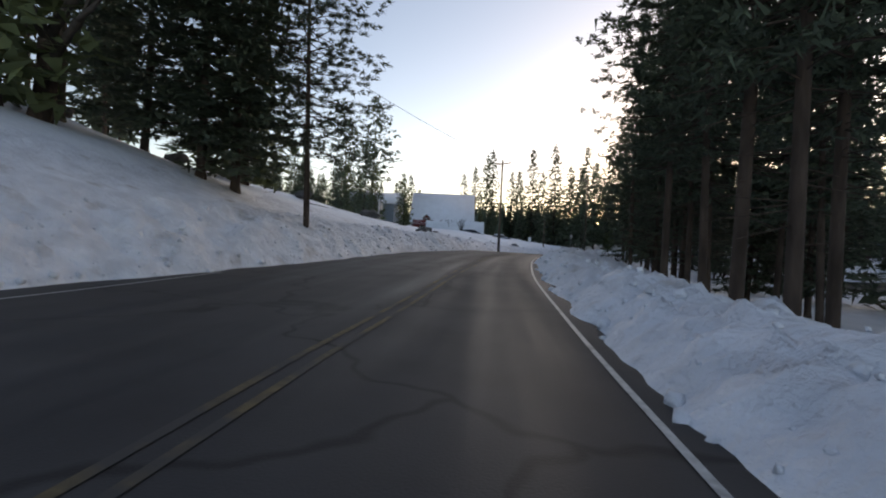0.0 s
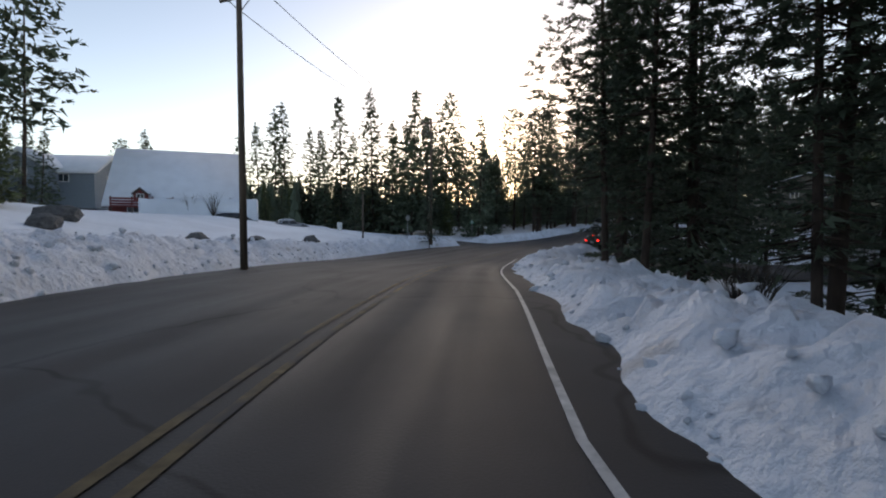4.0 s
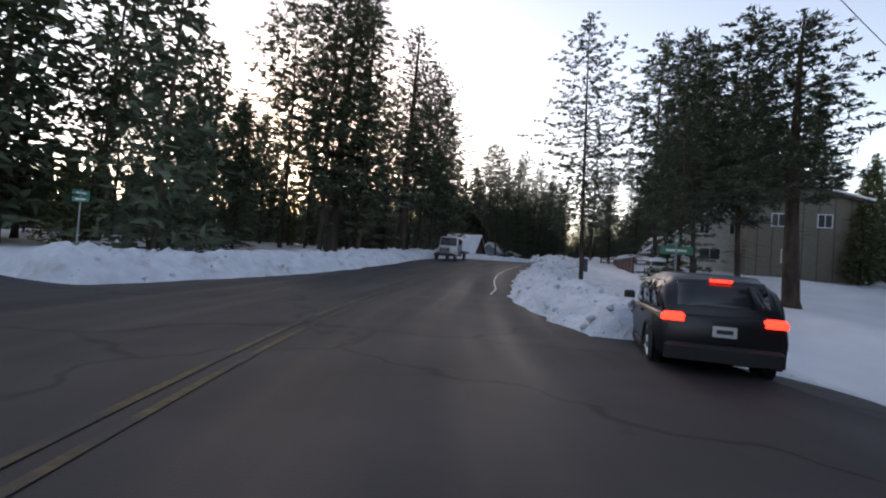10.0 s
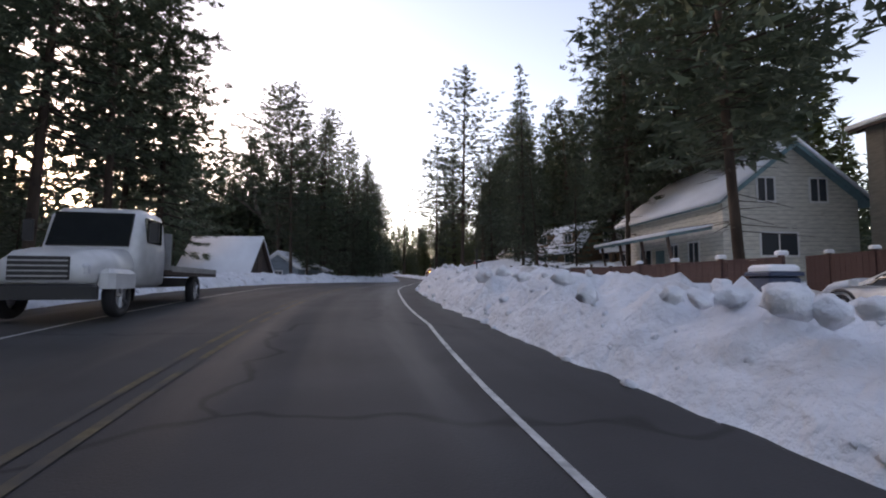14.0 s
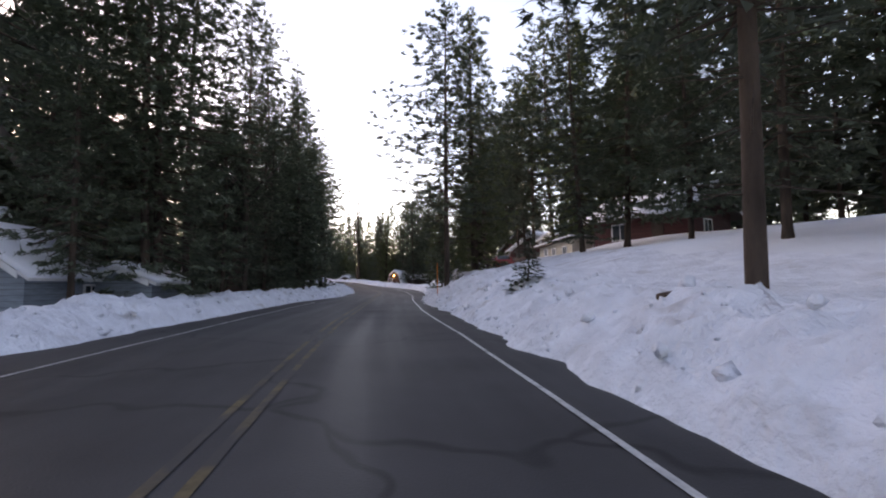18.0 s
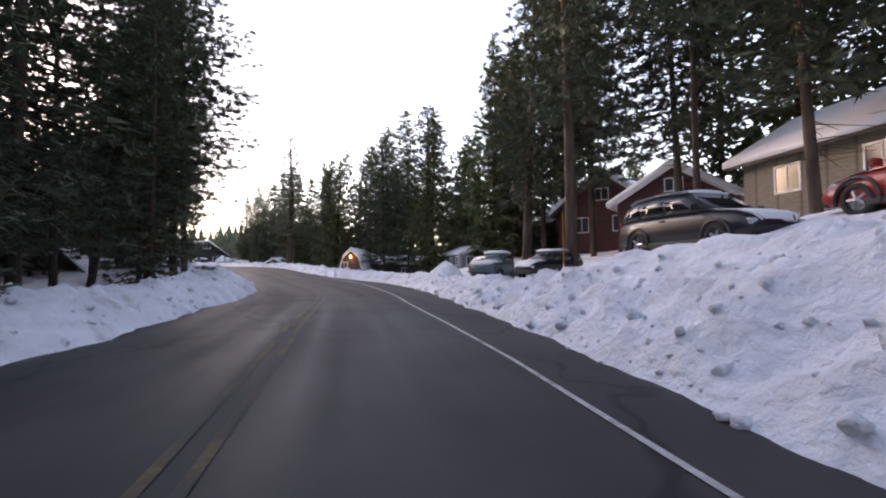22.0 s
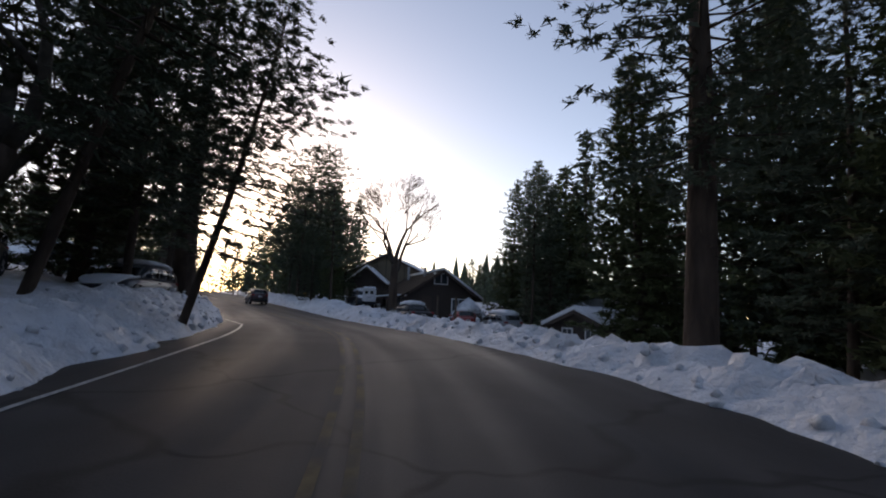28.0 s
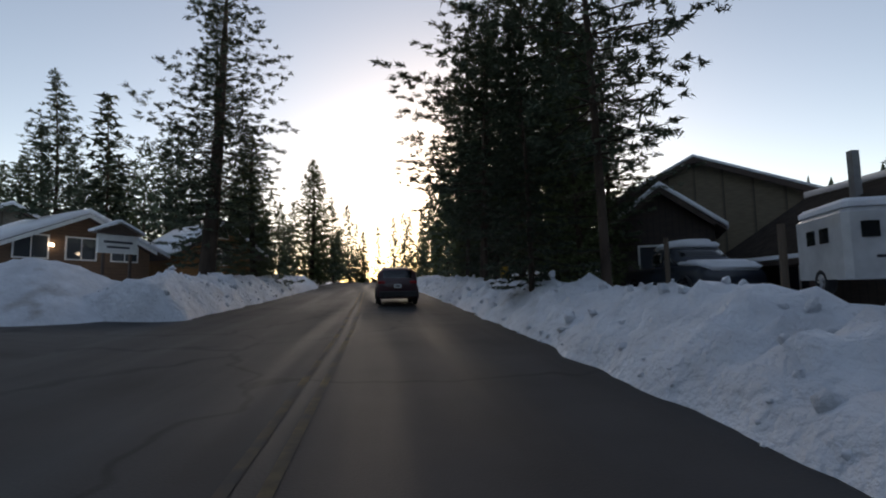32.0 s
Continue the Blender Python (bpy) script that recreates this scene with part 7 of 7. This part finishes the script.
# low dense young growth under and behind the tall rows
for seed, s0, s1, l0, l1, count, lo, hi in ((21, 60, 150, -75, -24, 60, 6, 11), (22, 104, 150, 30, 70, 26, 6, 10), (23, 150, 215, -50, -16, 36, 6, 11), (24, 150, 250, 30, 60, 36, 6, 10), (25, 215, 300, -50, -16, 36, 6, 10), (26, -25, 84, 26, 60, 24, 6, 10), (27, 300, 390, 22, 45, 40, 5, 8), (28, 318, 390, -60, -14, 40, 6, 11), (29, 82, 110, 34, 80, 30, 6, 11), (30, 391, 400, -40, 50, 40, 7, 12)):
    woods(seed, s0, s1, l0, l1, count, lo, hi, ("fir", "cedar", "fir"), 1.6)
forest()
for seed, s0, s1, l0, l1, count, lo, hi in ((41, 45, 150, -170, -92, 190, 9, 14), (48, 100, 150, -85, -52, 90, 8, 13), (42, -25, 84, 45, 80, 90, 6, 10), (43, 84, 150, 60, 100, 90, 8, 13), (44, 150, 300, -95, -58, 130, 7, 12), (45, 150, 285, 62, 95, 120, 6, 10), (46, 312, 392, 48, 90, 90, 7, 12), (47, 330, 392, -100, -50, 90, 7, 12)):
    screen(seed, s0, s1, l0, l1, count, lo, hi)
screen_mesh()

# snow cut away in blocks before the lodge, and its low board fence
def snow_block(x, y, turn, L, W, H, label):
    rng = random.Random(int(x * 7 + y))
    n, k = int(L / 0.35), 7
    rows = []
    for i in range(n + 1):
        u = -L / 2 + L * i / n
        tall = H * (1 + 0.12 * noise.noise((u * 0.8, x, y)))
        row = []
        for v, h in ((-W / 2 - 0.25, -0.5), (-W / 2, 0.0), (-W / 2 + 0.06, 0.55 * tall), (-W / 2 + 0.15, 0.97 * tall), (0, tall), (W / 2 - 0.3, tall), (W / 2, 0.7 * tall), (W / 2 + 0.8, -0.5)):
            row.append((u + 0.08 * noise.noise((v, u, 3)), v + 0.10 * noise.noise((u * 1.7, h * 1.7, 5)), h + 0.06 * noise.noise((u * 2, v * 2, 9))))
        rows.append(row)
    rows = [[(p[0], p[1], -0.6) for p in rows[0]]] + rows + [[(p[0], p[1], -0.6) for p in rows[-1]]]
    ob = new("snow_wall", strip_mesh("snow_wall", rows, SNOW))
    ob.matrix_world = on_ground(x, y, turn)
    tagged(ob, label, "snow", "cut snow")


snow_block(11.5, 99.4, -8, 12.0, 3.0, 2.0, "tall block of cut snow with an upright face")


def snow_heap(x, y, r, h, label):
    """A lumpy mound of ploughed snow."""
    rows = []
    for i in range(16):
        q = i / 15
        row = []
        for k in range(41):
            a = 2 * math.pi * k / 40
            w = r * q * (1 + 0.25 * noise.noise((math.cos(a) * 1.3 + x, math.sin(a) * 1.3, 2)))
            px, py = w * math.cos(a), w * math.sin(a)
            z = h * (1 - q**1.6) + (0.28 * abs(noise.noise((px * 1.6 + x, py * 1.6, 4))) + 0.14 * noise.noise((px * 3.7, py * 3.7 + y, 6))) * (1 - 0.6 * q) * min(1, h) - 0.35 * q
            row.append((px, py, z))
        rows.append(row)
    ob = new("snow_heap", strip_mesh("snow_heap", rows, BANK))
    ob.matrix_world = on_ground(x, y, 0)
    tagged(ob, label, "snow", "ploughed heaps")


snow_heap(181.2, 119.6, 1.9, 1.35, "high heap of ploughed snow beside the parked wagon")
for s, l, r, h in ((287, -10.6, 4.2, 1.1), (293.5, -11.2, 4.4, 1.3), (298, -10.4, 3.0, 1.3)):
    q = road_point(s, l)
    snow_heap(q.x, q.y, r, h, "broad mound of ploughed snow above the road bank")
rng = random.Random(91)
for k in range(46):
    q = road_point(rng.uniform(116, 142), rng.uniform(3.4, 5.6))
    r = rng.uniform(0.10, 0.25)
    me = bpy.data.meshes.new("snow_chunk")
    bm = bmesh.new()
    bmesh.ops.create_icosphere(bm, subdivisions=2, radius=r)
    for v in bm.verts:
        d = v.co.normalized()
        v.co *= 0.78 + 0.5 * noise.noise(d * 1.4 + Vector((k, 0, 0))) + 0.18 * noise.noise(d * 3.6 + Vector((0, k, 0)))
        v.co.z *= 0.8
    bm.to_mesh(me)
    bm.free()
    me.polygons.foreach_set("use_smooth", [True] * len(me.polygons))
    me.materials.append(BANK)
    o = new("snow_chunk", me)
    o.matrix_world = on_ground(q.x, q.y, rng.uniform(0, 360), 1.0 + rng.uniform(-0.1, 0.12))
    tagged(o, "broken chunk of ploughed snow on the bank ridge", "snow", "snow chunks")
snow_heap(214.4, 188.6, 4.6, 1.9, "large heap of ploughed snow at the junction corner")
snow_heap(232.4, 161.6, 2.2, 2.2, "tall rounded snow pile beside the log lodge")
lf = thing("board_fence", "dark red horizontal board fence along the lodge eave", "fence", pose(8.6, 98.6, 3.2, 0, 0, -7))
for k in range(4):
    part("board", Shape().box(0, 0, 0.28 * k, 12.0, 0.05, 0.2), PAINT_RED, lf)
for k in range(7):
    part("post", Shape().box(-5.9 + 1.96 * k, 0.08, -1.6, 0.12, 0.12, 2.8), TRIM_B, lf)
